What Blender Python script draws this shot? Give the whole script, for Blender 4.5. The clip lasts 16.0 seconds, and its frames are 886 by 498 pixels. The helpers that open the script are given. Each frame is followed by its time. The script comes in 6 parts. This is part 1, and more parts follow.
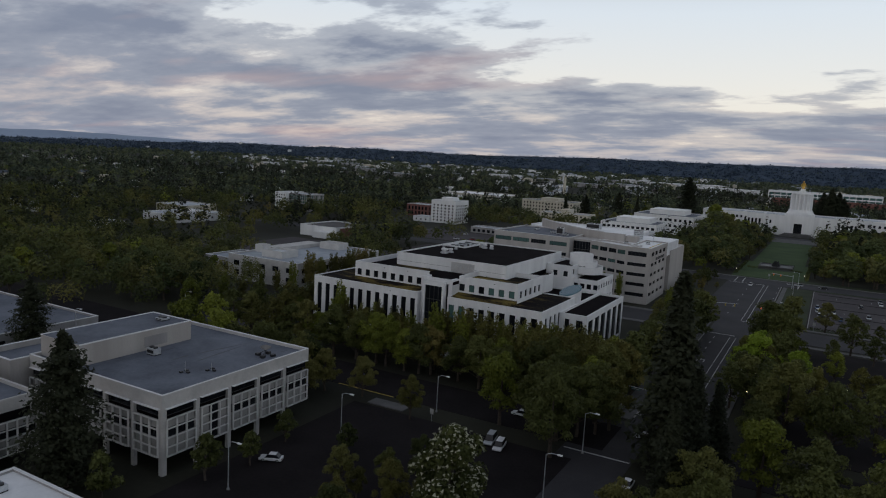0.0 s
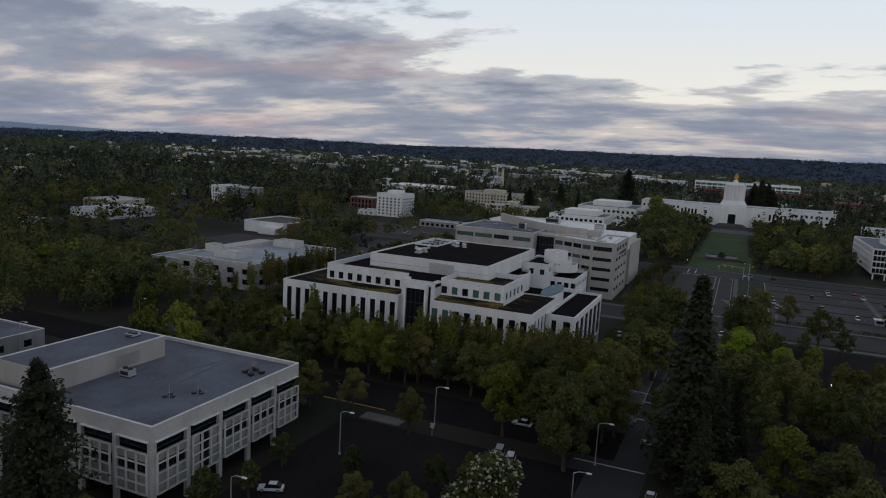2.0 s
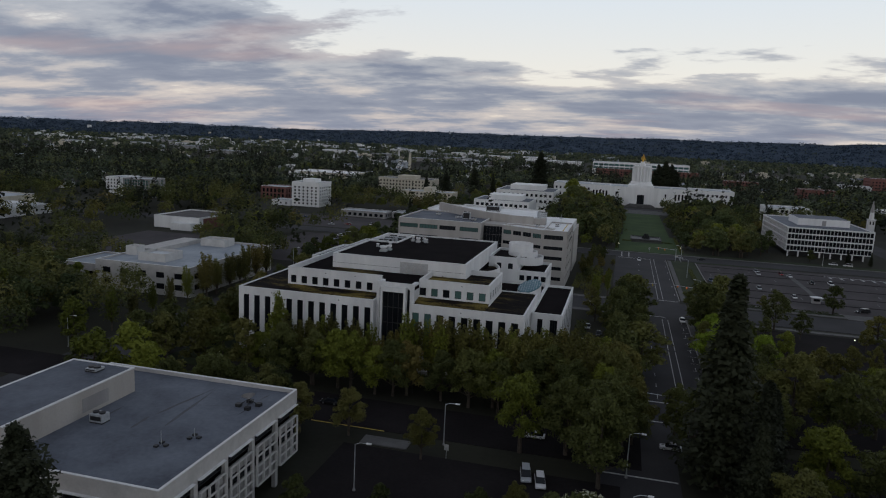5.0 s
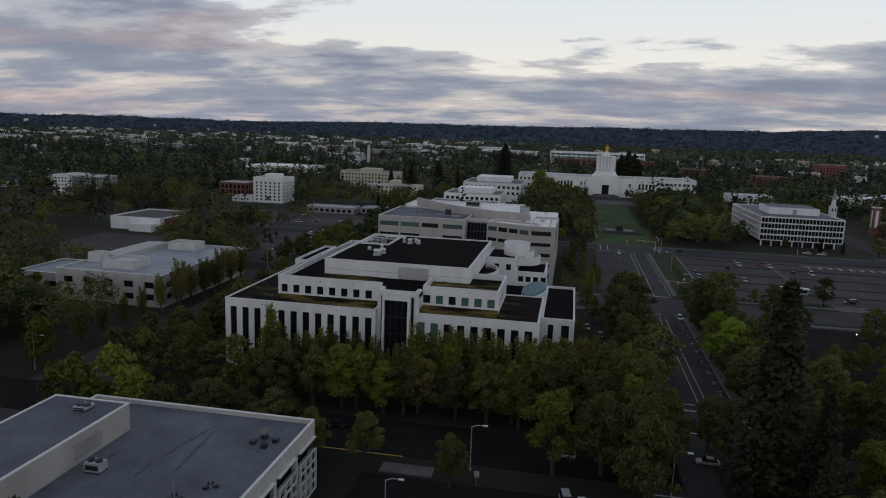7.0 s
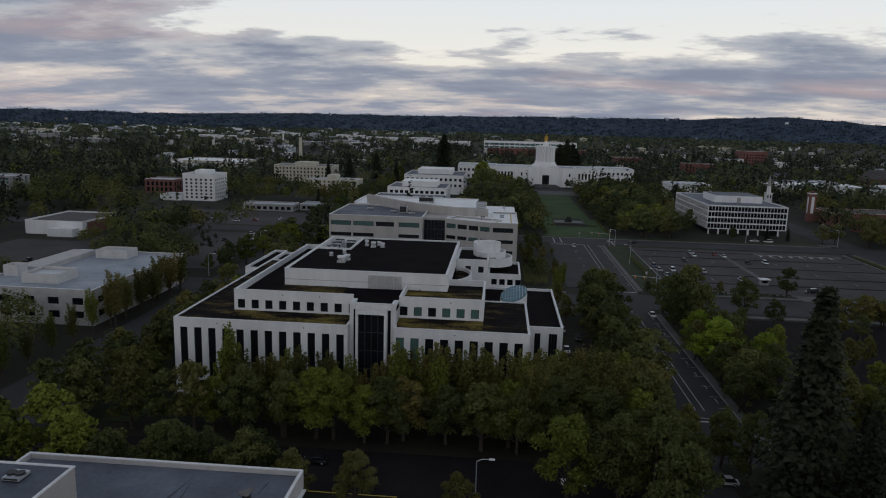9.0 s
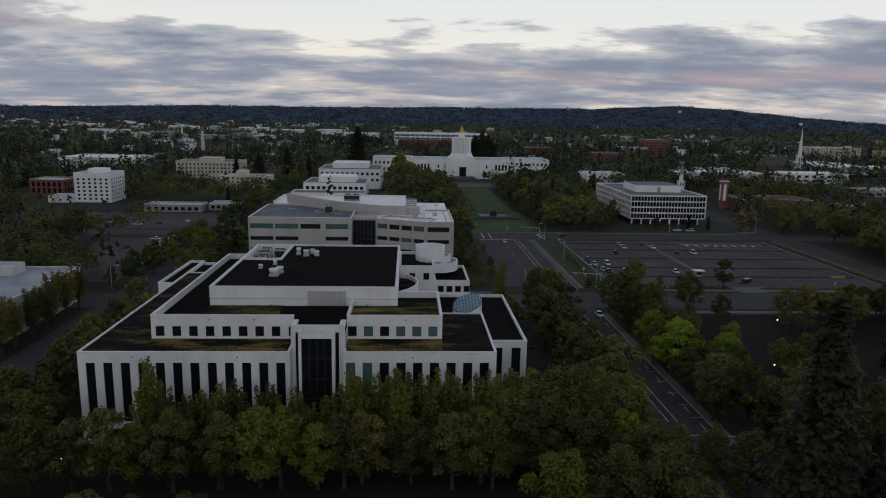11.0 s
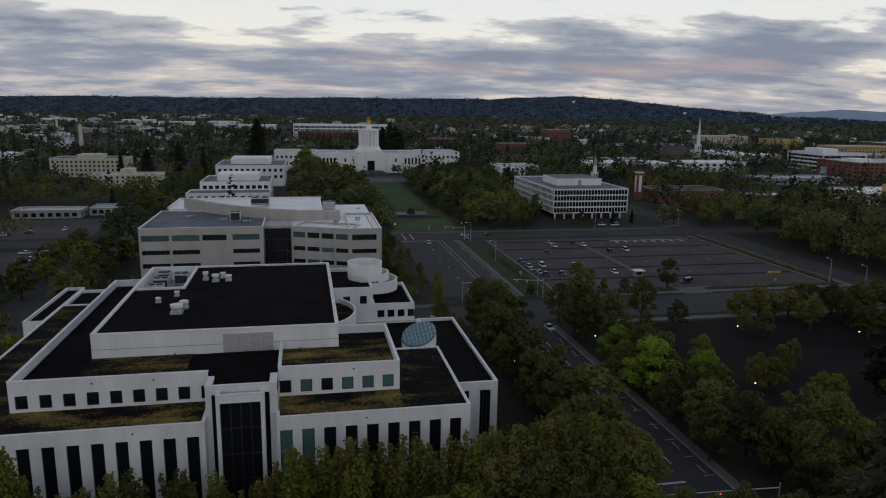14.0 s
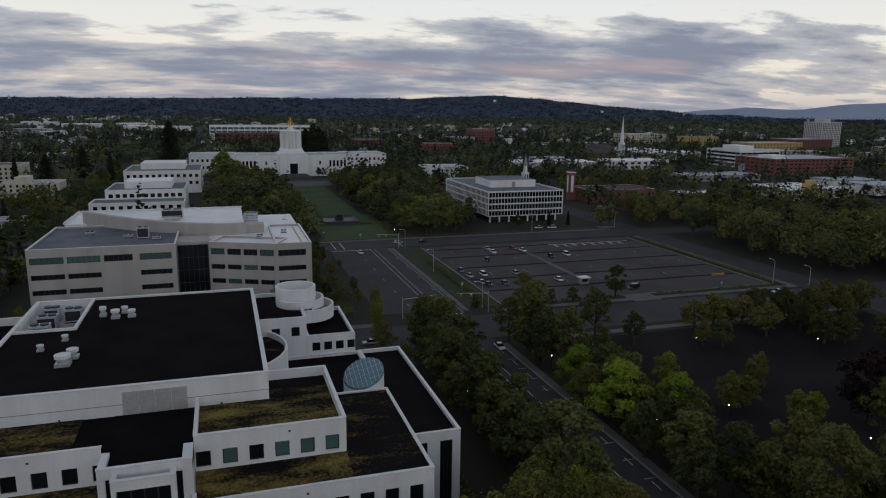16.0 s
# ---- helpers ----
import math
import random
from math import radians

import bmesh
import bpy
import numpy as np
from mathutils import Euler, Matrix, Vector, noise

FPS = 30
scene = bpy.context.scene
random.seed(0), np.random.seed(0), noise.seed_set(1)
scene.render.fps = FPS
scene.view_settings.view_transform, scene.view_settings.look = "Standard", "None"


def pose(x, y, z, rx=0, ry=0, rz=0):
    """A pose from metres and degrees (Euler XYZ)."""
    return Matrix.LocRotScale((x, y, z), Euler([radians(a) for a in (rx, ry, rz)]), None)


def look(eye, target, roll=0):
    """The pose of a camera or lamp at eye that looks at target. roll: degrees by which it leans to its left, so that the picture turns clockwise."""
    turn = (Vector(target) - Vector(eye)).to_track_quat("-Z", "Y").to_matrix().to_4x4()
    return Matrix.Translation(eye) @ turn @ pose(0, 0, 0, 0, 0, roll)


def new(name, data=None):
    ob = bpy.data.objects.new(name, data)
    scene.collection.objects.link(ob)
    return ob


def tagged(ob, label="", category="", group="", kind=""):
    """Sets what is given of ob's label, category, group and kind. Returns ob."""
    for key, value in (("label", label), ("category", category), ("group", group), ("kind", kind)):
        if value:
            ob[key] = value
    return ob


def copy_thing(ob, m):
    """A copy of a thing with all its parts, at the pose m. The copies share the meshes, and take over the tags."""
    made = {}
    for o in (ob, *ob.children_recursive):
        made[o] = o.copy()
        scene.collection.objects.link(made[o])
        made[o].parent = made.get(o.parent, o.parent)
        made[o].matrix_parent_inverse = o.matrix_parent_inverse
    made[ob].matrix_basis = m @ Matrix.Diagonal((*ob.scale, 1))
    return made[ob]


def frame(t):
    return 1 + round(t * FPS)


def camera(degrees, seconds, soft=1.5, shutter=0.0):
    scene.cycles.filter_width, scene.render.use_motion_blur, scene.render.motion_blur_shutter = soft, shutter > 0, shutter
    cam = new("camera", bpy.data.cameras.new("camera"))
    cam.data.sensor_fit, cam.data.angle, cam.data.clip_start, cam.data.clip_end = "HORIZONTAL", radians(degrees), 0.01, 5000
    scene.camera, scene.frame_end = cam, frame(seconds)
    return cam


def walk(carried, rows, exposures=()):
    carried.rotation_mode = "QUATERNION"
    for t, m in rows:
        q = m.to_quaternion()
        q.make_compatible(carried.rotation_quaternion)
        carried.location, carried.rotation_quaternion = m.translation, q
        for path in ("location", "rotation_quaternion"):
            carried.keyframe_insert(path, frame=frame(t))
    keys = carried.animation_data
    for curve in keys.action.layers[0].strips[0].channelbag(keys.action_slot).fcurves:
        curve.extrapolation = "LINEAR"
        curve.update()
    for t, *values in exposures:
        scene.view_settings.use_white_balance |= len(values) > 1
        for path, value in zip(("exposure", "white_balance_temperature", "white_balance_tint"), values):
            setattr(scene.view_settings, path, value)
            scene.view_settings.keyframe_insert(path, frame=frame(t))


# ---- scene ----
cam = camera(65.131, 16.0, soft=1.1)
# seconds, place in metres, yaw, pitch and roll in degrees
PATH = [
    (0.0, 86.70, -210.67, 60.42, 28.990, -7.668, 3.112),
    (0.5, 82.41, -210.41, 60.78, 27.755, -7.811, 3.126),
    (1.0, 77.67, -209.92, 60.89, 26.208, -7.917, 3.195),
    (1.5, 73.13, -209.47, 61.20, 24.659, -8.052, 3.205),
    (2.0, 68.65, -209.06, 61.42, 23.091, -8.155, 3.200),
    (2.5, 64.05, -208.33, 61.57, 21.550, -8.267, 3.113),
    (3.0, 59.76, -207.85, 61.93, 20.038, -8.422, 3.091),
    (3.5, 55.25, -207.05, 62.20, 18.516, -8.571, 2.998),
    (4.0, 50.73, -205.73, 62.14, 17.004, -8.735, 2.860),
    (4.5, 46.30, -204.43, 62.27, 15.581, -8.925, 2.730),
    (5.0, 41.98, -203.06, 62.47, 14.313, -9.107, 2.592),
    (5.5, 37.85, -201.47, 62.76, 13.275, -9.277, 2.445),
    (6.0, 33.87, -199.51, 63.07, 12.350, -9.437, 2.300),
    (6.5, 30.00, -197.07, 63.34, 11.422, -9.591, 2.165),
    (7.0, 26.18, -194.00, 63.50, 10.373, -9.743, 2.049),
    (7.5, 22.37, -190.57, 63.58, 9.226, -9.894, 1.947),
    (8.0, 19.00, -187.20, 63.67, 7.943, -10.022, 1.744),
    (8.5, 15.56, -183.09, 63.75, 6.352, -10.185, 1.664),
    (9.0, 12.55, -179.35, 64.00, 4.535, -10.349, 1.522),
    (9.5, 9.65, -175.43, 64.21, 2.689, -10.506, 1.384),
    (10.0, 6.99, -171.21, 64.35, 0.795, -10.651, 1.261),
    (10.5, 4.59, -166.76, 64.47, -1.136, -10.789, 1.158),
    (11.0, 2.49, -162.16, 64.59, -3.094, -10.924, 1.085),
    (11.5, 0.72, -157.48, 64.76, -5.067, -11.061, 1.049),
    (12.0, -0.89, -152.80, 64.96, -7.044, -11.200, 1.033),
    (12.5, -2.23, -148.15, 65.13, -9.207, -11.337, 1.001),
    (13.0, -3.36, -142.83, 65.20, -10.961, -11.475, 0.999),
    (13.5, -4.19, -137.94, 65.13, -11.193, -11.520, 0.987),
    (14.0, -4.56, -132.73, 65.09, -11.381, -11.553, 0.905),
    (14.5, -4.81, -127.66, 65.01, -13.169, -11.525, 0.849),
    (15.0, -4.85, -122.55, 65.07, -15.561, -11.512, 0.770),
    (15.5, -4.65, -117.65, 65.19, -16.771, -11.498, 0.695),
    (16.0, -4.17, -112.65, 65.28, -17.660, -11.506, 0.623),
]


def drone(x, y, z, yaw, pitch, roll):
    a, b = radians(yaw), radians(pitch)
    ahead = Vector((-math.sin(a) * math.cos(b), math.cos(a) * math.cos(b), math.sin(b)))
    return look((x, y, z), Vector((x, y, z)) + ahead * 10, roll)


walk(cam, [(row[0], drone(*row[1:])) for row in PATH], exposures=[(0.0, 0.14), (16.0, 0.14)])

# ---- light: dusk under broken cloud ----
world = bpy.data.worlds.new("dusk_sky")
scene.world = world
world.use_nodes = True


class Nodes:
    """Short hand for building a node tree."""

    def __init__(self, tree):
        self.tree = tree
        tree.nodes.clear()

    def add(self, kind, ins=None):
        n = self.tree.nodes.new(kind)
        for k, v in (ins or {}).items():
            if isinstance(v, bpy.types.NodeSocket):
                self.tree.links.new(v, n.inputs[k])
            else:
                n.inputs[k].default_value = v
        return n

    def math(self, op, a, b=0.0, clamp=False):
        n = self.add("ShaderNodeMath", {0: a, 1: b})
        n.operation, n.use_clamp = op, clamp
        return n.outputs[0]

    def ramp(self, fac, stops, interp="LINEAR"):
        n = self.add("ShaderNodeValToRGB", {0: fac})
        n.color_ramp.interpolation = interp
        while len(n.color_ramp.elements) < len(stops):
            n.color_ramp.elements.new(0.5)
        for e, (p, c) in zip(n.color_ramp.elements, stops):
            e.position, e.color = p, (c, c, c, 1) if isinstance(c, (int, float)) else (*c, 1)
        return n.outputs[0]

    def mix(self, fac, a, b, blend="MIX"):
        n = self.add("ShaderNodeMix")
        n.data_type, n.blend_type = "RGBA", blend
        for i, v in ((0, fac), (6, a), (7, b)):
            if isinstance(v, bpy.types.NodeSocket):
                self.tree.links.new(v, n.inputs[i])
            else:
                n.inputs[i].default_value = v if i == 0 else (*v, 1)
        return n.outputs[2]


w = Nodes(world.node_tree)
way = w.add("ShaderNodeTexCoord").outputs["Generated"]
xyz = w.add("ShaderNodeSeparateXYZ", {0: way})
up = xyz.outputs[2]
lift = w.math("ADD", w.math("MAXIMUM", up, 0.0), 0.14)
flat = w.add("ShaderNodeCombineXYZ", {0: w.math("DIVIDE", xyz.outputs[0], lift), 1: w.math("DIVIDE", xyz.outputs[1], lift), 2: 0.0}).outputs[0]
clear = w.ramp(up, [(0.0, (0.44, 0.41, 0.44)), (0.03, (0.70, 0.635, 0.57)), (0.09, (0.73, 0.70, 0.66)), (0.20, (0.62, 0.67, 0.73)), (0.34, (0.34, 0.38, 0.45)), (0.6, (0.20, 0.225, 0.275)), (1.0, (0.17, 0.19, 0.235))])
air = w.add("ShaderNodeTexSky")
air.sky_type, air.sun_disc, air.sun_elevation, air.sun_rotation = "NISHITA", False, radians(6), radians(200)
clear = w.mix(0.015, clear, air.outputs[0])
wisps = w.add("ShaderNodeTexNoise", {"Vector": w.add("ShaderNodeMapping", {0: flat, 1: (3.1, 1.7, 0), 2: (0, 0, 0.35), 3: (0.46, 0.60, 1)}).outputs[0], "Scale": 1.0, "Detail": 9.0, "Roughness": 0.58, "Distortion": 0.25}).outputs[0]
heap = w.add("ShaderNodeTexNoise", {"Vector": w.add("ShaderNodeMapping", {0: flat, 1: (8.0, 2.0, 0), 3: (0.24, 0.34, 1)}).outputs[0], "Scale": 1.0, "Detail": 3.0}).outputs[0]
cover = w.math("ADD", w.math("MULTIPLY", wisps, 0.66), w.math("MULTIPLY", heap, 0.30))
# a bank of stratus lies over the hills, thicker ahead and to the east side
bank = w.ramp(up, [(0.0, 0.11), (0.035, 0.165), (0.075, 0.115), (0.125, 0.035), (0.17, -0.03), (0.24, -0.05), (0.4, 0.0)])
cover = w.math("ADD", w.math("ADD", cover, 0.078), bank)
puffs = w.add("ShaderNodeTexNoise", {"Vector": w.add("ShaderNodeMapping", {0: flat, 1: (1.0, 5.0, 0), 2: (0, 0, 0.3), 3: (1.5, 2.3, 1)}).outputs[0], "Scale": 1.0, "Detail": 5.0, "Roughness": 0.6}).outputs[0]
cover = w.math("ADD", cover, w.math("MULTIPLY", w.math("SUBTRACT", puffs, 0.5), 0.42))
cover = w.math("ADD", cover, w.math("MULTIPLY", xyz.outputs[0], -0.105))
thick = w.ramp(cover, [(0.59, 0.0), (0.645, 0.70), (0.75, 1.0)], "EASE")
shade = w.ramp(w.math("ADD", w.math("MULTIPLY", wisps, 0.6), w.math("MULTIPLY", puffs, 0.4)), [(0.40, (0.50, 0.445, 0.44)), (0.50, (0.240, 0.270, 0.345)), (0.60, (0.165, 0.198, 0.280))])
blush = w.add("ShaderNodeTexNoise", {"Vector": w.add("ShaderNodeMapping", {0: flat, 1: (4.4, 9.1, 0), 3: (0.5, 1.1, 1)}).outputs[0], "Scale": 1.0, "Detail": 4.0}).outputs[0]
shade = w.mix(w.ramp(blush, [(0.56, 0.0), (0.70, 0.55)]), shade, (0.47, 0.335, 0.325))
shade = w.mix(w.ramp(up, [(0.25, 0.0), (0.5, 1.0)]), shade, (0.17, 0.18, 0.22))
sky = w.mix(w.math("MULTIPLY", thick, 0.92), clear, shade)
below = w.math("LESS_THAN", up, -0.02)
sky = w.mix(below, sky, (0.05, 0.055, 0.05))
back = w.add("ShaderNodeBackground", {0: sky, 1: 1.0}).outputs[0]
w.tree.links.new(back, w.add("ShaderNodeOutputWorld").inputs[0])

sun = new("sun", bpy.data.lights.new("sun", "SUN"))
sun.data.energy, sun.data.angle, sun.data.color = 0.12, radians(40), (1.0, 0.93, 0.88)
sun.matrix_world = look((0, 0, 300), (60, 210, 0))

# ---- materials ----
MATS = {}


def surface(name, low, high, rough=0.8, scale=0.6, fine=6.0, bump=0.15, metal=0.0, stain=0.25, streak=False, spec=0.3):
    """Two-scale varied surface: broad stains between two colours, fine grain and relief, in metres."""
    m = bpy.data.materials.new(name)
    m.use_nodes = True
    n = Nodes(m.node_tree)
    at = n.add("ShaderNodeNewGeometry").outputs["Position"]
    if streak:
        at2 = n.add("ShaderNodeMapping", {0: at, 3: (1.0, 1.0, 0.12)}).outputs[0]
    else:
        at2 = at
    broad = n.add("ShaderNodeTexNoise", {"Vector": at2, "Scale": scale, "Detail": 4.0, "Roughness": 0.6}).outputs[0]
    grain = n.add("ShaderNodeTexNoise", {"Vector": at, "Scale": fine, "Detail": 3.0}).outputs[0]
    lone = n.add("ShaderNodeObjectInfo").outputs["Random"]
    k = n.math("ADD", n.math("MULTIPLY", broad, 1.0 - stain), n.math("MULTIPLY", grain, stain))
    k = n.math("ADD", k, n.math("MULTIPLY", n.math("SUBTRACT", lone, 0.5), 0.10))
    col = n.ramp(k, [(0.32, low), (0.68, high)])
    b = n.add("ShaderNodeBump", {"Height": grain, "Strength": bump, "Distance": 0.05}).outputs[0]
    p = n.add("ShaderNodeBsdfPrincipled", {"Base Color": col, "Roughness": rough, "Metallic": metal, "Normal": b, "Specular IOR Level": spec})
    n.tree.links.new(p.outputs[0], n.add("ShaderNodeOutputMaterial").inputs[0])
    MATS[name] = m
    return m


def lit(name, colour, power):
    m = bpy.data.materials.new(name)
    m.use_nodes = True
    n = Nodes(m.node_tree)
    e = n.add("ShaderNodeEmission", {0: (*colour, 1), 1: power}).outputs[0]
    n.tree.links.new(e, n.add("ShaderNodeOutputMaterial").inputs[0])
    return m


def leafy(name, low, high, warm=None):
    """Leaves: each tree has its own tone, each leaf a little of its own."""
    m = bpy.data.materials.new(name)
    m.use_nodes = True
    n = Nodes(m.node_tree)
    leaf = n.add("ShaderNodeNewGeometry").outputs["Random Per Island"]
    kin = n.add("ShaderNodeAttribute")
    kin.attribute_name = "tree"
    tree = n.math("FRACT", n.math("ADD", n.add("ShaderNodeObjectInfo").outputs["Random"], kin.outputs["Fac"]))
    at = n.add("ShaderNodeNewGeometry").outputs["Position"]
    patch = n.add("ShaderNodeTexNoise", {"Vector": at, "Scale": 0.012, "Detail": 3.0}).outputs[0]
    k = n.math("ADD", n.math("MULTIPLY", leaf, 0.28), n.math("MULTIPLY", tree, 0.62))
    k = n.math("ADD", k, n.math("MULTIPLY", n.math("SUBTRACT", patch, 0.5), 0.8))
    col = n.ramp(k, [(0.08, low), (0.85, high)])
    if warm:
        col = n.mix(n.ramp(tree, [(0.72, 0.0), (0.95, 0.75)]), col, warm)
    p = n.add("ShaderNodeBsdfPrincipled", {"Base Color": col, "Roughness": 0.65, "Specular IOR Level": 0.15})
    t = n.add("ShaderNodeBsdfTranslucent", {"Color": col})
    s = n.add("ShaderNodeMixShader", {0: 0.25, 1: p.outputs[0], 2: t.outputs[0]})
    n.tree.links.new(s.outputs[0], n.add("ShaderNodeOutputMaterial").inputs[0])
    return m


def pane_glass(name, colour, rough=0.06):
    m = bpy.data.materials.new(name)
    m.use_nodes = True
    n = Nodes(m.node_tree)
    lone = n.add("ShaderNodeObjectInfo").outputs["Random"]
    c = n.mix(n.math("MULTIPLY", lone, 0.6), colour, tuple(v * 0.45 for v in colour))
    p = n.add("ShaderNodeBsdfPrincipled", {"Base Color": c, "Roughness": rough, "Specular IOR Level": 0.3})
    n.tree.links.new(p.outputs[0], n.add("ShaderNodeOutputMaterial").inputs[0])
    return m


def roof_moss(name, less=0.0):
    """Black roofing felt with yellow-olive moss in drifts."""
    m = bpy.data.materials.new(name)
    m.use_nodes = True
    n = Nodes(m.node_tree)
    at = n.add("ShaderNodeNewGeometry").outputs["Position"]
    drift = n.add("ShaderNodeMapping", {0: at, 3: (0.55, 1.5, 1.0)}).outputs[0]
    a = n.add("ShaderNodeTexNoise", {"Vector": drift, "Scale": 0.16, "Detail": 7.0, "Roughness": 0.62}).outputs[0]
    b = n.add("ShaderNodeTexNoise", {"Vector": at, "Scale": 2.5, "Detail": 4.0}).outputs[0]
    k = n.math("ADD", n.math("MULTIPLY", a, 0.72), n.math("MULTIPLY", b, 0.3))
    col = n.ramp(k, [(0.45 + less, (0.010, 0.008, 0.009)), (0.50 + less, (0.035, 0.027, 0.015)), (0.555 + less, (0.100, 0.077, 0.026)), (0.66 + less, (0.215, 0.165, 0.049))])
    p = n.add("ShaderNodeBsdfPrincipled", {"Base Color": col, "Roughness": 0.95, "Specular IOR Level": 0.05, "Normal": n.add("ShaderNodeBump", {"Height": b, "Strength": 0.4, "Distance": 0.08}).outputs[0]})
    n.tree.links.new(p.outputs[0], n.add("ShaderNodeOutputMaterial").inputs[0])
    return m


WHITE = surface("white_concrete", (0.64, 0.64, 0.645), (0.82, 0.82, 0.815), 0.75, 0.25, 3.0, 0.08, streak=True)
CAP = surface("pale_coping", (0.62, 0.62, 0.62), (0.78, 0.78, 0.78), 0.6, 0.5, 4.0, 0.05)
MARBLE = surface("white_marble", (0.72, 0.72, 0.71), (0.86, 0.86, 0.85), 0.5, 0.2, 2.0, 0.05, streak=True)
BEIGE = surface("beige_concrete", (0.36, 0.335, 0.31), (0.48, 0.455, 0.43), 0.8, 0.2, 3.0, 0.1, streak=True)
TAN = surface("tan_stucco", (0.46, 0.42, 0.33), (0.62, 0.575, 0.47), 0.85, 0.2, 3.0, 0.1, streak=True)
GREYC = surface("grey_concrete", (0.26, 0.25, 0.25), (0.38, 0.37, 0.36), 0.85, 0.25, 3.0, 0.1, streak=True)
LATTICE = surface("pale_precast", (0.40, 0.385, 0.37), (0.54, 0.52, 0.50), 0.75, 0.4, 3.0, 0.08)
SPANDREL = surface("grey_spandrel", (0.27, 0.262, 0.252), (0.36, 0.35, 0.335), 0.8, 0.5, 3.0, 0.08)
PRECAST = surface("white_precast", (0.50, 0.49, 0.475), (0.64, 0.625, 0.61), 0.75, 0.4, 3.0, 0.08)
BRICK = surface("red_brick", (0.15, 0.066, 0.056), (0.235, 0.112, 0.094), 0.9, 0.3, 5.0, 0.2)
YELLOW = surface("ochre_stucco", (0.46, 0.32, 0.12), (0.58, 0.43, 0.2), 0.9, 0.2, 3.0, 0.1)
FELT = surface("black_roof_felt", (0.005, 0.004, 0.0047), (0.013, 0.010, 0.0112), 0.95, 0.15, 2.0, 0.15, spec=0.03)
MOSS = roof_moss("mossy_roof_felt")
MOSS_THIN = roof_moss("felt_with_sparse_moss", 0.055)
GREYROOF = surface("blue_grey_membrane", (0.064, 0.073, 0.095), (0.150, 0.167, 0.202), 0.7, 0.12, 1.5, 0.1)
DAMP = surface("damp_membrane", (0.030, 0.032, 0.042), (0.060, 0.066, 0.082), 0.5, 0.4, 1.5, 0.1)
PALEROOF = surface("pale_membrane", (0.30, 0.33, 0.37), (0.48, 0.51, 0.55), 0.6, 0.1, 1.5, 0.08)
DEPOTROOF = surface("blue_membrane", (0.17, 0.205, 0.245), (0.34, 0.37, 0.41), 0.55, 0.09, 1.2, 0.08)
WHITEROOF = surface("white_membrane", (0.66, 0.67, 0.68), (0.85, 0.85, 0.86), 0.45, 0.15, 1.5, 0.05)
SHINGLE = surface("dark_shingle", (0.05, 0.048, 0.048), (0.12, 0.11, 0.11), 0.9, 0.3, 3.0, 0.3)
ASPHALT = surface("asphalt", (0.028, 0.027, 0.030), (0.054, 0.052, 0.055), 0.9, 0.06, 2.5, 0.15)
LOT = surface("lot_asphalt", (0.046, 0.041, 0.043), (0.086, 0.077, 0.079), 0.9, 0.05, 2.0, 0.15, spec=0.15)
# near-black asphalt, much darker than the other streets and lots
DARKLOT = surface("dark_asphalt", (0.010, 0.0085, 0.0090), (0.024, 0.0205, 0.0215), 0.95, 0.05, 1.5, 0.15, spec=0.08)
PAVE = surface("pale_paving", (0.07, 0.068, 0.067), (0.135, 0.132, 0.13), 0.85, 0.2, 3.0, 0.1)
KERB = surface("kerb_concrete", (0.20, 0.195, 0.19), (0.32, 0.31, 0.30), 0.85, 0.4, 3.0, 0.1)
EARTH = surface("ground_cover", (0.012, 0.0125, 0.0085), (0.029, 0.0285, 0.017), 0.95, 0.03, 0.8, 0.3)
LAWN = surface("mown_lawn", (0.024, 0.050, 0.015), (0.055, 0.092, 0.028), 0.95, 0.05, 1.2, 0.3)
VERGE = surface("rough_grass", (0.018, 0.026, 0.011), (0.042, 0.054, 0.021), 0.95, 0.08, 1.4, 0.3)
PAINT = surface("road_paint", (0.30, 0.30, 0.295), (0.5, 0.5, 0.485), 0.7, 0.8, 4.0, 0.05)
YPAINT = surface("yellow_paint", (0.45, 0.32, 0.06), (0.6, 0.44, 0.1), 0.7, 0.8, 4.0, 0.05)
METAL = surface("galvanised_metal", (0.42, 0.44, 0.46), (0.62, 0.64, 0.66), 0.45, 1.5, 6.0, 0.05, metal=0.6)
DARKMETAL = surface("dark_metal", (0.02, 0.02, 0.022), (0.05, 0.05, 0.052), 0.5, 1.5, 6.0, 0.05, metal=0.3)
TYRE = surface("tyre_rubber", (0.012, 0.012, 0.012), (0.022, 0.022, 0.022), 0.85, 2.0, 8.0, 0.1)
WATER = surface("still_water", (0.008, 0.010, 0.013), (0.014, 0.017, 0.021), 0.45, 0.3, 2.0, 0.2, spec=0.2)
GOLD = surface("gold_leaf", (0.62, 0.36, 0.06), (0.85, 0.55, 0.12), 0.3, 1.0, 4.0, 0.05, metal=0.9)
BARK = surface("bark", (0.045, 0.035, 0.028), (0.10, 0.08, 0.065), 0.95, 2.0, 9.0, 0.5)
# distance haze is put into these hill colours as a blue tint
HILL = surface("hazy_wooded_hill", (0.015, 0.028, 0.050), (0.056, 0.084, 0.126), 0.95, 0.005, 0.035, 0.5, stain=0.55)
FARHILL = surface("hazy_mountain", (0.30, 0.37, 0.49), (0.36, 0.43, 0.55), 0.95, 0.004, 0.02, 0.2)
GLASS = pane_glass("dark_window_glass", (0.012, 0.014, 0.018))
TEAL = pane_glass("teal_window_glass", (0.085, 0.160, 0.148), 0.1)
PALEGLASS = pane_glass("pale_skylight_glass", (0.16, 0.30, 0.36), 0.12)
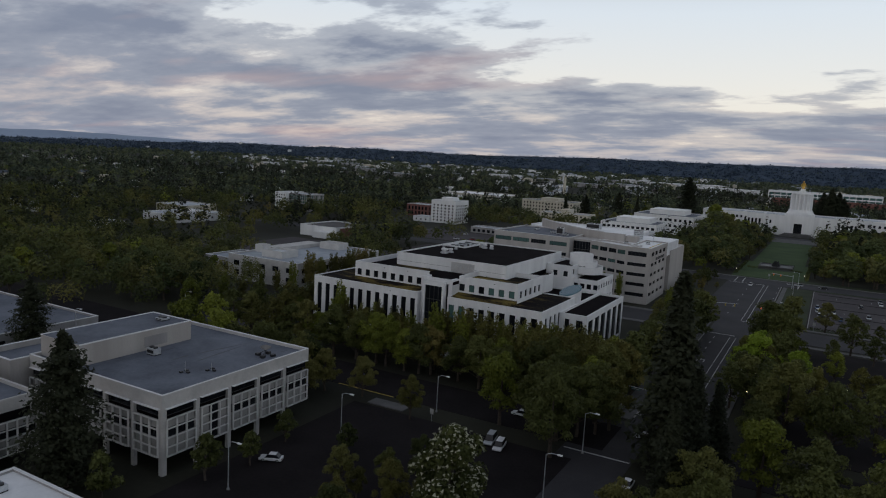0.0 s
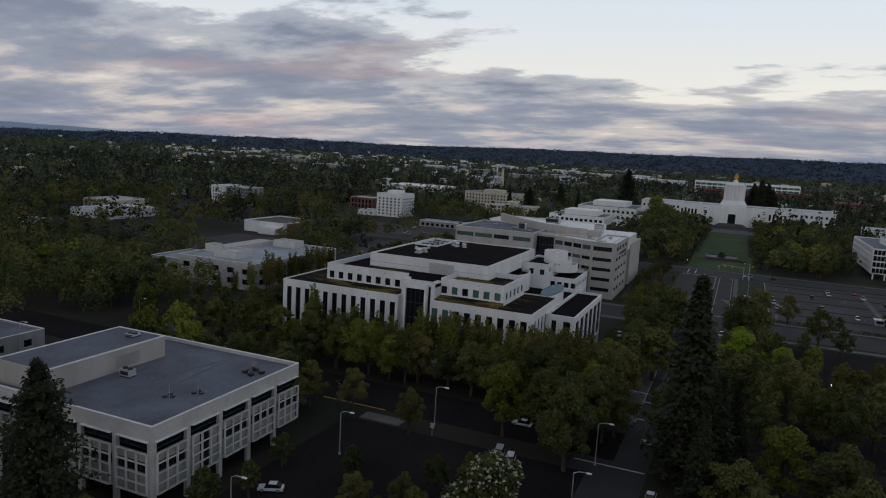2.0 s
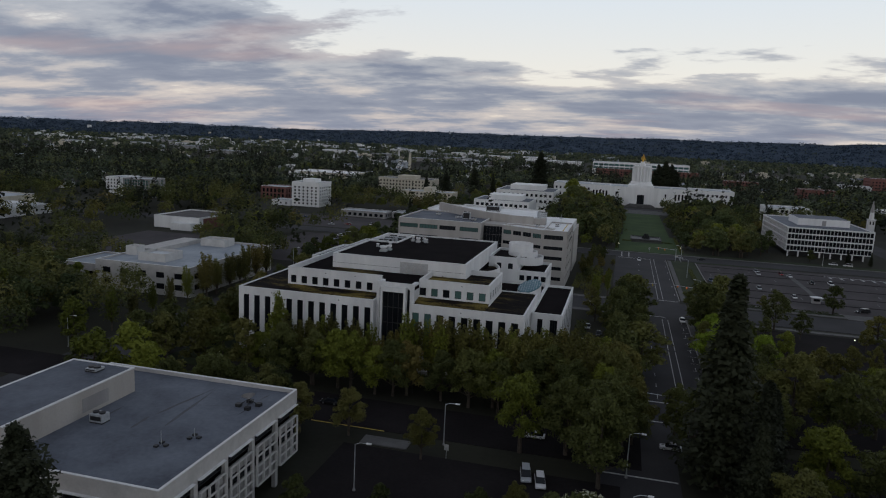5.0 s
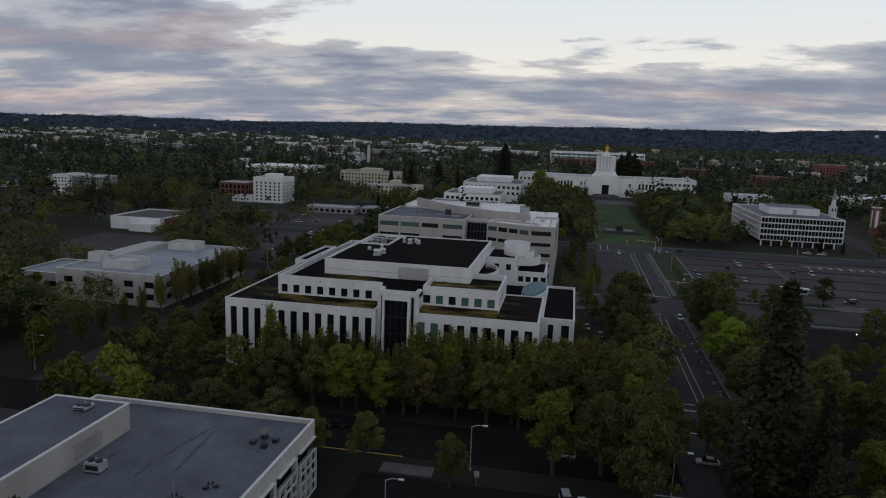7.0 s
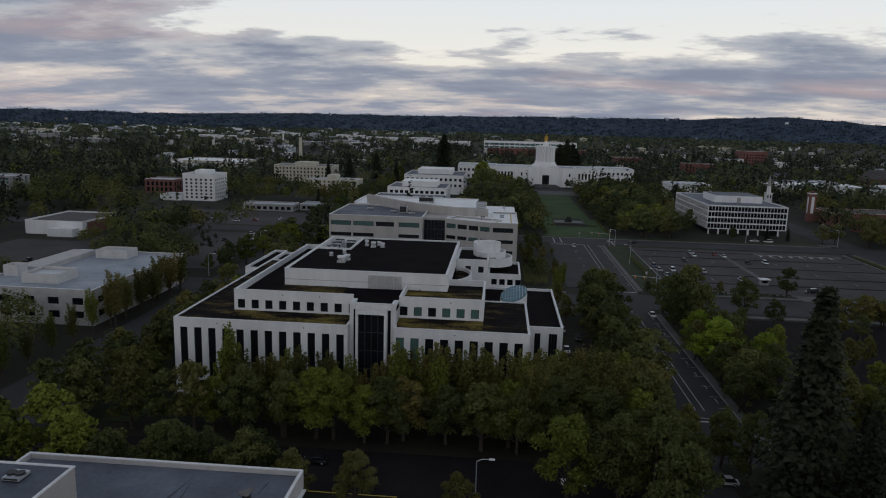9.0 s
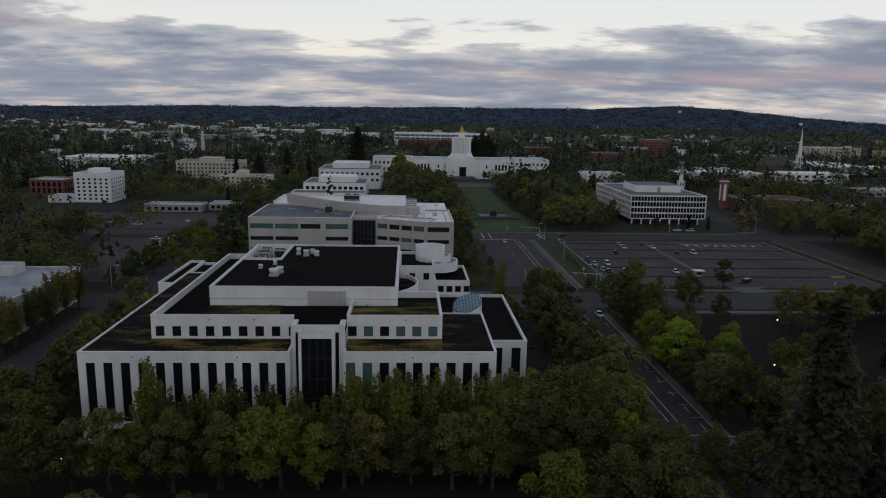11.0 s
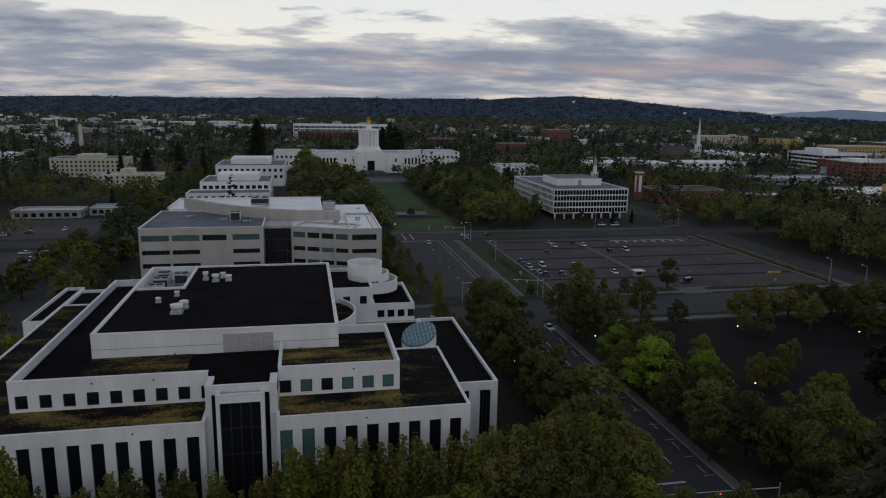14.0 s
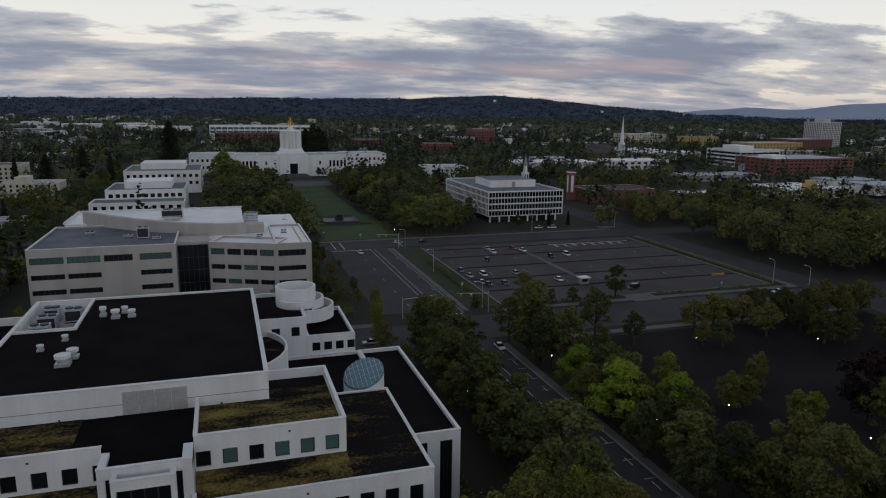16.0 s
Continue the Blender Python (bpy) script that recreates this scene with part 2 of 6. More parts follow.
LEAF_A = leafy("leaf_green", (0.040, 0.050, 0.016), (0.138, 0.150, 0.044), (0.15, 0.135, 0.040))
LEAF_B = leafy("leaf_spring", (0.065, 0.080, 0.013), (0.21, 0.235, 0.036))
LEAF_C = leafy("leaf_olive", (0.058, 0.058, 0.016), (0.185, 0.175, 0.046), (0.18, 0.140, 0.045))
# garden and grove: green and olive leaves, lightened for soft light on farther trees
LEAF_M = leafy("leaf_garden", (0.042, 0.058, 0.023), (0.132, 0.162, 0.060), (0.145, 0.150, 0.05))
LEAF_O = leafy("leaf_grove", (0.100, 0.102, 0.036), (0.240, 0.238, 0.078), (0.24, 0.195, 0.07))
LEAF_E = leafy("leaf_bright", (0.12, 0.17, 0.018), (0.24, 0.32, 0.035))
LEAF_D = leafy("needle_dark", (0.016, 0.020, 0.012), (0.044, 0.050, 0.027))
# hill and far leaves: aerial haze mixed into the leaf colour
LEAF_H = leafy("hazy_hill_forest", (0.019, 0.035, 0.058), (0.066, 0.098, 0.126))
LEAF_F = leafy("leaf_far_hazy", (0.034, 0.047, 0.034), (0.140, 0.165, 0.094), (0.16, 0.165, 0.075))
LEAF_P = leafy("leaf_purple", (0.016, 0.009, 0.011), (0.035, 0.018, 0.020))
BLOSSOM = leafy("chestnut_blossom", (0.30, 0.30, 0.20), (0.50, 0.50, 0.38))
GLOW = lit("lamp_glow", (1.0, 0.86, 0.62), 3.0)
REDGLOW = lit("signal_red", (1.0, 0.08, 0.03), 2.0)
CARPAINT = {c: surface("car_" + c, tuple(v * 0.9 for v in rgb), rgb, 0.25, 0.5, 2.0, 0.0, spec=0.6) for c, rgb in
            dict(white=(0.75, 0.75, 0.76), silver=(0.42, 0.44, 0.46), black=(0.02, 0.02, 0.022), red=(0.28, 0.03, 0.03), blue=(0.05, 0.09, 0.17)).items()}

# ---- builders ----
def box(bm, x0, x1, y0, y1, z0, z1):
    v = [bm.verts.new((x, y, z)) for x in (x0, x1) for y in (y0, y1) for z in (z0, z1)]
    for f in ((0, 1, 3, 2), (4, 6, 7, 5), (0, 4, 5, 1), (2, 3, 7, 6), (0, 2, 6, 4), (1, 5, 7, 3)):
        bm.faces.new([v[i] for i in f])


def tube(bm, p0, p1, r0, r1, n=8, cap=True):
    """A tapered round bar from p0 to p1."""
    p0, p1 = Vector(p0), Vector(p1)
    q = (p1 - p0).to_track_quat("Z", "Y")
    rings = [[bm.verts.new(p + q @ Vector((r * math.cos(2 * math.pi * i / n), r * math.sin(2 * math.pi * i / n), 0))) for i in range(n)] for p, r in ((p0, r0), (p1, r1))]
    for i in range(n):
        bm.faces.new((rings[0][i], rings[0][(i + 1) % n], rings[1][(i + 1) % n], rings[1][i]))
    if cap:
        bm.faces.new(rings[0][::-1])
        bm.faces.new(rings[1])


def prism(bm, outline, z0, z1):
    a = [bm.verts.new((x, y, z0)) for x, y in outline]
    b = [bm.verts.new((x, y, z1)) for x, y in outline]
    n = len(a)
    for i in range(n):
        bm.faces.new((a[i], a[(i + 1) % n], b[(i + 1) % n], b[i]))
    bm.faces.new(a[::-1])
    bm.faces.new(b)


def mesh_of(name, bm, mat):
    bmesh.ops.recalc_face_normals(bm, faces=bm.faces)
    me = bpy.data.meshes.new(name)
    bm.to_mesh(me)
    bm.free()
    me.materials.append(mat)
    return me


def part(name, bm, mat, parent=None, label="", smooth=False):
    """One mesh object, under a thing or part if one is given."""
    me = bm if isinstance(bm, bpy.types.Mesh) else mesh_of(name, bm, mat)
    if smooth:
        me.polygons.foreach_set("use_smooth", [True] * len(me.polygons))
    ob = new(name, me)
    ob.parent = parent
    return tagged(ob, label)


def boxes(name, mat, parent, *rows, label=""):
    bm = bmesh.new()
    for r in rows:
        box(bm, *r)
    return part(name, bm, mat, parent, label)


def thing(name, label, category, group="", kind="", at=(0, 0, 0)):
    e = new(name)
    e.empty_display_size = 0.5
    e.location = at
    return tagged(e, label, category, group, kind)


SHARED = {}


def opening(parent, side, u, plane, v, wide, tall, glass, deep=0.35, frame_mat=None, bars=0, simple=False, name="window"):
    """A window set into a wall: a frame with a pane (and glazing bars) in it. side: f (faces -y), r (faces +x), l (faces -x)."""
    key = (round(wide, 2), round(tall, 2), glass.name, frame_mat.name if frame_mat else "", bars)
    if key not in SHARED:
        f = min(0.12, wide * 0.06)
        bm = bmesh.new()
        for r in ((-wide / 2, -wide / 2 + f, 0, tall), (wide / 2 - f, wide / 2, 0, tall), (-wide / 2 + f, wide / 2 - f, 0, f), (-wide / 2 + f, wide / 2 - f, tall - f, tall)):
            box(bm, r[0], r[1], -0.08, 0.06, r[2], r[3])
        for i in range(bars):
            x = -wide / 2 + wide * (i + 1) / (bars + 1)
            box(bm, x - f / 2, x + f / 2, -0.08, 0.06, f, tall - f)
        a = mesh_of("window_frame", bm, frame_mat or DARKMETAL)
        bm = bmesh.new()
        box(bm, -wide / 2 + f, wide / 2 - f, 0.0, 0.03, f, tall - f)
        SHARED[key] = a, mesh_of("pane", bm, glass)
    a, b = SHARED[key]
    ob = part(name, b if simple else a, None, parent)
    turn = {"f": 0, "r": 90, "l": -90}[side]
    place = {"f": (u, plane + deep, v), "r": (plane - deep, u, v), "l": (plane + deep, u, v)}[side]
    ob.matrix_local = pose(*place, 0, 0, turn)
    if not simple:
        part("pane", b, None, ob)
    return ob


def wall_face(bm, side, plane, u0, u1, z0, z1, holes, deep=0.4):
    """A wall face with real openings: holes (u0, u1, z0, z1) cut through it, with their reveals."""
    def at(u, z, d):
        return {"f": (u, plane + d, z), "r": (plane - d, u, z), "l": (plane + d, u, z)}[side]

    us = sorted({u0, u1, *(h[0] for h in holes), *(h[1] for h in holes)})
    for a, b in zip(us, us[1:]):
        m = (a + b) / 2
        cuts = sorted((h[2], h[3]) for h in holes if h[0] <= m <= h[1])
        z = z0
        for c in (*cuts, (z1, z1)):
            if c[0] - z > 1e-4:
                bm.faces.new([bm.verts.new(at(*p, 0)) for p in ((a, z), (b, z), (b, c[0]), (a, c[0]))])
            z = c[1]
    for a, b, c, d in holes:
        for p, q in (((a, c), (b, c)), ((b, c), (b, d)), ((b, d), (a, d)), ((a, d), (a, c))):
            bm.faces.new([bm.verts.new(at(*p, 0)), bm.verts.new(at(*q, 0)), bm.verts.new(at(*q, deep)), bm.verts.new(at(*p, deep))])


def block(parent, x0, x1, y0, y1, z0, z1, wall, roof, front=(), right=(), left=(), glass=None, parapet=0.8, cap=None, frame_mat=None, bars=0, thick=0.4, deep=0.3, simple=False, joined=False):
    """A flat-roofed volume: walls with openings, coping on a parapet, a roof deck and the windows. Openings are (u centre, sill height, width, height[, glass])."""
    glass = glass or GLASS
    bm = bmesh.new()
    for side, plane, u0, u1, wins in (("f", y0, x0, x1, front), ("r", x1, y0, y1, right), ("l", x0, y0, y1, left)):
        if joined and side == "r":
            wall_face(bm, side, plane, u0, u1, z0, z1 - parapet - 0.03, [])
            continue
        holes = [(wn[0] - wn[2] / 2, wn[0] + wn[2] / 2, wn[1], wn[1] + wn[3]) for wn in wins]
        wall_face(bm, side, plane, u0, u1, z0, z1, holes, deep + 0.05)
        for wn in wins:
            opening(parent, side, wn[0], plane, wn[1], wn[2], wn[3], wn[4] if len(wn) > 4 else glass, deep, frame_mat, bars, simple)
    bm.faces.new([bm.verts.new(p) for p in ((x0, y1, z0), (x1, y1, z0), (x1, y1, z1), (x0, y1, z1))])
    # the inner faces of the parapet
    t, zr = thick, z1 - parapet
    for p, q in (((x0 + t, y0 + t), (x1 - t, y0 + t)), ((x1 - t, y0 + t), (x1 - t, y1 - t)), ((x1 - t, y1 - t), (x0 + t, y1 - t)), ((x0 + t, y1 - t), (x0 + t, y0 + t))):
        if joined and p[0] == q[0] == x1 - t:
            continue
        bm.faces.new([bm.verts.new((*p, zr)), bm.verts.new((*q, zr)), bm.verts.new((*q, z1)), bm.verts.new((*p, z1))])
    # a black core behind the openings, painting in the dark of the interior
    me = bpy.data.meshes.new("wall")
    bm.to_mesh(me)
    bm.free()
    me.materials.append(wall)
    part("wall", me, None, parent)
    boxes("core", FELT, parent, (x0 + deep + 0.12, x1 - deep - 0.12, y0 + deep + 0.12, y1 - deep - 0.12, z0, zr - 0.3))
    boxes("roof", roof, parent, (x0 + t, x1 + 0.02 if joined else x1 - t, y0 + t, y1 - t, zr - 0.25, zr))
    c = 0.06
    boxes("coping", cap or CAP, parent, (x0 - c, x1 + c, y0 - c, y0 + t + c, z1, z1 + 0.12), (x0 - c, x1 + c, y1 - t - c, y1 + c, z1, z1 + 0.12),
          (x0 - c, x0 + t + c, y0 + t + c, y1 - t - c, z1, z1 + 0.12), *([] if joined else [(x1 - t - c, x1 + c, y0 + t + c, y1 - t - c, z1, z1 + 0.12)]))


def grid(u0, u1, n, wide, levels, tall, glass=None):
    """Openings in even columns and given sill levels."""
    step = (u1 - u0) / n
    return [(u0 + step * (i + 0.5), z, wide, tall, *([glass] if glass else [])) for z in levels for i in range(n)]


def round_wall(parent, name, cx, cy, r, z0, z1, mat, a0=0, a1=360, thick=0.4, n=40):
    bm = bmesh.new()
    k = max(4, int(n * (a1 - a0) / 360))
    ring = []
    for i in range(k + 1):
        a = radians(a0 + (a1 - a0) * i / k)
        c, s = math.cos(a), math.sin(a)
        ring.append([bm.verts.new((cx + q * c, cy + q * s, z)) for q, z in ((r, z0), (r, z1), (r - thick, z1), (r - thick, z0))])
    for p, q in zip(ring, ring[1:]):
        for i in range(4):
            bm.faces.new((p[i], q[i], q[(i + 1) % 4], p[(i + 1) % 4]))
    if a1 - a0 < 360:
        bm.faces.new(ring[0])
        bm.faces.new(ring[-1][::-1])
    return part(name, bm, mat, parent)


def disc(parent, name, cx, cy, r, z0, z1, mat, n=40):
    bm = bmesh.new()
    tube(bm, (cx, cy, z0), (cx, cy, z1), r, r, n)
    return part(name, bm, mat, parent)


def vent(x, y, z, r=0.9, h=1.6):
    """A roof fan: base, drum and a hood."""
    e = thing("roof_vent", "white metal fan housing on the black flat roof", "roof vent", "roof vents", at=(x, y, z))
    boxes("base", METAL, e, (-r, r, -r, r, 0, h * 0.3))
    disc(e, "drum", 0, 0, r * 0.8, h * 0.3, h * 0.7, METAL, 16)
    disc(e, "hood", 0, 0, r * 1.1, h * 0.7, h, CAP, 16)
    return e


def air_unit(x, y, z, w=3.0, d=2.2, h=1.8, name="air_handling_unit", label="pale metal air handling unit on a flat roof"):
    e = thing(name, label, "air conditioner", "rooftop units", at=(x, y, z))
    boxes("skid", DARKMETAL, e, (-w / 2, w / 2, -d / 2, d / 2, 0, 0.2))
    boxes("casing", METAL, e, (-w / 2, w / 2, -d / 2, d / 2, 0.2, h))
    boxes("grille", DARKMETAL, e, (-w / 2 + 0.2, w / 2 - 0.2, -d / 2 - 0.04, -d / 2, 0.5, h - 0.3))
    bm = bmesh.new()
    for i in (-1, 1):
        tube(bm, (i * w / 4, 0, h), (i * w / 4, 0, h + 0.25), d * 0.28, d * 0.28, 14)
    part("fan", bm, DARKMETAL, e)
    return e

# ---- ground, streets, hills ----
def sheet(name, mat, label, z, *rects, kind="structure", category="ground", deep=0.3):
    bm = bmesh.new()
    for x0, x1, y0, y1 in rects:
        box(bm, x0, x1, y0, y1, z - deep, z)
    return tagged(part(name, bm, mat), label, category, kind=kind)


bm = bmesh.new()
bmesh.ops.create_circle(bm, cap_ends=True, radius=4900, segments=96)
tagged(part("ground", bm, EARTH), "dark green ground with grass and low planting", "ground", kind="structure")
sheet("road_main", ASPHALT, "grey asphalt street running towards the mall", 0.06, (51, 68, -50, 203), (42, 57, -420, -50), category="road")
sheet("road_mall", ASPHALT, "wide asphalt junction before the mall lawn", 0.10, (41, 51, 96, 203), category="road")
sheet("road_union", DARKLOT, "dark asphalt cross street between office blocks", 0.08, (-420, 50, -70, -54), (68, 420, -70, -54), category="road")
sheet("road_marion", ASPHALT, "asphalt cross street behind the white office block", 0.08, (-420, 50, 64, 84), (68, 520, 66, 88), category="road")
sheet("road_center", ASPHALT, "asphalt cross street before the mall lawn", 0.08, (-420, 520, 203, 220), category="road")
sheet("road_court", ASPHALT, "asphalt street before the capitol steps", 0.08, (-200, 420, 512, 530), category="road")
sheet("road_winter", ASPHALT, "asphalt street beside tree rows", 0.06, (-101, -82, -420, -70), (-101, -82, -54, 64), (-101, -82, 84, 203), (-96, -88, 220, 330), category="road")
sheet("road_east", ASPHALT, "asphalt street beside the parking lot", 0.06, (203, 219, -300, 66), (203, 219, 88, 203), (203, 219, 220, 512), category="road")
sheet("parking_lot", LOT, "worn grey asphalt parking lot with faint stalls", 0.12, (84, 195, 97, 198), category="parking lot")
sheet("parking_lot_old", DARKLOT, "dark asphalt parking ground among trees", 0.12, (80, 198, -48, 58), category="parking lot")
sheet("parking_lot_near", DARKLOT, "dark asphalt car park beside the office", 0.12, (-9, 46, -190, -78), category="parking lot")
sheet("parking_lot_west", LOT, "grey asphalt car park behind trees", 0.12, (-230, -160, 40, 150), (-150, -108, 100, 195), (-200, -108, 225, 285), category="parking lot")
sheet("pavement", PAVE, "pale concrete pavement with kerb edge", 0.20, (46, 50.6, -48, 60), (68.4, 70.4, -48, 60), (69, 71, 94, 200), (78, 200, 60, 63), (78, 200, 90, 93), (-75, 40, 60, 63.6), (-75, 40, 84.4, 88), (-80, 200, 221, 224), (200, 202.6, 90, 200), category="pavement")
sheet("driveway", PAVE, "pale concrete driveway apron", 0.24, (130, 141, 88.4, 97), (-6, 4, -77, -73.2), (196, 206, 226, 231), category="driveway")
sheet("lawn_mall", LAWN, "long green mall lawn", 0.14, (40, 80, 226, 268), (44, 76, 306, 470), (40, 50, 268, 306), (70, 80, 268, 306), category="lawn")
sheet("lawn_verge", VERGE, "green grass verge beside the street", 0.16, (71.2, 83, 96, 200), (84, 195, 93.4, 96.6), (-75, -62, -48, 58), (84, 130, 198.4, 202), (76, 200, 224.4, 232), category="lawn")
sheet("forecourt", PAVE, "grey paved forecourt before the capitol", 0.12, (30, 90, 472, 511), category="pavement")

# kerbs round the lots
def kerb(name, *rects):
    return sheet(name, KERB, "pale concrete kerb", 0.26, *rects, category="kerb")


kerb("kerb", (68.05, 68.35, -46, 60), (50.65, 50.95, -46, 60), (68.05, 68.35, 92, 200), (83.6, 83.95, 97, 198), (195.05, 195.4, 97, 198), (84, 130, 96.62, 96.95), (141, 195, 96.62, 96.95))

# road paint
def paint(name, mat, label, *rects, z=0.13):
    return sheet(name, mat, label, z, *rects, category="road marking", deep=0.02)


paint("lane_lines", PAINT, "white painted lane lines", *[(x, x + 0.22, y, y + 40) for x in (59.6, 61.6) for y in (-24, 18)], (59.6, 59.82, 92, 200), (61.6, 61.82, 92, 200), 
      *[(x, x + 0.2, y, y + 3) for x in (54.6, 66.2) for y in range(-28, 58, 9)], *[(x, x + 0.2, y, y + 3) for x in (53, 67) for y in range(104, 198, 18)])
paint("stop_line", PAINT, "white painted stop lines and crosswalk bars", (50.6, 61, -30.6, -30.0), (42.6, 56.6, -73.2, -72.7), (50.6, 61.8, -43.6, -43.1), (50.6, 61, 61.4, 62), (60, 67.6, 91, 91.6),
      (42, 60, 199, 199.6), (44, 44.5, 203, 220), (48, 48.5, 203, 220), (76, 76.5, 203, 220), z=0.14)
paint("turn_arrow", PAINT, "white painted turn arrow", (56.7, 57.0, 17, 20), (55.6, 57.0, 19.7, 20.1), (55.4, 55.9, 19.2, 20.6), z=0.14)
paint("stall_lines", PAINT, "faint white stall ticks on the parking lot", *[(x, x + 0.10, y - 2.2, y + 2.2) for y in (123, 141, 164, 182) for x in range(88, 192, 3) if (x * 7 + y) % 5 == 0], z=0.15)
paint("bay_ticks", PAINT, "white parallel parking ticks", *[(65.4, 67.7, y, y + 0.15) for y in range(-36, 50, 7)], z=0.14)
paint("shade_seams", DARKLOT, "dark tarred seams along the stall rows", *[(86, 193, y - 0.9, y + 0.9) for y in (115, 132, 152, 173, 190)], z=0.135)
paint("yellow_line", YPAINT, "yellow kerb line", (-20, -3, -70.3, -70.0), z=0.16)
paint("hatching", PAINT, "pale hatched pedestrian strip across the lot", (146, 190, 189, 189.8), *[(x, x + 1.2, 184, 188) for x in range(148, 188, 5)], z=0.15)
sheet("lot_path", PAVE, "pale concrete path across the lot", 0.17, (127, 129.4, 120, 186), category="path")


def ridge(name, mat, label, r0, r1, profile, wobble, seed, base=0):
    """A range of hills round the horizon: crest height by bearing, in degrees of rise."""
    bm = bmesh.new()
    rng = random.Random(seed)
    az = np.linspace(-100, 100, 260)
    crest = np.interp(az, [p[0] for p in profile], [p[1] for p in profile])
    rows = []
    steps = 7
    for k in range(steps):
        s = k / (steps - 1)
        r = r0 + (r1 - r0) * s
        row = []
        for a, e in zip(az, crest):
            n = noise.fractal(Vector((a * 0.11, s * 1.3, seed)), 0.9, 2.1, 5) * wobble
            top = 63 + r1 * math.tan(radians(e)) + n * 18
            z = base + (top - base) * min(1.0, s * 1.02) ** 1.25 + (noise.fractal(Vector((a * 0.5, s * 6, seed)), 0.8, 2.0, 4) * 9 * wobble)
            row.append(bm.verts.new((r * math.sin(radians(a)), -120 + r * math.cos(radians(a)), z)))
        rows.append(row)
    for p, q in zip(rows, rows[1:]):
        for i in range(len(az) - 1):
            bm.faces.new((p[i], p[i + 1], q[i + 1], q[i]))
    return tagged(part(name, bm, mat, smooth=True), label, "hills", kind="structure")


# both ranges carry the haze in their base colour
ridge("backdrop_mountain", FARHILL, "distant mountains over the plain, tinted with blue haze", 4650, 4760, [(-100, -1), (-70, 0.05), (-60, 0.2), (-50, 0.1), (-44, -0.2), (33, -0.4), (38, 0.05), (41, 0.25), (44, 0.12), (47, 0.5), (51, 0.7), (60, 0.45), (100, 0)], 0.5, 7)
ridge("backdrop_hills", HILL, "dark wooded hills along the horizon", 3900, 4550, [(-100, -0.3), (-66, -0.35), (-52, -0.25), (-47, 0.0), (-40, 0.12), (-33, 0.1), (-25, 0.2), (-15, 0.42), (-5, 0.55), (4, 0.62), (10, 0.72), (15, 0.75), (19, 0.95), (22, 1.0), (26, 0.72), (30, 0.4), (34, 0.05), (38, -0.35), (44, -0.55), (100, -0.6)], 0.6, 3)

# ---- the white terraced office block ----
m = thing("white_office_block", "white stepped office block with mossy flat roof terraces", "office building")
narrow_l = [(-57.9 + 3.29 * i, 4.6, 1.75, 12.1) for i in range(12)]
narrow_r = [(-8.2 + 3.29 * i, 4.6, 1.85, 12.1, TEAL if i in (0, 1) else GLASS) for i in range(9)]
block(m, -60.2, -20.0, -32.5, 36, 0, 18.8, WHITE, MOSS_THIN, front=narrow_l, parapet=0.15, right=[])
block(m, -9.6, 20.5, -32.5, -4.8, 0, 18.8, WHITE, MOSS_THIN, front=narrow_r, right=grid(-31, -6, 7, 1.6, (4.6,), 12.0), parapet=0.15)
# ground-floor band and plinth
boxes("plinth", GREYC, m, (-60.6, -20.0, -32.9, -32.52, 0, 0.9), (-9.6, 20.9, -32.9, -32.52, 0, 0.9))
# entrance bay with its tall glass
for r in ((-19.98, -19.1, -30.4, -25.9, 0, 23.5), (-10.6, -9.45, -30.4, -25.9, 0, 23.5), (-19.1, -10.6, -30.4, -29.9, 22.2, 23.5)):
    boxes("entrance_bay", WHITE, m, r)
for r in ((-18.3, -17.75, -32.2, -30.41, 0, 22.75), (-11.85, -11.3, -32.2, -30.41, 0, 22.75), (-17.75, -11.85, -32.2, -31.7, 21.5, 22.75)):
    boxes("portal_frame", WHITE, m, r)
boxes("portal_coping", CAP, m, (-18.36, -11.24, -32.26, -31.65, 22.75, 22.85), (-18.36, -17.7, -31.65, -30.41, 22.75, 22.85), (-11.9, -11.24, -31.65, -30.41, 22.75, 22.85))
# dark slab colours in the shaded gap between portal and bay wall
boxes("portal_deck", DARKMETAL, m, (-17.75, -11.85, -31.7, -30.41, 21.5, 22.1))
for r in ((-19.1, -18.3, -30.1, -29.95, 0, 22.2), (-11.3, -10.6, -30.1, -29.95, 0, 22.2)):
    boxes("side_glazing", GLASS, m, r)
for i in range(4):
    for k in range(5):
        opening(m, "f", -17.0 + 1.475 * i, -31.9, 0.3 + 4.24 * k, 1.45, 4.2, GLASS, 0.3, name="curtain_window")
# beds of moss banked against the second level
for u0, u1, v0, v1, h in ((-48.3, -20.5, -31.8, -26.05, 0.75), (-9.3, 10.0, -31.8, -26.05, 0.75), (-40.0, -24.0, -25.4, -13.75, 0.0), (-9.3, 9.5, -25.4, -13.75, 0.0)):
    bm = bmesh.new()
    base = 18.72 if h else 22.96
    q = [bm.verts.new(p) for p in ((u0, v0, base), (u1, v0, base), (u1, v1, base), (u0, v1, base), (u0, v1, base + max(h, 0.05)), (u1, v1, base + max(h, 0.05)))]
    for fc in ((0, 1, 5, 4), (1, 2, 5), (0, 4, 3), (2, 3, 4, 5), (0, 3, 2, 1)):
        bm.faces.new([q[i] for i in fc])
    part("moss_bed", bm, MOSS, m, "yellow-brown moss drifts on black felt")
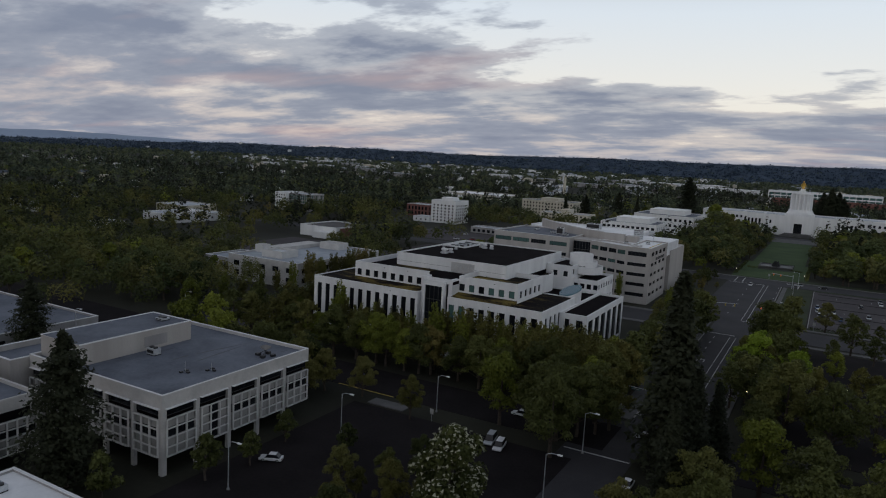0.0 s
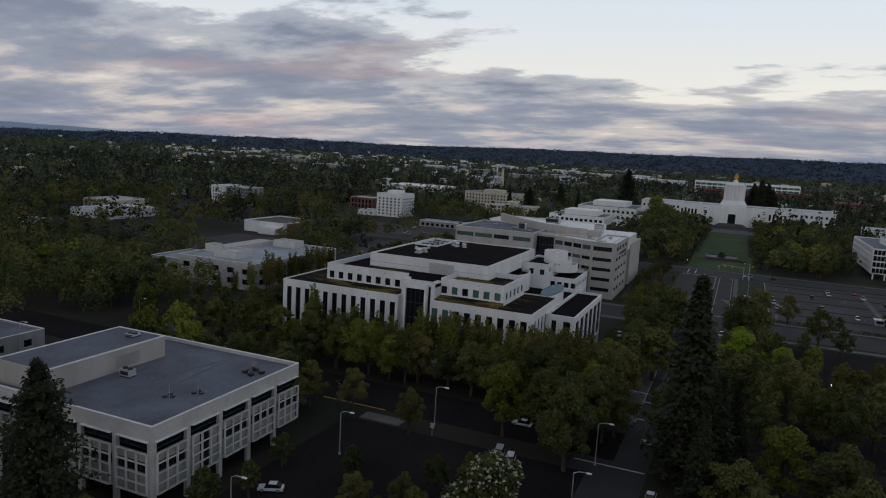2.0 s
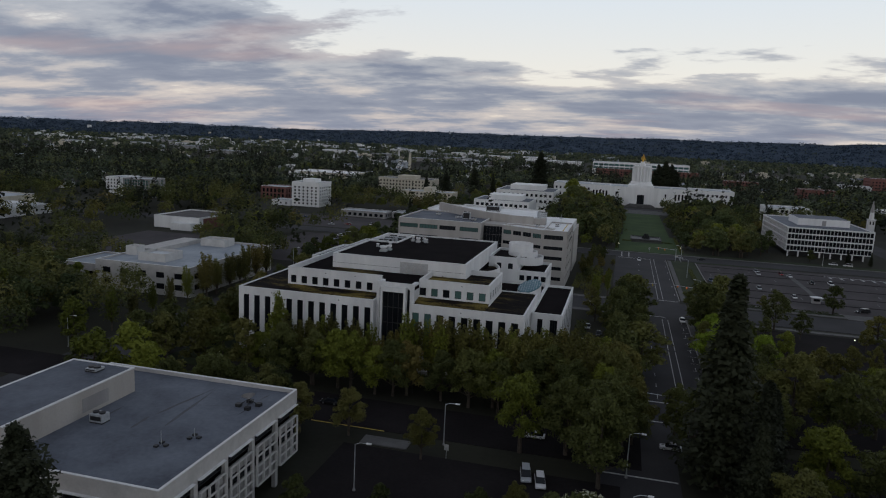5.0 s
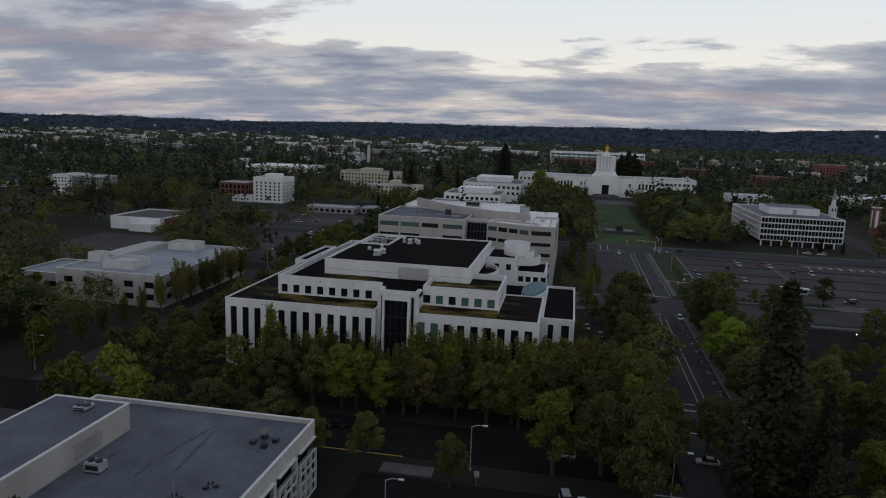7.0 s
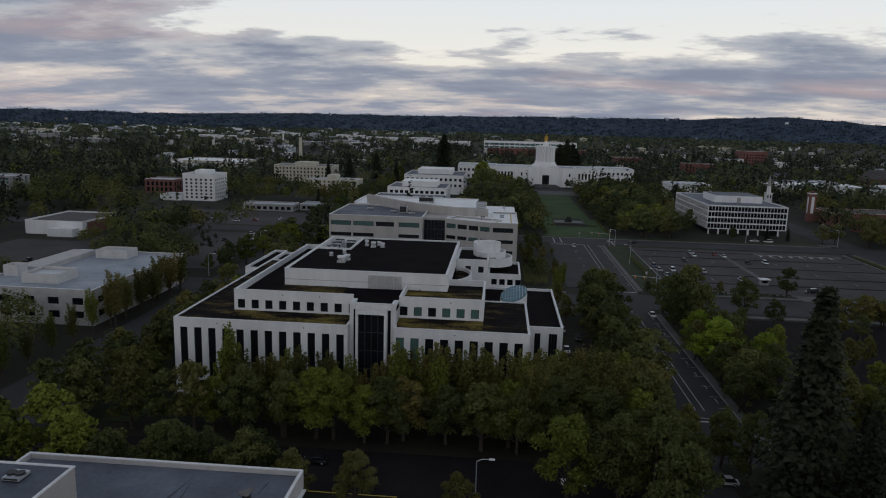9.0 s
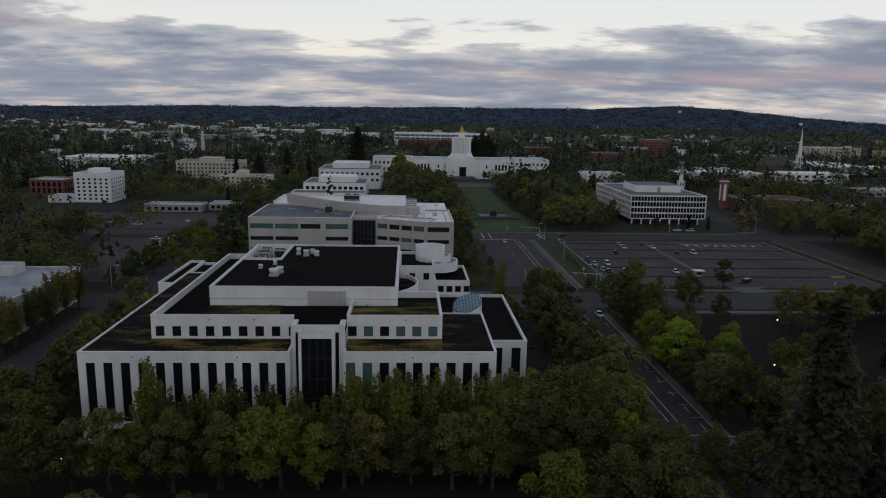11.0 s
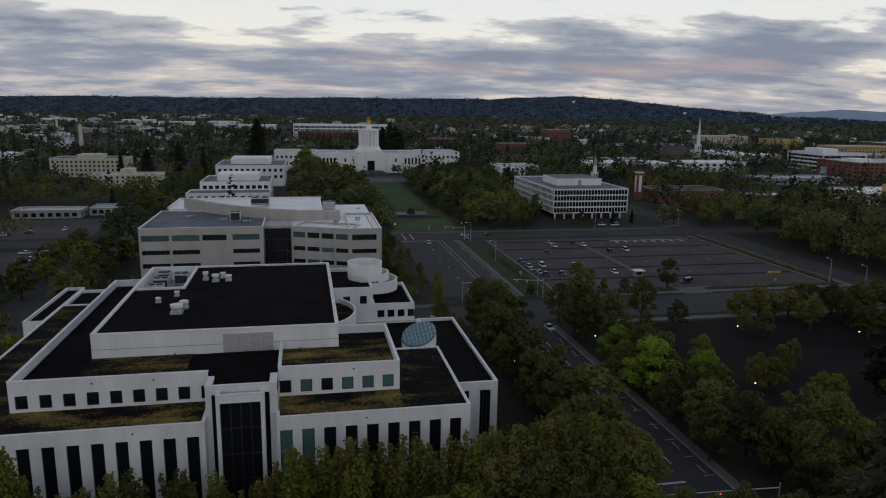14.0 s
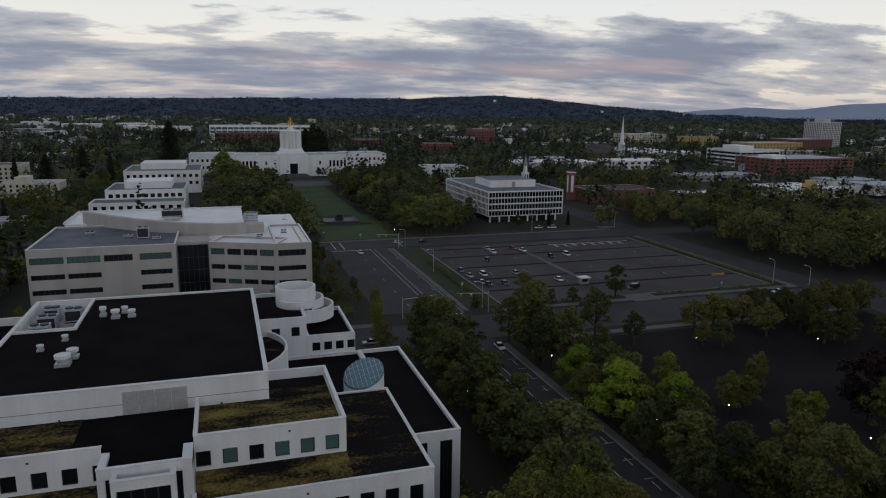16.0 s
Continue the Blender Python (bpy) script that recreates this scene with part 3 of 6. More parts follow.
# second level, set back
block(m, -48.4, -20.0, -26, 36, 18.1, 24.3, WHITE, FELT, front=[(-46.7 + 3.29 * i, 19.9, 1.75, 2.15) for i in range(8)] + [(-20.75, 19.9, 0.8, 2.15)], parapet=1.4, joined=True)
block(m, -9.4, 10, -26, -6, 18.1, 24.3, WHITE, MOSS_THIN, front=[(-8.35 + 3.29 * i, 19.95, 1.85, 2.15, TEAL if i in (1, 3, 4, 5) else GLASS) for i in range(6)], right=grid(-25, -7, 5, 1.7, (19.95,), 2.15), parapet=1.4)
boxes("entrance_roof", FELT, m, (-19.97, -9.43, -29.95, -13.72, 22.0, 22.94))
boxes("entrance_coping", CAP, m, (-20.04, -9.42, -30.46, -29.95, 23.5, 23.68))
boxes("upper_deck", FELT, m, (-9.3, 0.6, -5.9, 35.9, 16, 22.85))
# flat-roofed top storey with louvres and a light well
PZ = 27.1
for r in ((-40.1, 0.7, -13.7, -13.2, 22.4, PZ), (0.2, 0.7, -13.2, 36.2, 22.4, PZ), (-40.1, -39.6, -13.2, 36.2, 22.4, PZ), (-39.6, 0.2, 35.7, 36.2, 22.4, PZ)):
    boxes("top_wall", WHITE, m, r)
for r in ((-40.18, 0.78, -13.78, -13.1, PZ, PZ + 0.13), (0.1, 0.78, -13.1, 36.2, PZ, PZ + 0.13), (-40.18, -39.5, -13.1, 36.2, PZ, PZ + 0.13), (-39.5, 0.1, 35.6, 36.28, PZ, PZ + 0.13)):
    boxes("coping", CAP, m, r)
boxes("top_roof", FELT, m, (-39.6, 0.2, -13.2, 16.0, 26.4, 26.85), (-29.8, 0.2, 16.0, 35.7, 26.4, 26.85))
for r in ((-30.2, -29.7, 16.5, 35.6, 23.4, 27.3), (-39.5, -29.7, 16.0, 16.5, 23.4, 27.3)):
    boxes("light_well_curb", CAP, m, r)
boxes("light_well_floor", GREYC, m, (-39.6, -30.2, 16.5, 35.7, 23.4, 24.2))
boxes("joint", GREYC, m, (-40.1, 0.7, -13.735, -13.70, 24.45, 24.55))
for i in range(4):
    x = -19.0 + 2.13 * i
    lv = boxes("louvre", LATTICE, m, (x, x + 2.05, -13.78, -13.71, 23.0, 26.3), label="grey louvred vent panel")
    boxes("louvre_blade", METAL, lv, *[(x + 0.08, x + 1.97, -13.83, -13.785, 23.1 + 0.27 * k, 23.22 + 0.27 * k) for k in range(12)])
for x, y in ((-36.8, -26.02), (-28, -26.02), (2.5, -26.02), (-50, -32.52), (-30, -32.52), (4, -32.52), (-27, -13.72), (-6, -13.72)):
    z = {-26.02: 23.3, -32.52: 17.7, -13.72: 23.0}[y]
    boxes("scupper", DARKMETAL, m, (x - 0.14, x + 0.14, y - 0.02, y + 0.02, z, z + 0.25))
# side wing with large glass bays
for k in range(7):
    boxes("column", WHITE, m, (28.0, 28.9, -18.4 + 6.4 * k, -17.5 + 6.4 * k, 0, 3.6))
boxes("undercroft", GREYC, m, (20.55, 25.5, -16, 21, 0, 3.6))
block(m, 20.55, 29, -18.5, 21, 3.6, 16.5, WHITE, FELT, front=[(23.0, 4.2, 1.4, 10.8), (26.7, 4.2, 2.0, 10.8)], right=[(-14.6 + 6.4 * i, 4.2, 4.6, 10.6) for i in range(6)], bars=2, parapet=0.6)
block(m, 0.75, 20.5, -4.75, 21, 0, 16.4, WHITE, FELT, parapet=0.5)
# tiers behind, with the round stair tower
block(m, 10.2, 19.7, 21.05, 40.5, 0, 20.4, WHITE, FELT, front=[(12.0 + 2.35 * i, 17.2, 1.6, 1.75) for i in range(4)], right=grid(22, 40, 6, 1.5, (17.2, 12.5), 1.75), parapet=0.7)
block(m, 0.75, 10.15, 21.05, 41, 0, 24.4, WHITE, FELT, front=[(4.2, 20.6, 1.6, 1.9), (8.0, 20.6, 1.6, 1.9)], right=[(23.5, 21.4, 1.6, 1.9)], parapet=0.7)
arc = [(-7.9 + 13.2 * math.cos(radians(t)), 13.0 + 13.2 * math.sin(radians(t))) for t in range(-48, 49, 8)]
bm = bmesh.new()
prism(bm, arc, 16, 21.0)
part("terrace_deck", bm, MOSS_THIN, m)
round_wall(m, "curved_parapet", -7.9, 13.0, 13.6, 16.2, 22.1, WHITE, -48, 40, n=90)
for r, z0, z1 in ((4.2, 24.0, 27.8), (5.0, 23.4, 25.3), (6.0, 21.0, 23.7)):
    round_wall(m, "drum_wall", 9.4 + (r - 4.2) * 1.1, 33.6, r, z0, z1, WHITE)
    disc(m, "drum_deck", 9.4 + (r - 4.2) * 1.1, 33.6, r - 0.42, z0 + 0.6, z1 - (2.0 if r < 5 else 1.6), GREYC)
for a in range(-90, 60, 15):
    b = boxes("drum_window", GLASS, m, (-0.6, 0.6, -0.05, 0.05, 0, 1.5))
    b.matrix_local = pose(9.4 + 5.34 * math.cos(radians(a)), 33.6 + 5.34 * math.sin(radians(a)), 22.3, 0, 0, a + 90)
# round skylight, its glass sloping down to the south-west
def cut_z(x, y):
    return 20.2 + 0.95 * x / 3.5 + 1.15 * y / 3.5


rim_at = [(3.5 * math.cos(a), 3.5 * math.sin(a)) for a in np.linspace(0, 2 * math.pi, 36, endpoint=False)]
bm = bmesh.new()
low = [bm.verts.new((17.4 + x, -0.4 + y, 15.9)) for x, y in rim_at]
ring = [bm.verts.new((17.4 + x, -0.4 + y, cut_z(x, y) - 0.35)) for x, y in rim_at]
for i in range(36):
    bm.faces.new((low[i], low[(i + 1) % 36], ring[(i + 1) % 36], ring[i]))
part("skylight_drum", bm, WHITE, m)
bm = bmesh.new()
low = [bm.verts.new((17.4 + x * 0.985, -0.4 + y * 0.985, cut_z(x, y) - 0.4)) for x, y in rim_at]
ring = [bm.verts.new((17.4 + x * 0.985, -0.4 + y * 0.985, cut_z(x, y))) for x, y in rim_at]
for i in range(36):
    bm.faces.new((low[i], low[(i + 1) % 36], ring[(i + 1) % 36], ring[i]))
bm.faces.new(ring)
skylight = part("skylight", bm, PALEGLASS, m, "pale blue slanted round glass skylight")
for i in range(-4, 5):
    x = i * 0.75
    h = math.sqrt(3.45**2 - x * x)
    bm = bmesh.new()
    tube(bm, (17.4 + x, -0.4 - h, cut_z(x, -h) + 0.05), (17.4 + x, -0.4 + h, cut_z(x, h) + 0.05), 0.045, 0.045, 5)
    part("skylight_bar", bm, METAL, skylight)
for y in (-2, -0.7, 0.7, 2):
    h = math.sqrt(3.45**2 - y * y)
    bm = bmesh.new()
    tube(bm, (17.4 - h, -0.4 + y, cut_z(-h, y) + 0.05), (17.4 + h, -0.4 + y, cut_z(h, y) + 0.05), 0.03, 0.03, 5)
    part("skylight_bar", bm, METAL, skylight)
# low block at the back corner
block(m, -64.5, -60.25, 24, 53, 0, 18.6, WHITE, FELT, front=[(-62.4, 14.5, 2.2, 1.6)], parapet=0.6)
block(m, -60.2, 0.7, 36.3, 50, 0, 18.6, WHITE, FELT, parapet=0.6)
for x, y, r, h in ((-28.4, -1.8, 1.3, 2.0), (-27.6, 1.2, 1.0, 1.8), (-30.4, 10.4, 0.6, 1.2), (-33.1, 6.0, 0.6, 1.2), (-24.2, 21.7, 0.9, 1.9), (-26.5, 23.4, 0.7, 2.2), (-21.5, 22.0, 0.8, 1.6), (-23.0, 24.8, 0.7, 1.5)):
    vent(x, y, 26.86, r * 0.8, h * 0.85)
for x, y, wd in ((-36.5, 21, 3.2), (-36.5, 27, 3.2), (-32.8, 31, 3.0), (-36.8, 32.5, 2.6)):
    air_unit(x, y, 24.2, wd, 2.6, 2.6)

# ---- the beige government office behind it ----
s = thing("beige_government_office", "beige concrete office with green strip windows and curved wall", "office building")
rows_s = [(21.1, 1.9), (16.6, 1.5), (12.2, 1.5), (7.8, 1.5), (3.2, 1.6)]
fl = [(c, z, wd, h, TEAL if z > 20 and c != -34.0 else GLASS) for z, h in rows_s for c, wd in ((-52.4, 8.6), (-43.0, 8.6), (-34.0, 7.6), (-24.0, 8.6)) if not (z < 20 and c == -34.0)]
block(s, -57.4, -18.5, 101, 140, 0, 25.4, BEIGE, GREYROOF, front=fl, right=[], bars=5, parapet=0.5)
fr_ = [(14.6, z, 8.2, h) for z, h in rows_s]
block(s, 9.8, 20.4, 96, 131, 0, 25.0, BEIGE, WHITEROOF, front=fr_, right=[(c, z, 4.6, h) for z, h in rows_s for c in (101, 108, 116, 124)], bars=4, parapet=0.6)
before = set(s.children)
block(s, 0, 20.9, 0, 11, 0, 24.9, BEIGE, WHITEROOF, front=[(c, z, 4.3, h, TEAL if (i + j) % 3 == 0 else GLASS) for j, (z, h) in enumerate(rows_s) for i, c in enumerate((2.8, 7.9, 13.0, 18.1))], bars=2, parapet=0.66)
turn = pose(-9.4, 104.5, 0, 0, 0, -23.4)
for ob in set(s.children) - before:
    ob.matrix_basis = turn @ ob.matrix_basis
boxes("wing_roof", WHITEROOF, s, (-9.4, 9.78, 113, 131, 20, 24.15))
boxes("roof_seam", YPAINT, s, (17.6, 18.1, 97, 130, 24.4, 24.43))
for i in range(6):
    for k in range(6):
        opening(s, "f", -17.6 + 1.45 * i, 107, 0.4 + 3.9 * k, 1.4, 3.8, GLASS, 0.2, frame_mat=DARKMETAL, name="curtain_window")
boxes("recess_wall", BEIGE, s, (-18.5, -9.4, 107.5, 118, 0, 24.6))
sign = boxes("wall_sign", GREYC, s, (20.41, 20.46, 107, 125, 18.75, 18.8))
for i in range(9):
    boxes("lettering", DARKMETAL, sign, (20.42, 20.5, 107.4 + 1.95 * i, 108.7 + 1.95 * i, 18.9, 20.1 - 0.25 * (i % 3 == 1)))
# the long curved wall over the roofs
bm = bmesh.new()
pts = [(-50.5, 147.5), (-42, 138.5), (-33, 130.6), (-25, 125), (-17, 121), (-8.6, 119)]
prism(bm, pts + [(x + 0.8, y + 2.2) for x, y in pts[::-1]], 20, 29.2)
for vert in bm.verts:
    if vert.co.z > 25:
        vert.co.z -= 0.03 * (vert.co.x + 50)
part("curved_wall", bm, BEIGE, s)
boxes("upper_wall", BEIGE, s, (-8.6, 2.5, 119, 121, 20, 27.8), (2.5, 8, 121, 126, 22, 27.0))
boxes("upper_roof", WHITEROOF, s, (-56, -20, 146, 174, 20, 25.2), (-20, 2, 130, 172, 20, 25.6), (2.5, 20, 131.1, 160, 18, 24.2))
boxes("upper_coping", CAP, s, (-56.3, -20, 173.6, 174.2, 25.2, 25.9), (-20, 2.3, 171.6, 172.2, 25.6, 26.2), (-56.4, -55.8, 146, 173.6, 25.2, 25.9))
boxes("rear_wall", BEIGE, s, (-57.4, 20.4, 140.1, 175, 0, 20))
for x, y, z, wd, h in ((-28.5, 116, 24.9, 3.4, 3.4), (-33, 118, 24.9, 2.6, 1.0), (-45, 126, 24.9, 2.6, 0.9), (-24.5, 113, 24.9, 2.4, 1.0), (-22, 150, 26.3, 7, 2.6), (6, 110, 24.4, 2.0, 1.0), (14, 118, 24.4, 1.8, 0.8)):
    air_unit(x, y, z, wd, wd * 0.7, h)
tank = thing("cooling_tower", "round galvanised cooling tower on the roof", "cooling tower", at=(4.5, 138, 24.2))
for i in range(5):
    disc(tank, "drum", 0, 0, 2.4, 0.9 * i, 0.9 * i + 0.75, METAL, 20)
    disc(tank, "band", 0, 0, 2.25, 0.9 * i + 0.75, 0.9 * i + 0.9, DARKMETAL, 20)
mast = thing("roof_antenna", "thin metal antenna mast on the white roof", "antenna", at=(15, 124, 24.4))
bm = bmesh.new()
tube(bm, (0, 0, 0), (0, 0, 5), 0.09, 0.05, 6)
part("mast", bm, METAL, mast)
bm = bmesh.new()
tube(bm, (-0.9, 0, 3.4), (0.9, 0, 3.4), 0.3, 0.1, 8)
part("dish", bm, METAL, mast)

# ---- the near office with precast lattice ----
def lattice_bay(parent, side, plane, u0, u1, z0, z1, cols, rows):
    """A projecting precast grille of bars before the glass, with pale panels and dark panes."""
    bm = bmesh.new()

    def bar(a, b, c, d, t0, t1):
        if side == "r":
            box(bm, plane + t0, plane + t1, a, b, c, d)
        else:
            box(bm, a, b, plane - t1, plane - t0, c, d)

    for i in range(cols + 1):
        u = u0 + (u1 - u0) * i / cols
        bar(u - 0.10, u + 0.10, z0, z1, 0.25, 0.6)
    for j in range(rows + 1):
        z = z0 + (z1 - z0) * j / rows
        for i in range(cols):
            a, b = u0 + (u1 - u0) * i / cols + 0.121, u0 + (u1 - u0) * (i + 1) / cols - 0.121
            bar(a, b, z - 0.09, z + 0.09, 0.28, 0.57)
    return part("lattice", bm, PRECAST, parent, "pale precast concrete lattice")


n = thing("grey_lattice_office", "grey concrete office with precast lattice screens on slim columns", "office building")
NX0, NX1, NY0, NY1 = -54.0, -13.4, -130.3, -90.6
for r in ((NX0, NX1, NY0, NY0 + 0.5, 12.6, 15.2), (NX0, NX1, NY1 - 0.5, NY1, 12.6, 15.2), (NX1 - 0.5, NX1, NY0 + 0.5, NY1 - 0.5, 12.6, 15.2), (NX0, NX0 + 0.5, NY0 + 0.5, NY1 - 0.5, 12.6, 15.2)):
    boxes("fascia", LATTICE, n, r)
boxes("roof", GREYROOF, n, (NX0 + 0.5, NX1 - 0.5, NY0 + 0.5, NY1 - 0.5, 14.0, 14.55))
boxes("coping", CAP, n, (NX0, NX1, NY0 - 0.05, NY0 + 0.35, 15.2, 15.3), (NX0, NX1, NY1 - 0.35, NY1 + 0.05, 15.2, 15.3), (NX1 - 0.35, NX1 + 0.05, NY0 + 0.35, NY1 - 0.35, 15.2, 15.3), (NX0 - 0.05, NX0 + 0.35, NY0 + 0.35, NY1 - 0.35, 15.2, 15.3))
# black box: the unlit inside behind the lattice, put in as colour
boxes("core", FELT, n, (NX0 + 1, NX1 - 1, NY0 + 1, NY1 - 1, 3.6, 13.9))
# added dark block: shade of the open ground floor put in as colour
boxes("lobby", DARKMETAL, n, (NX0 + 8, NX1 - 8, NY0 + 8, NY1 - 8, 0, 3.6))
boxes("soffit", LATTICE, n, (NX0 + 0.2, NX1 - 0.2, NY0 + 0.2, NY1 - 0.2, 3.2, 3.6))
bays = 5
for i in range(bays):
    a = NY0 + (NY1 - NY0) * i / bays
    b = NY0 + (NY1 - NY0) * (i + 1) / bays
    boxes("pier", LATTICE, n, (NX1 - 0.6, NX1 + 0.1, a - 0.45 if i else a, a + 0.45 if i else a + 0.9, 0, 12.6))
    opening(n, "r", (a + b) / 2, NX1, 11.0, b - a - 1.2, 1.55, GLASS, 0.45)
    lattice_bay(n, "r", NX1, a + 0.7, b - 0.7, 3.6, 10.6, 3, 4)
    for k in range(3):
        u0 = a + 0.7 + (b - a - 1.4) * k / 3
        for j in range(4):
            z = 3.6 + 7.0 * j / 4
            glassy = j == 2 if i != 1 else k == 1
            boxes("spandrel" if not glassy else "pane", SPANDREL if not glassy else GLASS, n, (NX1 - 0.2, NX1 - 0.05, u0 + 0.05, u0 + (b - a - 1.4) / 3 - 0.05, z + 0.05, z + 1.70))
    boxes("canopy", CAP, n, (NX1 + 0.01, NX1 + 0.55, a + 0.6, b - 0.6, 12.55, 12.68))
    # the street front
    a = NX0 + (NX1 - NX0) * i / bays
    b = NX0 + (NX1 - NX0) * (i + 1) / bays
    boxes("pier", LATTICE, n, (b - 0.45 if i < 4 else b - 0.9, b + 0.45 if i < 4 else b, NY0 - 0.1, NY0 + 0.6, 0, 12.6))
    opening(n, "f", (a + b) / 2, NY0, 11.0, b - a - 1.2, 1.55, GLASS, 0.45)
    lattice_bay(n, "f", NY0, a + 0.7, b - 0.7, 3.6, 10.6, 3, 4)
    for k in range(3):
        u0 = a + 0.7 + (b - a - 1.4) * k / 3
        for j in range(4):
            z = 3.6 + 7.0 * j / 4
            boxes("spandrel" if j != 2 else "pane", SPANDREL if j != 2 else GLASS, n, (u0 + 0.05, u0 + (b - a - 1.4) / 3 - 0.05, NY0 + 0.05, NY0 + 0.2, z + 0.05, z + 1.70))
    boxes("canopy", CAP, n, (a + 0.6, b - 0.6, NY0 - 0.55, NY0 - 0.01, 12.55, 12.68))
boxes("plant_room", BEIGE, n, (NX0 + 0.2, -40.7, -128, -100.4, 14.5, 18.9))
boxes("plant_room_roof", GREYROOF, n, (NX0 + 0.5, -41.0, -127.7, -100.7, 18.9, 18.96))
boxes("plant_room_coping", CAP, n, (-41.05, -40.65, -128.1, -100.3, 18.9, 19.08), (NX0 + 0.1, -41.05, -100.75, -100.3, 18.9, 19.08), (NX0 + 0.1, NX0 + 0.5, -128, -100.75, 18.9, 19.08))
boxes("patch", GREYC, n, (-40.69, -40.67, -113, -107, 15.2, 17.6), label="pale grey repaired patch of wall")
air_unit(-37.0, -113.5, 14.55, 2.4, 1.8, 1.5)
air_unit(-46, -104, 18.96, 2.2, 2.2, 0.6)
for px, py, h in ((-22.5, -117.5, 2.4), (-19.5, -113.5, 1.6)):
    e = thing("antenna_mast", "short antenna mast on dark ballast feet", "antenna", at=(px, py, 14.55))
    bm = bmesh.new()
    tube(bm, (0, 0, 0), (0, 0, h), 0.07, 0.04, 6)
    part("mast", bm, METAL, e)
    for a in range(3):
        c, d = math.cos(a * 2.1), math.sin(a * 2.1)
        boxes("ballast", DARKMETAL, e, (0.8 * c - 0.3, 0.8 * c + 0.3, 0.8 * d - 0.3, 0.8 * d + 0.3, 0, 0.3))
# damp streaks where water stands on the membrane
for x0, y0, x1, y1, a, b in ((-28.2, -92.9, -30.7, -108.0, 0.12, 0.55), (-28.0, -93.8, -26.4, -111.4, 0.12, 0.6), (-31.1, -109.1, -30.8, -114.1, 0.5, 0.3), (-37.8, -107.0, -37.8, -113.4, 0.3, 0.2), (-27.5, -102.3, -21.1, -100.3, 0.12, 0.06), (-17.9, -101.5, -18.0, -103.8, 0.2, 0.1), (-17.5, -93.1, -18.0, -96.7, 0.2, 0.1)):
    bm = bmesh.new()
    d = Vector((y0 - y1, x1 - x0, 0)).normalized()
    p, q = Vector((x0, y0, 14.556)), Vector((x1, y1, 14.556))
    rim = []
    for side in (1, -1):
        for i in range(7):
            s = i / 6 if side == 1 else 1 - i / 6
            w = (a + (b - a) * s) * (0.7 + 0.5 * noise.noise(Vector((s * 5, x0, side)))) * (1 - (2 * s - 1) ** 6 * 0.8)
            rim.append(bm.verts.new(p.lerp(q, s) + d * w * side))
    bm.faces.new(rim).normal_update()
    part("damp_streak", bm, DAMP, n)
dish = thing("satellite_dish", "dark satellite dish on a ballasted tripod frame", "satellite dish", at=(-18.3, -99.3, 14.55))
bm = bmesh.new()
for a in range(4):
    c, d = math.cos(a * 1.57 + 0.4), math.sin(a * 1.57 + 0.4)
    tube(bm, (1.7 * c, 1.7 * d, 0.25), (0, 0, 1.3), 0.07, 0.07, 6)
part("tripod", bm, DARKMETAL, dish)
for a in range(4):
    c, d = math.cos(a * 1.57 + 0.4), math.sin(a * 1.57 + 0.4)
    boxes("ballast", DARKMETAL, dish, (1.7 * c - 0.45, 1.7 * c + 0.45, 1.7 * d - 0.45, 1.7 * d + 0.45, 0, 0.55))
bm = bmesh.new()
tube(bm, (0, 0, 1.3), (-0.3, 0.35, 1.85), 0.15, 1.2, 24)
part("dish", bm, GREYC, dish)

nb = thing("lattice_annex", "grey concrete annex with lattice screens and flat roof", "office building")
# body in black, for the darkness behind its screens
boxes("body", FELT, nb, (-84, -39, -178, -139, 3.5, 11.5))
boxes("fascia", LATTICE, nb, (-85, -38, -180, -179.5, 10.6, 13), (-85, -38, -138.5, -138, 10.6, 13), (-38.5, -38, -179.5, -138.5, 10.6, 13), (-85, -84.5, -179.5, -138.5, 10.6, 13))
boxes("roof", GREYROOF, nb, (-84.5, -38.5, -179.5, -138.5, 11.6, 12.3))
# the same dark fill stands for shade under the annex
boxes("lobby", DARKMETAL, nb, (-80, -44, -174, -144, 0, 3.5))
for i in range(5):
    a, b = -180 + 8.4 * i, -180 + 8.4 * (i + 1)
    boxes("pier", LATTICE, nb, (-38.6, -37.9, b - 0.4, b + 0.4 if i < 4 else b, 0, 10.6))
    lattice_bay(nb, "r", -38.0, a + 0.6, b - 0.6, 2.6, 8.8, 4, 4)
    for k in range(4):
        u0 = a + 0.6 + 1.8 * k
        for j in range(4):
            z = 2.6 + 1.55 * j
            boxes("spandrel" if j != 2 else "pane", SPANDREL if j != 2 else GLASS, nb, (-38.3, -38.1, u0 + 0.05, u0 + 1.75, z + 0.05, z + 1.5))
boxes("plant_room", BEIGE, nb, (-72, -50, -160, -142, 12.3, 16.2))
link = thing("connecting_wing", "low concrete link between two offices", "building")
block(link, -66, -54.4, -134, -112, 0, 14.6, BEIGE, GREYROOF, parapet=1.2)
wr = thing("white_roofed_hall", "low hall with a stained white membrane roof", "building")
block(wr, -21, 16, -196, -152, 0, 8, GREYC, WHITEROOF, parapet=0.4)
air_unit(-16, -157, 7.6, 2, 1.6, 1.1)


# ---- the capitol ----
c = thing("capitol_building", "white marble capitol with a fluted round tower and gold statue", "capitol")
def cap_wins(a, b, k):
    return grid(a, b, k, 1.9, (8.6,), 6.0) + grid(a, b, k, 1.5, (3.6,), 2.0)


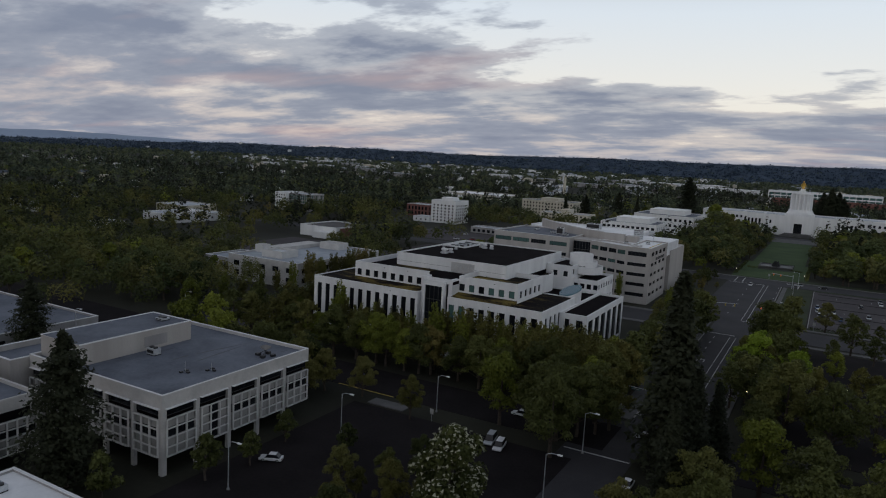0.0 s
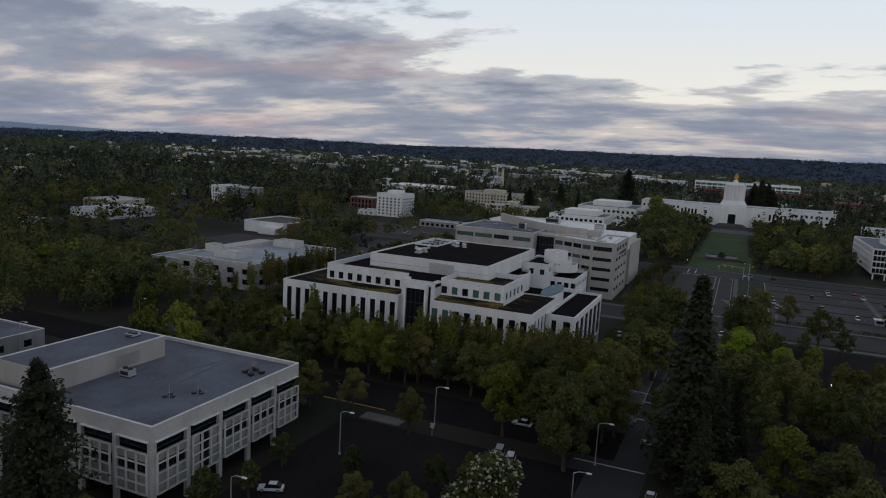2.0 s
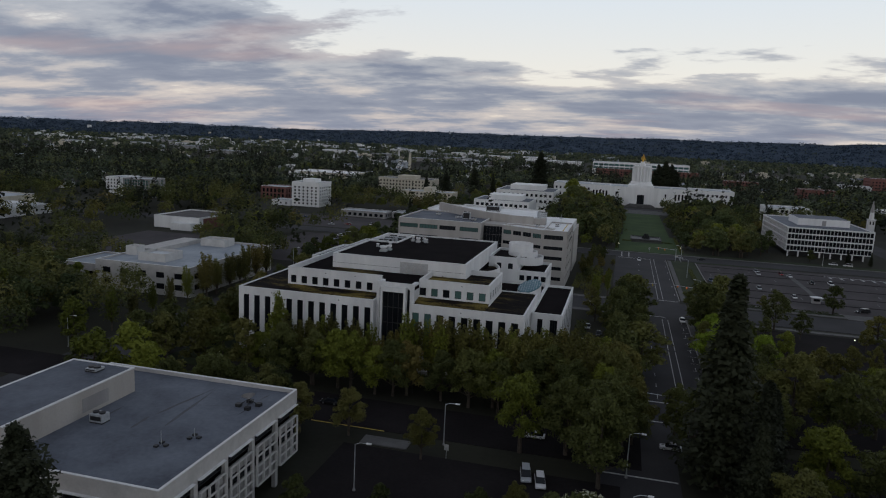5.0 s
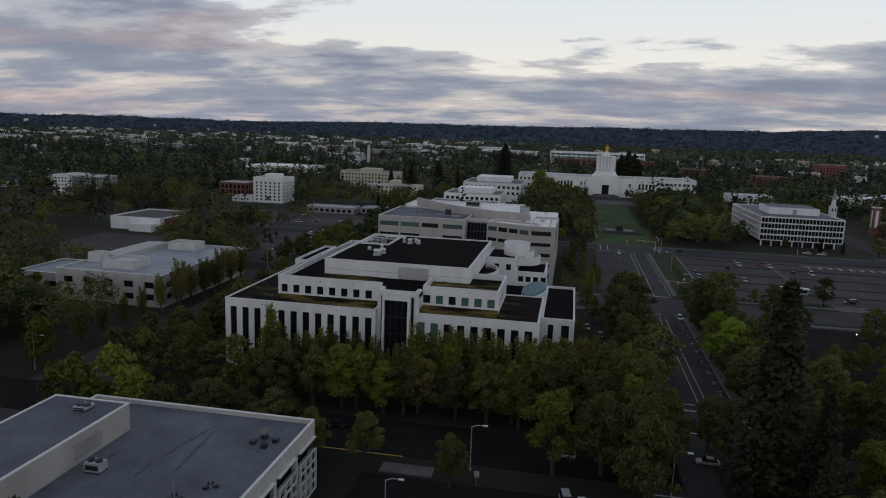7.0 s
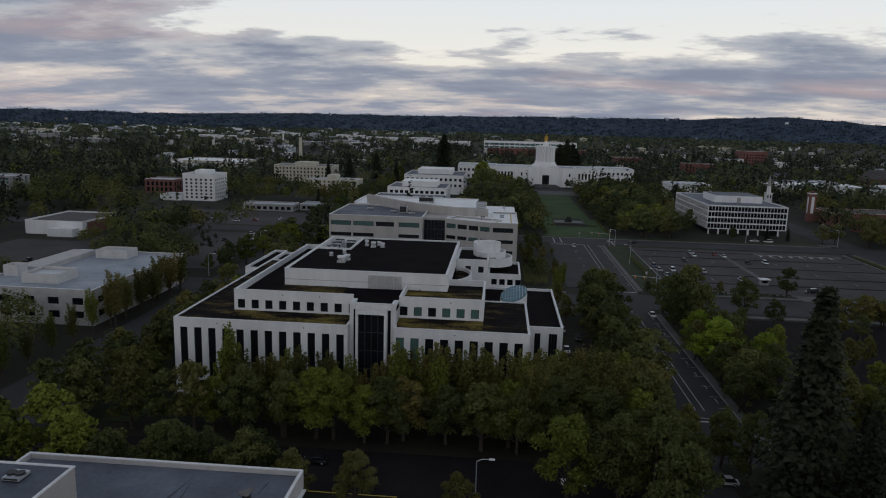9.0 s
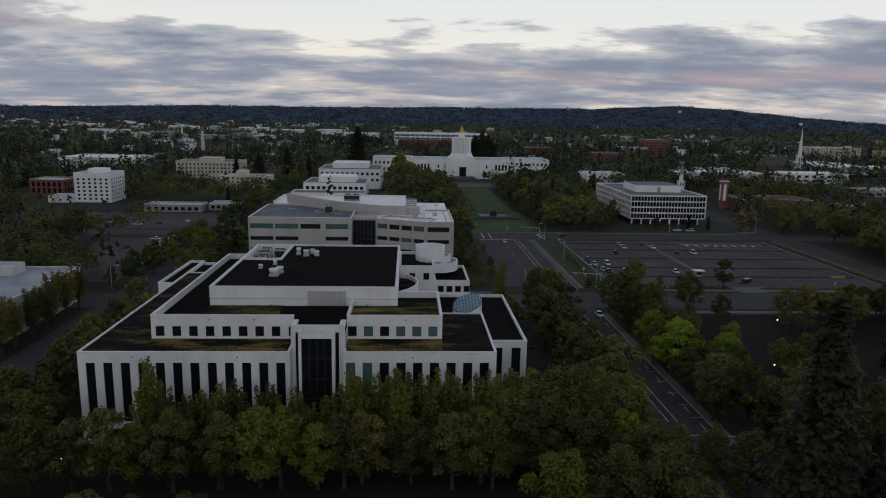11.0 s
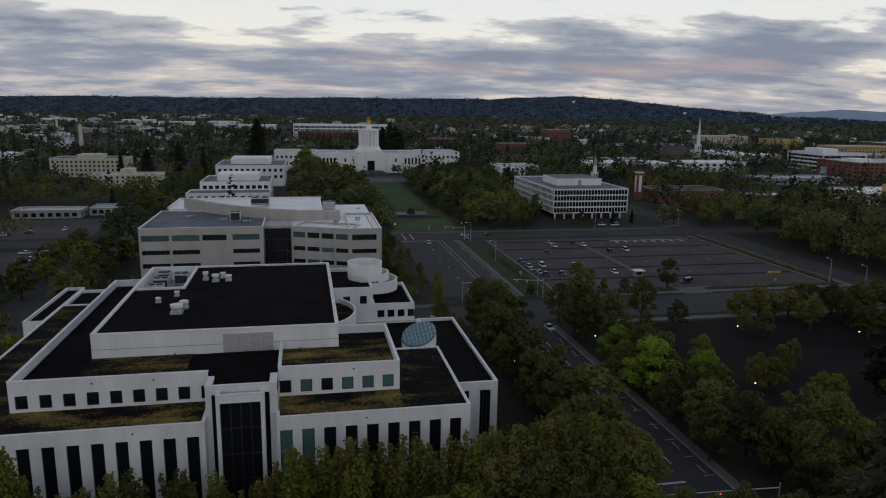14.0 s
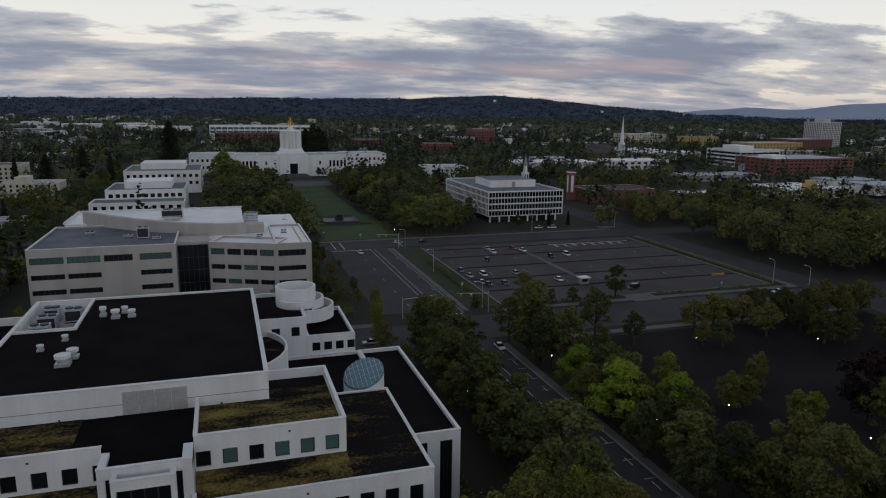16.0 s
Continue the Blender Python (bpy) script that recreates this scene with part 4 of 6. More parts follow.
block(c, 8, 28, 560, 600, 0, 20.2, MARBLE, PALEROOF, front=cap_wins(9.5, 26.5, 5), parapet=0.8, simple=True)
block(c, 92, 112.5, 560, 600, 0, 20.2, MARBLE, PALEROOF, front=cap_wins(93.5, 111, 5), parapet=0.8, simple=True)
block(c, 28, 47, 557, 602, 0, 20.0, MARBLE, PALEROOF, front=[(35, 4, 1.6, 2.6), (35, 11, 1.6, 3.4)], parapet=0.8, simple=True)
block(c, 73, 92, 557, 602, 0, 20.0, MARBLE, PALEROOF, front=[(85, 4, 1.6, 2.6), (85, 11, 1.6, 3.4)], parapet=0.8, simple=True)
block(c, 47, 73, 553, 604, 0, 20.6, MARBLE, PALEROOF, front=[(60, 0.5, 7.2, 12.0)], bars=4, parapet=0.8, deep=1.2)
block(c, 112.5, 156, 585, 630, 0, 19, MARBLE, PALEROOF, front=grid(114, 155, 9, 2.0, (12.5,), 2.6) + grid(114, 155, 9, 2.0, (6, ), 2.6), parapet=0.8, simple=True)
block(c, -34, 8, 585, 630, 0, 19, MARBLE, PALEROOF, front=grid(-33, 7, 9, 2.0, (12.5,), 2.6) + grid(-33, 7, 9, 2.0, (6, ), 2.6), parapet=0.8, simple=True)
for i in range(6):
    boxes("step", PAVE, c, (44 + i, 76 - i, 541 + 1.2 * i, 552.9, 0.5 * i, 0.5 * (i + 1)))
boxes("shoulder", MARBLE, c, (47.5, 72.5, 566, 590.5, 20, 22.0))
fl_n = 18
bm = bmesh.new()
out = []
for i in range(fl_n * 4):
    a = 2 * math.pi * i / (fl_n * 4)
    r = 10.2 if i % 4 in (0, 1) else 7.9
    out.append((60 + r * math.cos(a), 578 + r * math.sin(a)))
prism(bm, out, 24.4, 41.0)
part("fluted_tower", bm, MARBLE, c)
disc(c, "tower_base", 60, 578, 12.0, 22.0, 23.4, MARBLE, 48)
disc(c, "tower_foot", 60, 578, 11.0, 23.4, 25.4, MARBLE, 48)
disc(c, "tower_crown", 60, 578, 9.7, 41.0, 42.2, MARBLE, 48)
disc(c, "lantern", 60, 578, 3.2, 42.2, 44.6, MARBLE, 24)
disc(c, "statue_pedestal", 60, 578, 2.2, 44.6, 46.6, MARBLE, 24)
st = bmesh.new()
for z0, z1, r0, r1 in ((46.6, 49.4, 1.3, 1.0), (49.4, 52.3, 1.3, 1.5), (52.3, 53.0, 0.5, 0.5)):
    tube(st, (60, 578, z0), (60, 578, z1), r0, r1, 12)
bmesh.ops.create_icosphere(st, subdivisions=2, radius=0.75, matrix=Matrix.Translation((60, 578, 53.6)))
tube(st, (61.2, 578, 51.8), (62.4, 577.6, 48.2), 0.35, 0.3, 8)
tube(st, (58.8, 578, 51.8), (57.9, 577.4, 48.8), 0.35, 0.3, 8)
tagged(part("gold_statue", st, GOLD), "gilded standing statue on the tower", "statue")

# ---- the other offices and houses ----
o = thing("glass_grid_office", "white framed office with a grid of dark glass", "office building")
block(o, 141.5, 189.5, 259.6, 340, 3.4, 18.1, WHITE, GREYROOF, front=grid(142, 189, 24, 1.80, (3.9, 7.5, 11.1, 14.6), 2.75), left=grid(260, 339, 36, 2.04, (3.9, 7.5, 11.1, 14.6), 2.75), parapet=0.5, simple=True)
# solid dark block paints the shade beneath the raised floors
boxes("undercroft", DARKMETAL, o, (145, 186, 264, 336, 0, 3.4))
for x in range(143, 190, 6):
    boxes("column", WHITE, o, (x - 0.35, x + 0.35, 259.8, 260.6, 0, 3.4))
boxes("penthouse", WHITE, o, (152, 182, 283, 310, 17.6, 22))
boxes("penthouse_roof", GREYROOF, o, (152.4, 181.6, 283.4, 309.6, 22, 22.1))
boxes("penthouse_door", GREYC, o, (166, 168.4, 282.95, 283, 17.7, 21))


def plain_office(name, label, x0, x1, y0, y1, h, wall, roof, cols=6, levels=(1.2,), wide=1.6, tall=1.6, sides=4, glass=None, parapet=0.6, category="building", top=None, bars=0):
    e = thing(name, label, category)
    lit_left = (x0 + x1) / 2 > 20
    side = grid(y0 + 1, y1 - 1, sides, wide, levels, tall) if sides else []
    block(e, x0, x1, y0, y1, 0, h, wall, roof, front=grid(x0 + 1, x1 - 1, cols, wide, levels, tall) if cols else [], right=[] if lit_left else side, left=side if lit_left else [], glass=glass, parapet=parapet, bars=bars, simple=True)
    if top:
        boxes("plant_room", top[5] if len(top) > 5 else wall, e, top[:4] + (h - 0.8, top[4]))
    return e


plain_office("civic_office", "white stepped civic office beside the mall", -74, -20, 446, 505, 17, MARBLE, GREYROOF, 12, (11.8, 6.6), 2.2, 2.4, 8, top=(-64, -32, 466, 500, 21))
plain_office("civic_office", "white civic office with a stepped roof", -69, -26, 322, 364, 17, MARBLE, GREYROOF, 11, (12.4, 7.4), 2.4, 2.2, 6, top=(-60, -34, 334, 358, 20.4))
plain_office("civic_office", "white low civic office behind the curved wall", -73, -25, 292, 312, 13.4, MARBLE, GREYROOF, 11, (9.4,), 2.2, 2.2, 6)
lw = plain_office("pale_depot", "pale concrete depot with a blue-grey roof", -150, -109, 15.3, 76, 11.2, LATTICE, DEPOTROOF, 5, (6.4, 2.2), 3.6, 2.2, 8, bars=1)
boxes("roof_step", LATTICE, lw, (-149.5, -141, 38, 70, 10.4, 12.4))
for x0, x1, y0, y1, z1 in ((-137, -125, 23, 34, 13.8), (-137, -125, 64, 72, 13.8), (-149, -144, 31, 36, 14.2)):
    boxes("roof_screen", PRECAST, lw, (x0, x1, y0, y0 + 0.3, 10.6, z1), (x0, x1, y1 - 0.3, y1, 10.6, z1), (x0, x0 + 0.3, y0 + 0.3, y1 - 0.3, 10.6, z1), (x1 - 0.3, x1, y0 + 0.3, y1 - 0.3, 10.6, z1), label="white panel screen round roof plant")
    boxes("roof_unit", METAL, lw, (x0 + 1, x1 - 1, y0 + 1, y1 - 1, 10.6, z1 - 0.9))
plain_office("depot_annex", "grey depot annex with a wide shutter", -170, -150.3, 20, 44, 8, GREYC, DEPOTROOF, 2, (1.5,), 5, 3.5, 0)
wa = plain_office("white_warehouse", "white warehouse with a dark roof and brick side", -238, -206, 166, 204, 7.4, WHITE, SHINGLE, 0, sides=0)
boxes("brick_side", BRICK, wa, (-205.98, -205.7, 170, 204, 0, 6.6))
boxes("loading_annex", WHITE, wa, (-222, -208, 160, 165.9, 0, 4.2))
ap = plain_office("apartment_block", "white seven storey apartment block", -229, -204, 333, 358, 20.5, MARBLE, PALEROOF, 6, (1.8, 4.5, 7.2, 9.9, 12.6, 15.3), 1.7, 1.5, 6, top=(-222, -211, 340, 352, 23))
plain_office("flat_annex", "low white annex beside apartments", -246, -229.3, 330, 346, 4.5, WHITE, PALEROOF, 3, (1.4,), 1.6, 1.4, 0)
plain_office("apartment_slab", "white and dark glass apartment slab", -390, -376, 304, 330, 16.8, MARBLE, PALEROOF, 4, (1.8, 4.8, 7.8, 10.8, 13.4), 1.5, 1.5, 0)
plain_office("apartment_slab", "blue-grey glazed apartment slab with pale stair end", -375.8, -350, 308, 330, 16.2, GREYC, PALEROOF, 9, (1.6, 4.6, 7.6, 10.6, 13.0), 2.2, 2.0, 3, glass=TEAL)
plain_office("brick_block", "red brick building with tall dark windows", -281, -256, 374, 398, 11.5, BRICK, PALEROOF, 6, (1.5, 6.2), 2.2, 3.4, 5)
plain_office("old_hospital", "cream institution with rows of windows", -221, -160, 525, 556, 16.5, TAN, GREYROOF, 16, (1.6, 5.2, 8.8, 12.4), 1.6, 1.9, 6, top=(-200, -180, 530, 550, 19.5))
plain_office("old_hall", "cream institution block with a raised centre", -163, -114, 433, 456, 11, TAN, PALEROOF, 12, (1.5, 5.0, 8.0), 1.5, 1.7, 5, top=(-142, -134, 434, 450, 15))
plain_office("long_white_works", "long cream works with a white roof", -398, -308, 660, 726, 9.5, TAN, WHITEROOF, 20, (4.6,), 2.4, 2.2, 6)
plain_office("shop_strip", "low grey shop strip with flat roof", -166, -130, 290, 305, 4.8, GREYC, PALEROOF, 8, (1.0,), 2.6, 2.2, 3)
plain_office("shop_strip", "low grey shops by a car park", -128, -108, 300, 318, 4.4, GREYC, PALEROOF, 5, (1.0,), 2.4, 2.2, 3)
plain_office("flat_shed", "low white shed behind trees", -344, -327, 76, 92, 5, WHITE, GREYROOF, 4, (1.6,), 1.6, 1.5, 2)
plain_office("care_home", "long low white building with stepped roof", -372, -335, 140, 187, 6, WHITE, PALEROOF, 8, (1.8,), 2.0, 1.6, 6, top=(-350, -340, 150, 175, 8))
plain_office("care_home", "long low pale building among trees", -420, -385, 190, 225, 7, TAN, PALEROOF, 8, (1.8,), 2.0, 1.6, 6)
plain_office("corner_store", "low grey store with a pale flat roof", -165, -108, -112, -78, 5.2, GREYC, GREYROOF, 6, (1.2,), 2.4, 2.0, 4)
plain_office("state_annex", "pale annex beside the mall trees", 168, 205, 470, 505, 14, MARBLE, PALEROOF, 8, (2, 6, 10), 1.8, 2.2, 6)
plain_office("brick_hall", "red brick hall with a dark roof", 247, 300, 282, 300, 7, BRICK, SHINGLE, 8, (1.6,), 1.6, 2.2, 4)
plain_office("brick_hall", "red brick church hall behind the tower", 244, 296, 322, 352, 9, BRICK, SHINGLE, 8, (2.2,), 1.4, 4, 5)
plain_office("small_brick_office", "small brick office with a white roof rim", 317, 351, 316, 335, 5.5, BRICK, WHITEROOF, 9, (1.6,), 2.4, 1.6, 4)
plain_office("flat_school", "pale stucco building with white roof", 398, 462, 300, 345, 8, TAN, WHITEROOF, 12, (1.6, 4.8), 2.0, 1.7, 8, top=(420, 428, 305, 312, 14, YELLOW))
plain_office("parking_garage", "white parking garage with open decks", 573, 630, 560, 620, 20, MARBLE, PALEROOF, 7, (2, 6.5, 11, 15.2), 7.4, 2.4, 8, top=(580, 600, 570, 600, 25))
plain_office("brick_store", "large red brick department store", 541, 645, 470, 530, 17, BRICK, PALEROOF, 18, (2.5, 6.5, 10.5, 14), 3.2, 1.1, 8, top=(545, 565, 480, 500, 20, MARBLE))
plain_office("low_mall", "low pale shopping wing with flat roof", 409, 490, 432, 462, 6, GREYC, PALEROOF, 10, (1.4,), 4, 2.0, 5)
plain_office("modern_hall", "white modern hall with dark openings", 408, 476, 560, 600, 10, MARBLE, WHITEROOF, 8, (1.5, 6), 4.5, 2.4, 5)
ht = plain_office("tower_hotel", "grey ribbed tower block by the river", 988, 1030, 850, 890, 48, PRECAST, PALEROOF, 12, tuple(3 + 3.7 * i for i in range(12)), 1.9, 2.4, 10, top=(1000, 1015, 860, 880, 54))
plain_office("ochre_block", "ochre stucco block with square windows", 776, 840, 930, 965, 20, YELLOW, SHINGLE, 12, (2, 6, 10, 14), 2, 2, 4)
plain_office("ochre_block", "yellow downtown block with flat roof", 760, 860, 760, 800, 18, YELLOW, PALEROOF, 16, (2, 6, 10, 14), 2, 2, 6)
plain_office("downtown_block", "cream downtown block with rows of windows", 700, 780, 1000, 1050, 22, TAN, PALEROOF, 14, (2, 6, 10, 14, 18), 2, 2, 6)
plain_office("downtown_block", "brick downtown block with a flat roof", 860, 940, 780, 830, 22, BRICK, PALEROOF, 14, (2, 6, 10, 14, 18), 2, 2, 6)
plain_office("downtown_block", "grey downtown block behind the garage", 640, 740, 640, 690, 14, GREYC, PALEROOF, 14, (2, 6, 10), 2.4, 2, 6)
plain_office("brick_clinic", "brick and white hospital block on the slope", 455, 500, 1150, 1190, 26, BRICK, PALEROOF, 8, (3, 8, 13, 18), 2.4, 2.4, 6)
plain_office("brick_clinic", "pale clinic wing beside the brick block", 405, 452, 1130, 1170, 12, WHITE, PALEROOF, 8, (2, 6), 2.4, 2.4, 6)
plain_office("green_glass_clinic", "long clinic with green glass bands over brick", -24, 168, 1290, 1340, 28, MARBLE, PALEROOF, 18, (14, 20.5), 9.4, 4.2, 0, glass=TEAL)
gg = plain_office("brick_clinic_wing", "long red brick clinic wing among trees", -15, 185, 1266, 1286, 15, BRICK, PALEROOF, 18, (3, 8), 3.4, 2.6, 4)
plain_office("campus_hall", "red brick campus hall among trees", 200, 250, 1000, 1030, 14, BRICK, SHINGLE, 10, (2, 6, 10), 2, 2, 4)
plain_office("campus_hall", "red brick campus hall with pale base", 285, 330, 880, 915, 13, BRICK, SHINGLE, 9, (2, 6), 2, 2.4, 4)


def spire(name, label, x, y, base, body, tip, w, mat, cone):
    e = thing(name, label, "church tower", at=(x, y, 0))
    boxes("tower", mat, e, (-w, w, -w, w, 0, base))
    boxes("cornice", CAP, e, (-w - 0.4, w + 0.4, -w - 0.4, w + 0.4, base, base + 0.6))
    for s_ in (-1, 1):
        boxes("belfry_opening", DARKMETAL, e, (s_ * w * 0.45 - w * 0.22, s_ * w * 0.45 + w * 0.22, -w - 0.03, -w + 0.05, base * 0.72, base * 0.92))
    bm = bmesh.new()
    tube(bm, (0, 0, base + 0.6), (0, 0, body), w * 0.8, w * 0.65, 8)
    part("belfry", bm, mat, e)
    bm = bmesh.new()
    tube(bm, (0, 0, body), (0, 0, tip), w * 0.75, 0.05, 8)
    part("spire", bm, cone, e)
    return e


spire("church_steeple", "white church steeple with a slim spire", 235, 416, 13, 19, 28.8, 2.4, WHITE, GREYC)
spire("church_steeple", "tall white needle church spire", 479, 664, 24, 30, 57.5, 3.0, WHITE, WHITE)
rt = thing("brick_tower", "square red brick tower with pale panels", "tower", at=(238, 342, 0))
boxes("shaft", BRICK, rt, (-2.4, 2.4, -2.4, 2.4, 0, 20))
boxes("panel", WHITE, rt, (-1.0, 1.0, -2.45, -2.401, 6, 18), (-2.45, -2.401, -1.0, 1.0, 6, 18))
boxes("cap", CAP, rt, (-2.7, 2.7, -2.7, 2.7, 20, 20.6))
boxes("pinnacle", BRICK, rt, (-1.2, 1.2, -1.2, 1.2, 20.6, 22))
ch = thing("gothic_church", "dark red church with steep gables", "church")
bm = bmesh.new()
prism(bm, [(440, 672), (476, 672), (476, 690), (440, 690)], 0, 11)
part("nave", bm, BRICK, ch)
bm = bmesh.new()
v = [bm.verts.new(p) for p in ((439, 671, 11), (477, 671, 11), (477, 691, 11), (439, 691, 11), (445, 681, 22), (471, 681, 22))]
for f in ((0, 1, 5, 4), (1, 2, 5), (2, 3, 4, 5), (3, 0, 4)):
    bm.faces.new([v[i] for i in f])
part("roof", bm, SHINGLE, ch)
chim = thing("chimney_stack", "tall tapered cream chimney stack", "chimney", at=(-292, 866, 0))
bm = bmesh.new()
tube(bm, (0, 0, 0), (0, 0, 36), 3.0, 1.9, 16)
part("shaft", bm, TAN, chim)
disc(chim, "rim", 0, 0, 2.2, 35.2, 36.2, TAN, 16)
wt = thing("water_tower", "white round water tower far off", "water tower", at=(-520, 1500, 0))
bm = bmesh.new()
tube(bm, (0, 0, 0), (0, 0, 27), 2.0, 2.0, 12)
part("stem", bm, WHITE, wt)
bm = bmesh.new()
bmesh.ops.create_uvsphere(bm, u_segments=16, v_segments=10, radius=5, matrix=Matrix.Translation((0, 0, 29)) @ Matrix.Diagonal((1, 1, 0.6, 1)))
part("tank", bm, WHITE, wt, smooth=True)

# ---- trees ----
def spray_mesh(name, centre, normal, size, mat, seed, kin=None):
    """Many small leaf sprays: one pointed blade each, from numpy arrays."""
    rng = np.random.default_rng(seed)
    k = len(centre)
    normal = normal / np.linalg.norm(normal, axis=1, keepdims=True)
    other = rng.normal(size=(k, 3))
    a = np.cross(normal, other)
    a /= np.linalg.norm(a, axis=1, keepdims=True) + 1e-9
    b = np.cross(normal, a)
    s = (size * rng.uniform(0.6, 1.3, k))[:, None]
    fold = normal * s * 0.25
    co = np.stack([centre - a * s * 0.85 - b * s * 0.45 - fold, centre + a * s * 0.85 - b * s * 0.45, centre + b * s * 0.85 + fold], 1).reshape(-1, 3)
    me = bpy.data.meshes.new(name)
    me.vertices.add(3 * k)
    me.vertices.foreach_set("co", co.ravel())
    me.loops.add(3 * k)
    me.loops.foreach_set("vertex_index", np.arange(3 * k))
    me.polygons.add(k)
    me.polygons.foreach_set("loop_start", np.arange(0, 3 * k, 3))
    me.update()
    if kin is not None:
        me.attributes.new("tree", "FLOAT", "POINT").data.foreach_set("value", np.repeat(kin, 3).astype(np.float32))
    me.materials.append(mat)
    return me


def lobes_cloud(lobes, per, rng, shell=0.3):
    """Points and outward normals on the skins of ragged lobes (x, y, z, rx, rz)."""
    cs, ns = [], []
    vol = np.array([l[3] * l[4] for l in lobes])
    for l, n in zip(lobes, np.maximum(8, per * vol / vol.sum()).astype(int)):
        d = rng.normal(size=(n, 3))
        d /= np.linalg.norm(d, axis=1, keepdims=True)
        d[:, 2] = np.where(d[:, 2] < -0.35, -d[:, 2], d[:, 2])
        r = shell + (1.16 - shell) * rng.random(n) ** 0.7
        cs.append(np.array(l[:3]) + d * r[:, None] * (l[3], l[3], l[4]))
        ns.append(d * (1 / l[3], 1 / l[3], 1 / l[4]) * l[3] + rng.normal(size=(n, 3)) * 0.6 + (0, 0, 0.25))
    return np.concatenate(cs), np.concatenate(ns)


def limb_mesh(h, lobes, r, rng, straight=0.35):
    bm = bmesh.new()
    top = h * (0.42 + straight)
    p = Vector((0, 0, -0.3))
    for i in range(4):
        q = Vector((rng.normal() * 0.12, rng.normal() * 0.12, top * (i + 1) / 4))
        tube(bm, p, q, r * (1 - 0.2 * i), r * (0.8 - 0.2 * i), 7, cap=False)
        p = q
    for l in lobes[:9]:
        z0 = min(top * 0.95, max(h * 0.16, l[2] * 0.55))
        tube(bm, (0, 0, z0), (l[0] * 0.85, l[1] * 0.85, l[2]), r * 0.34, r * 0.1, 5, cap=False)
    return mesh_of("trunk", bm, BARK)


def broadleaf(kind, label, mat, h, spread, leaves, size, seed, low=0.16, blossom=None, count=11):
    """A broadleaved tree: trunk, limbs and a ragged crown of leaf sprays."""
    rng = np.random.default_rng(seed)
    lobes = []
    count = int(count * 2.7)
    for i in range(count):
        s = (i + 0.5) / count
        z = h * (low + 0.12 + (0.80 - low) * s) + rng.normal() * 0.03 * h
        reach = spread * math.sqrt(max(0.05, 1 - (2.0 * s - 0.75) ** 2 * 0.75)) * rng.uniform(0.30, 0.88)
        a = i * 2.4 + rng.uniform(-0.6, 0.6)
        k = rng.uniform(0.6, 1.25) * (1 - 0.30 * s)
        lobes.append((reach * math.cos(a), reach * math.sin(a), z, spread * 0.29 * k, h * 0.105 * k))
    lobes.append((0, 0, h * 0.80, spread * 0.42, h * 0.12))
    lobes.append((rng.normal() * 0.5, rng.normal() * 0.5, h * 0.91, spread * 0.20, h * 0.09))
    e = thing(kind, label, "tree", kind.replace("_", " ") + " trees")
    part("trunk", limb_mesh(h, lobes, 0.032 * h ** 0.95, rng), None, e)
    c, nn = lobes_cloud(lobes, leaves, rng)
    part("crown", spray_mesh("crown", c, nn, np.full(len(c), size), mat, seed), None, e)
    if blossom:
        c, nn = lobes_cloud([(l[0], l[1], l[2] + 0.3, l[3] * 1.06, l[4] * 1.06) for l in lobes], leaves // 7, rng, 0.95)
        nn[:, :2] *= 0.5
        part("blossom", spray_mesh("blossom", c, nn, np.full(len(c), size * 0.7), blossom, seed + 1), None, e, "pale upright blossom candles")
    return e


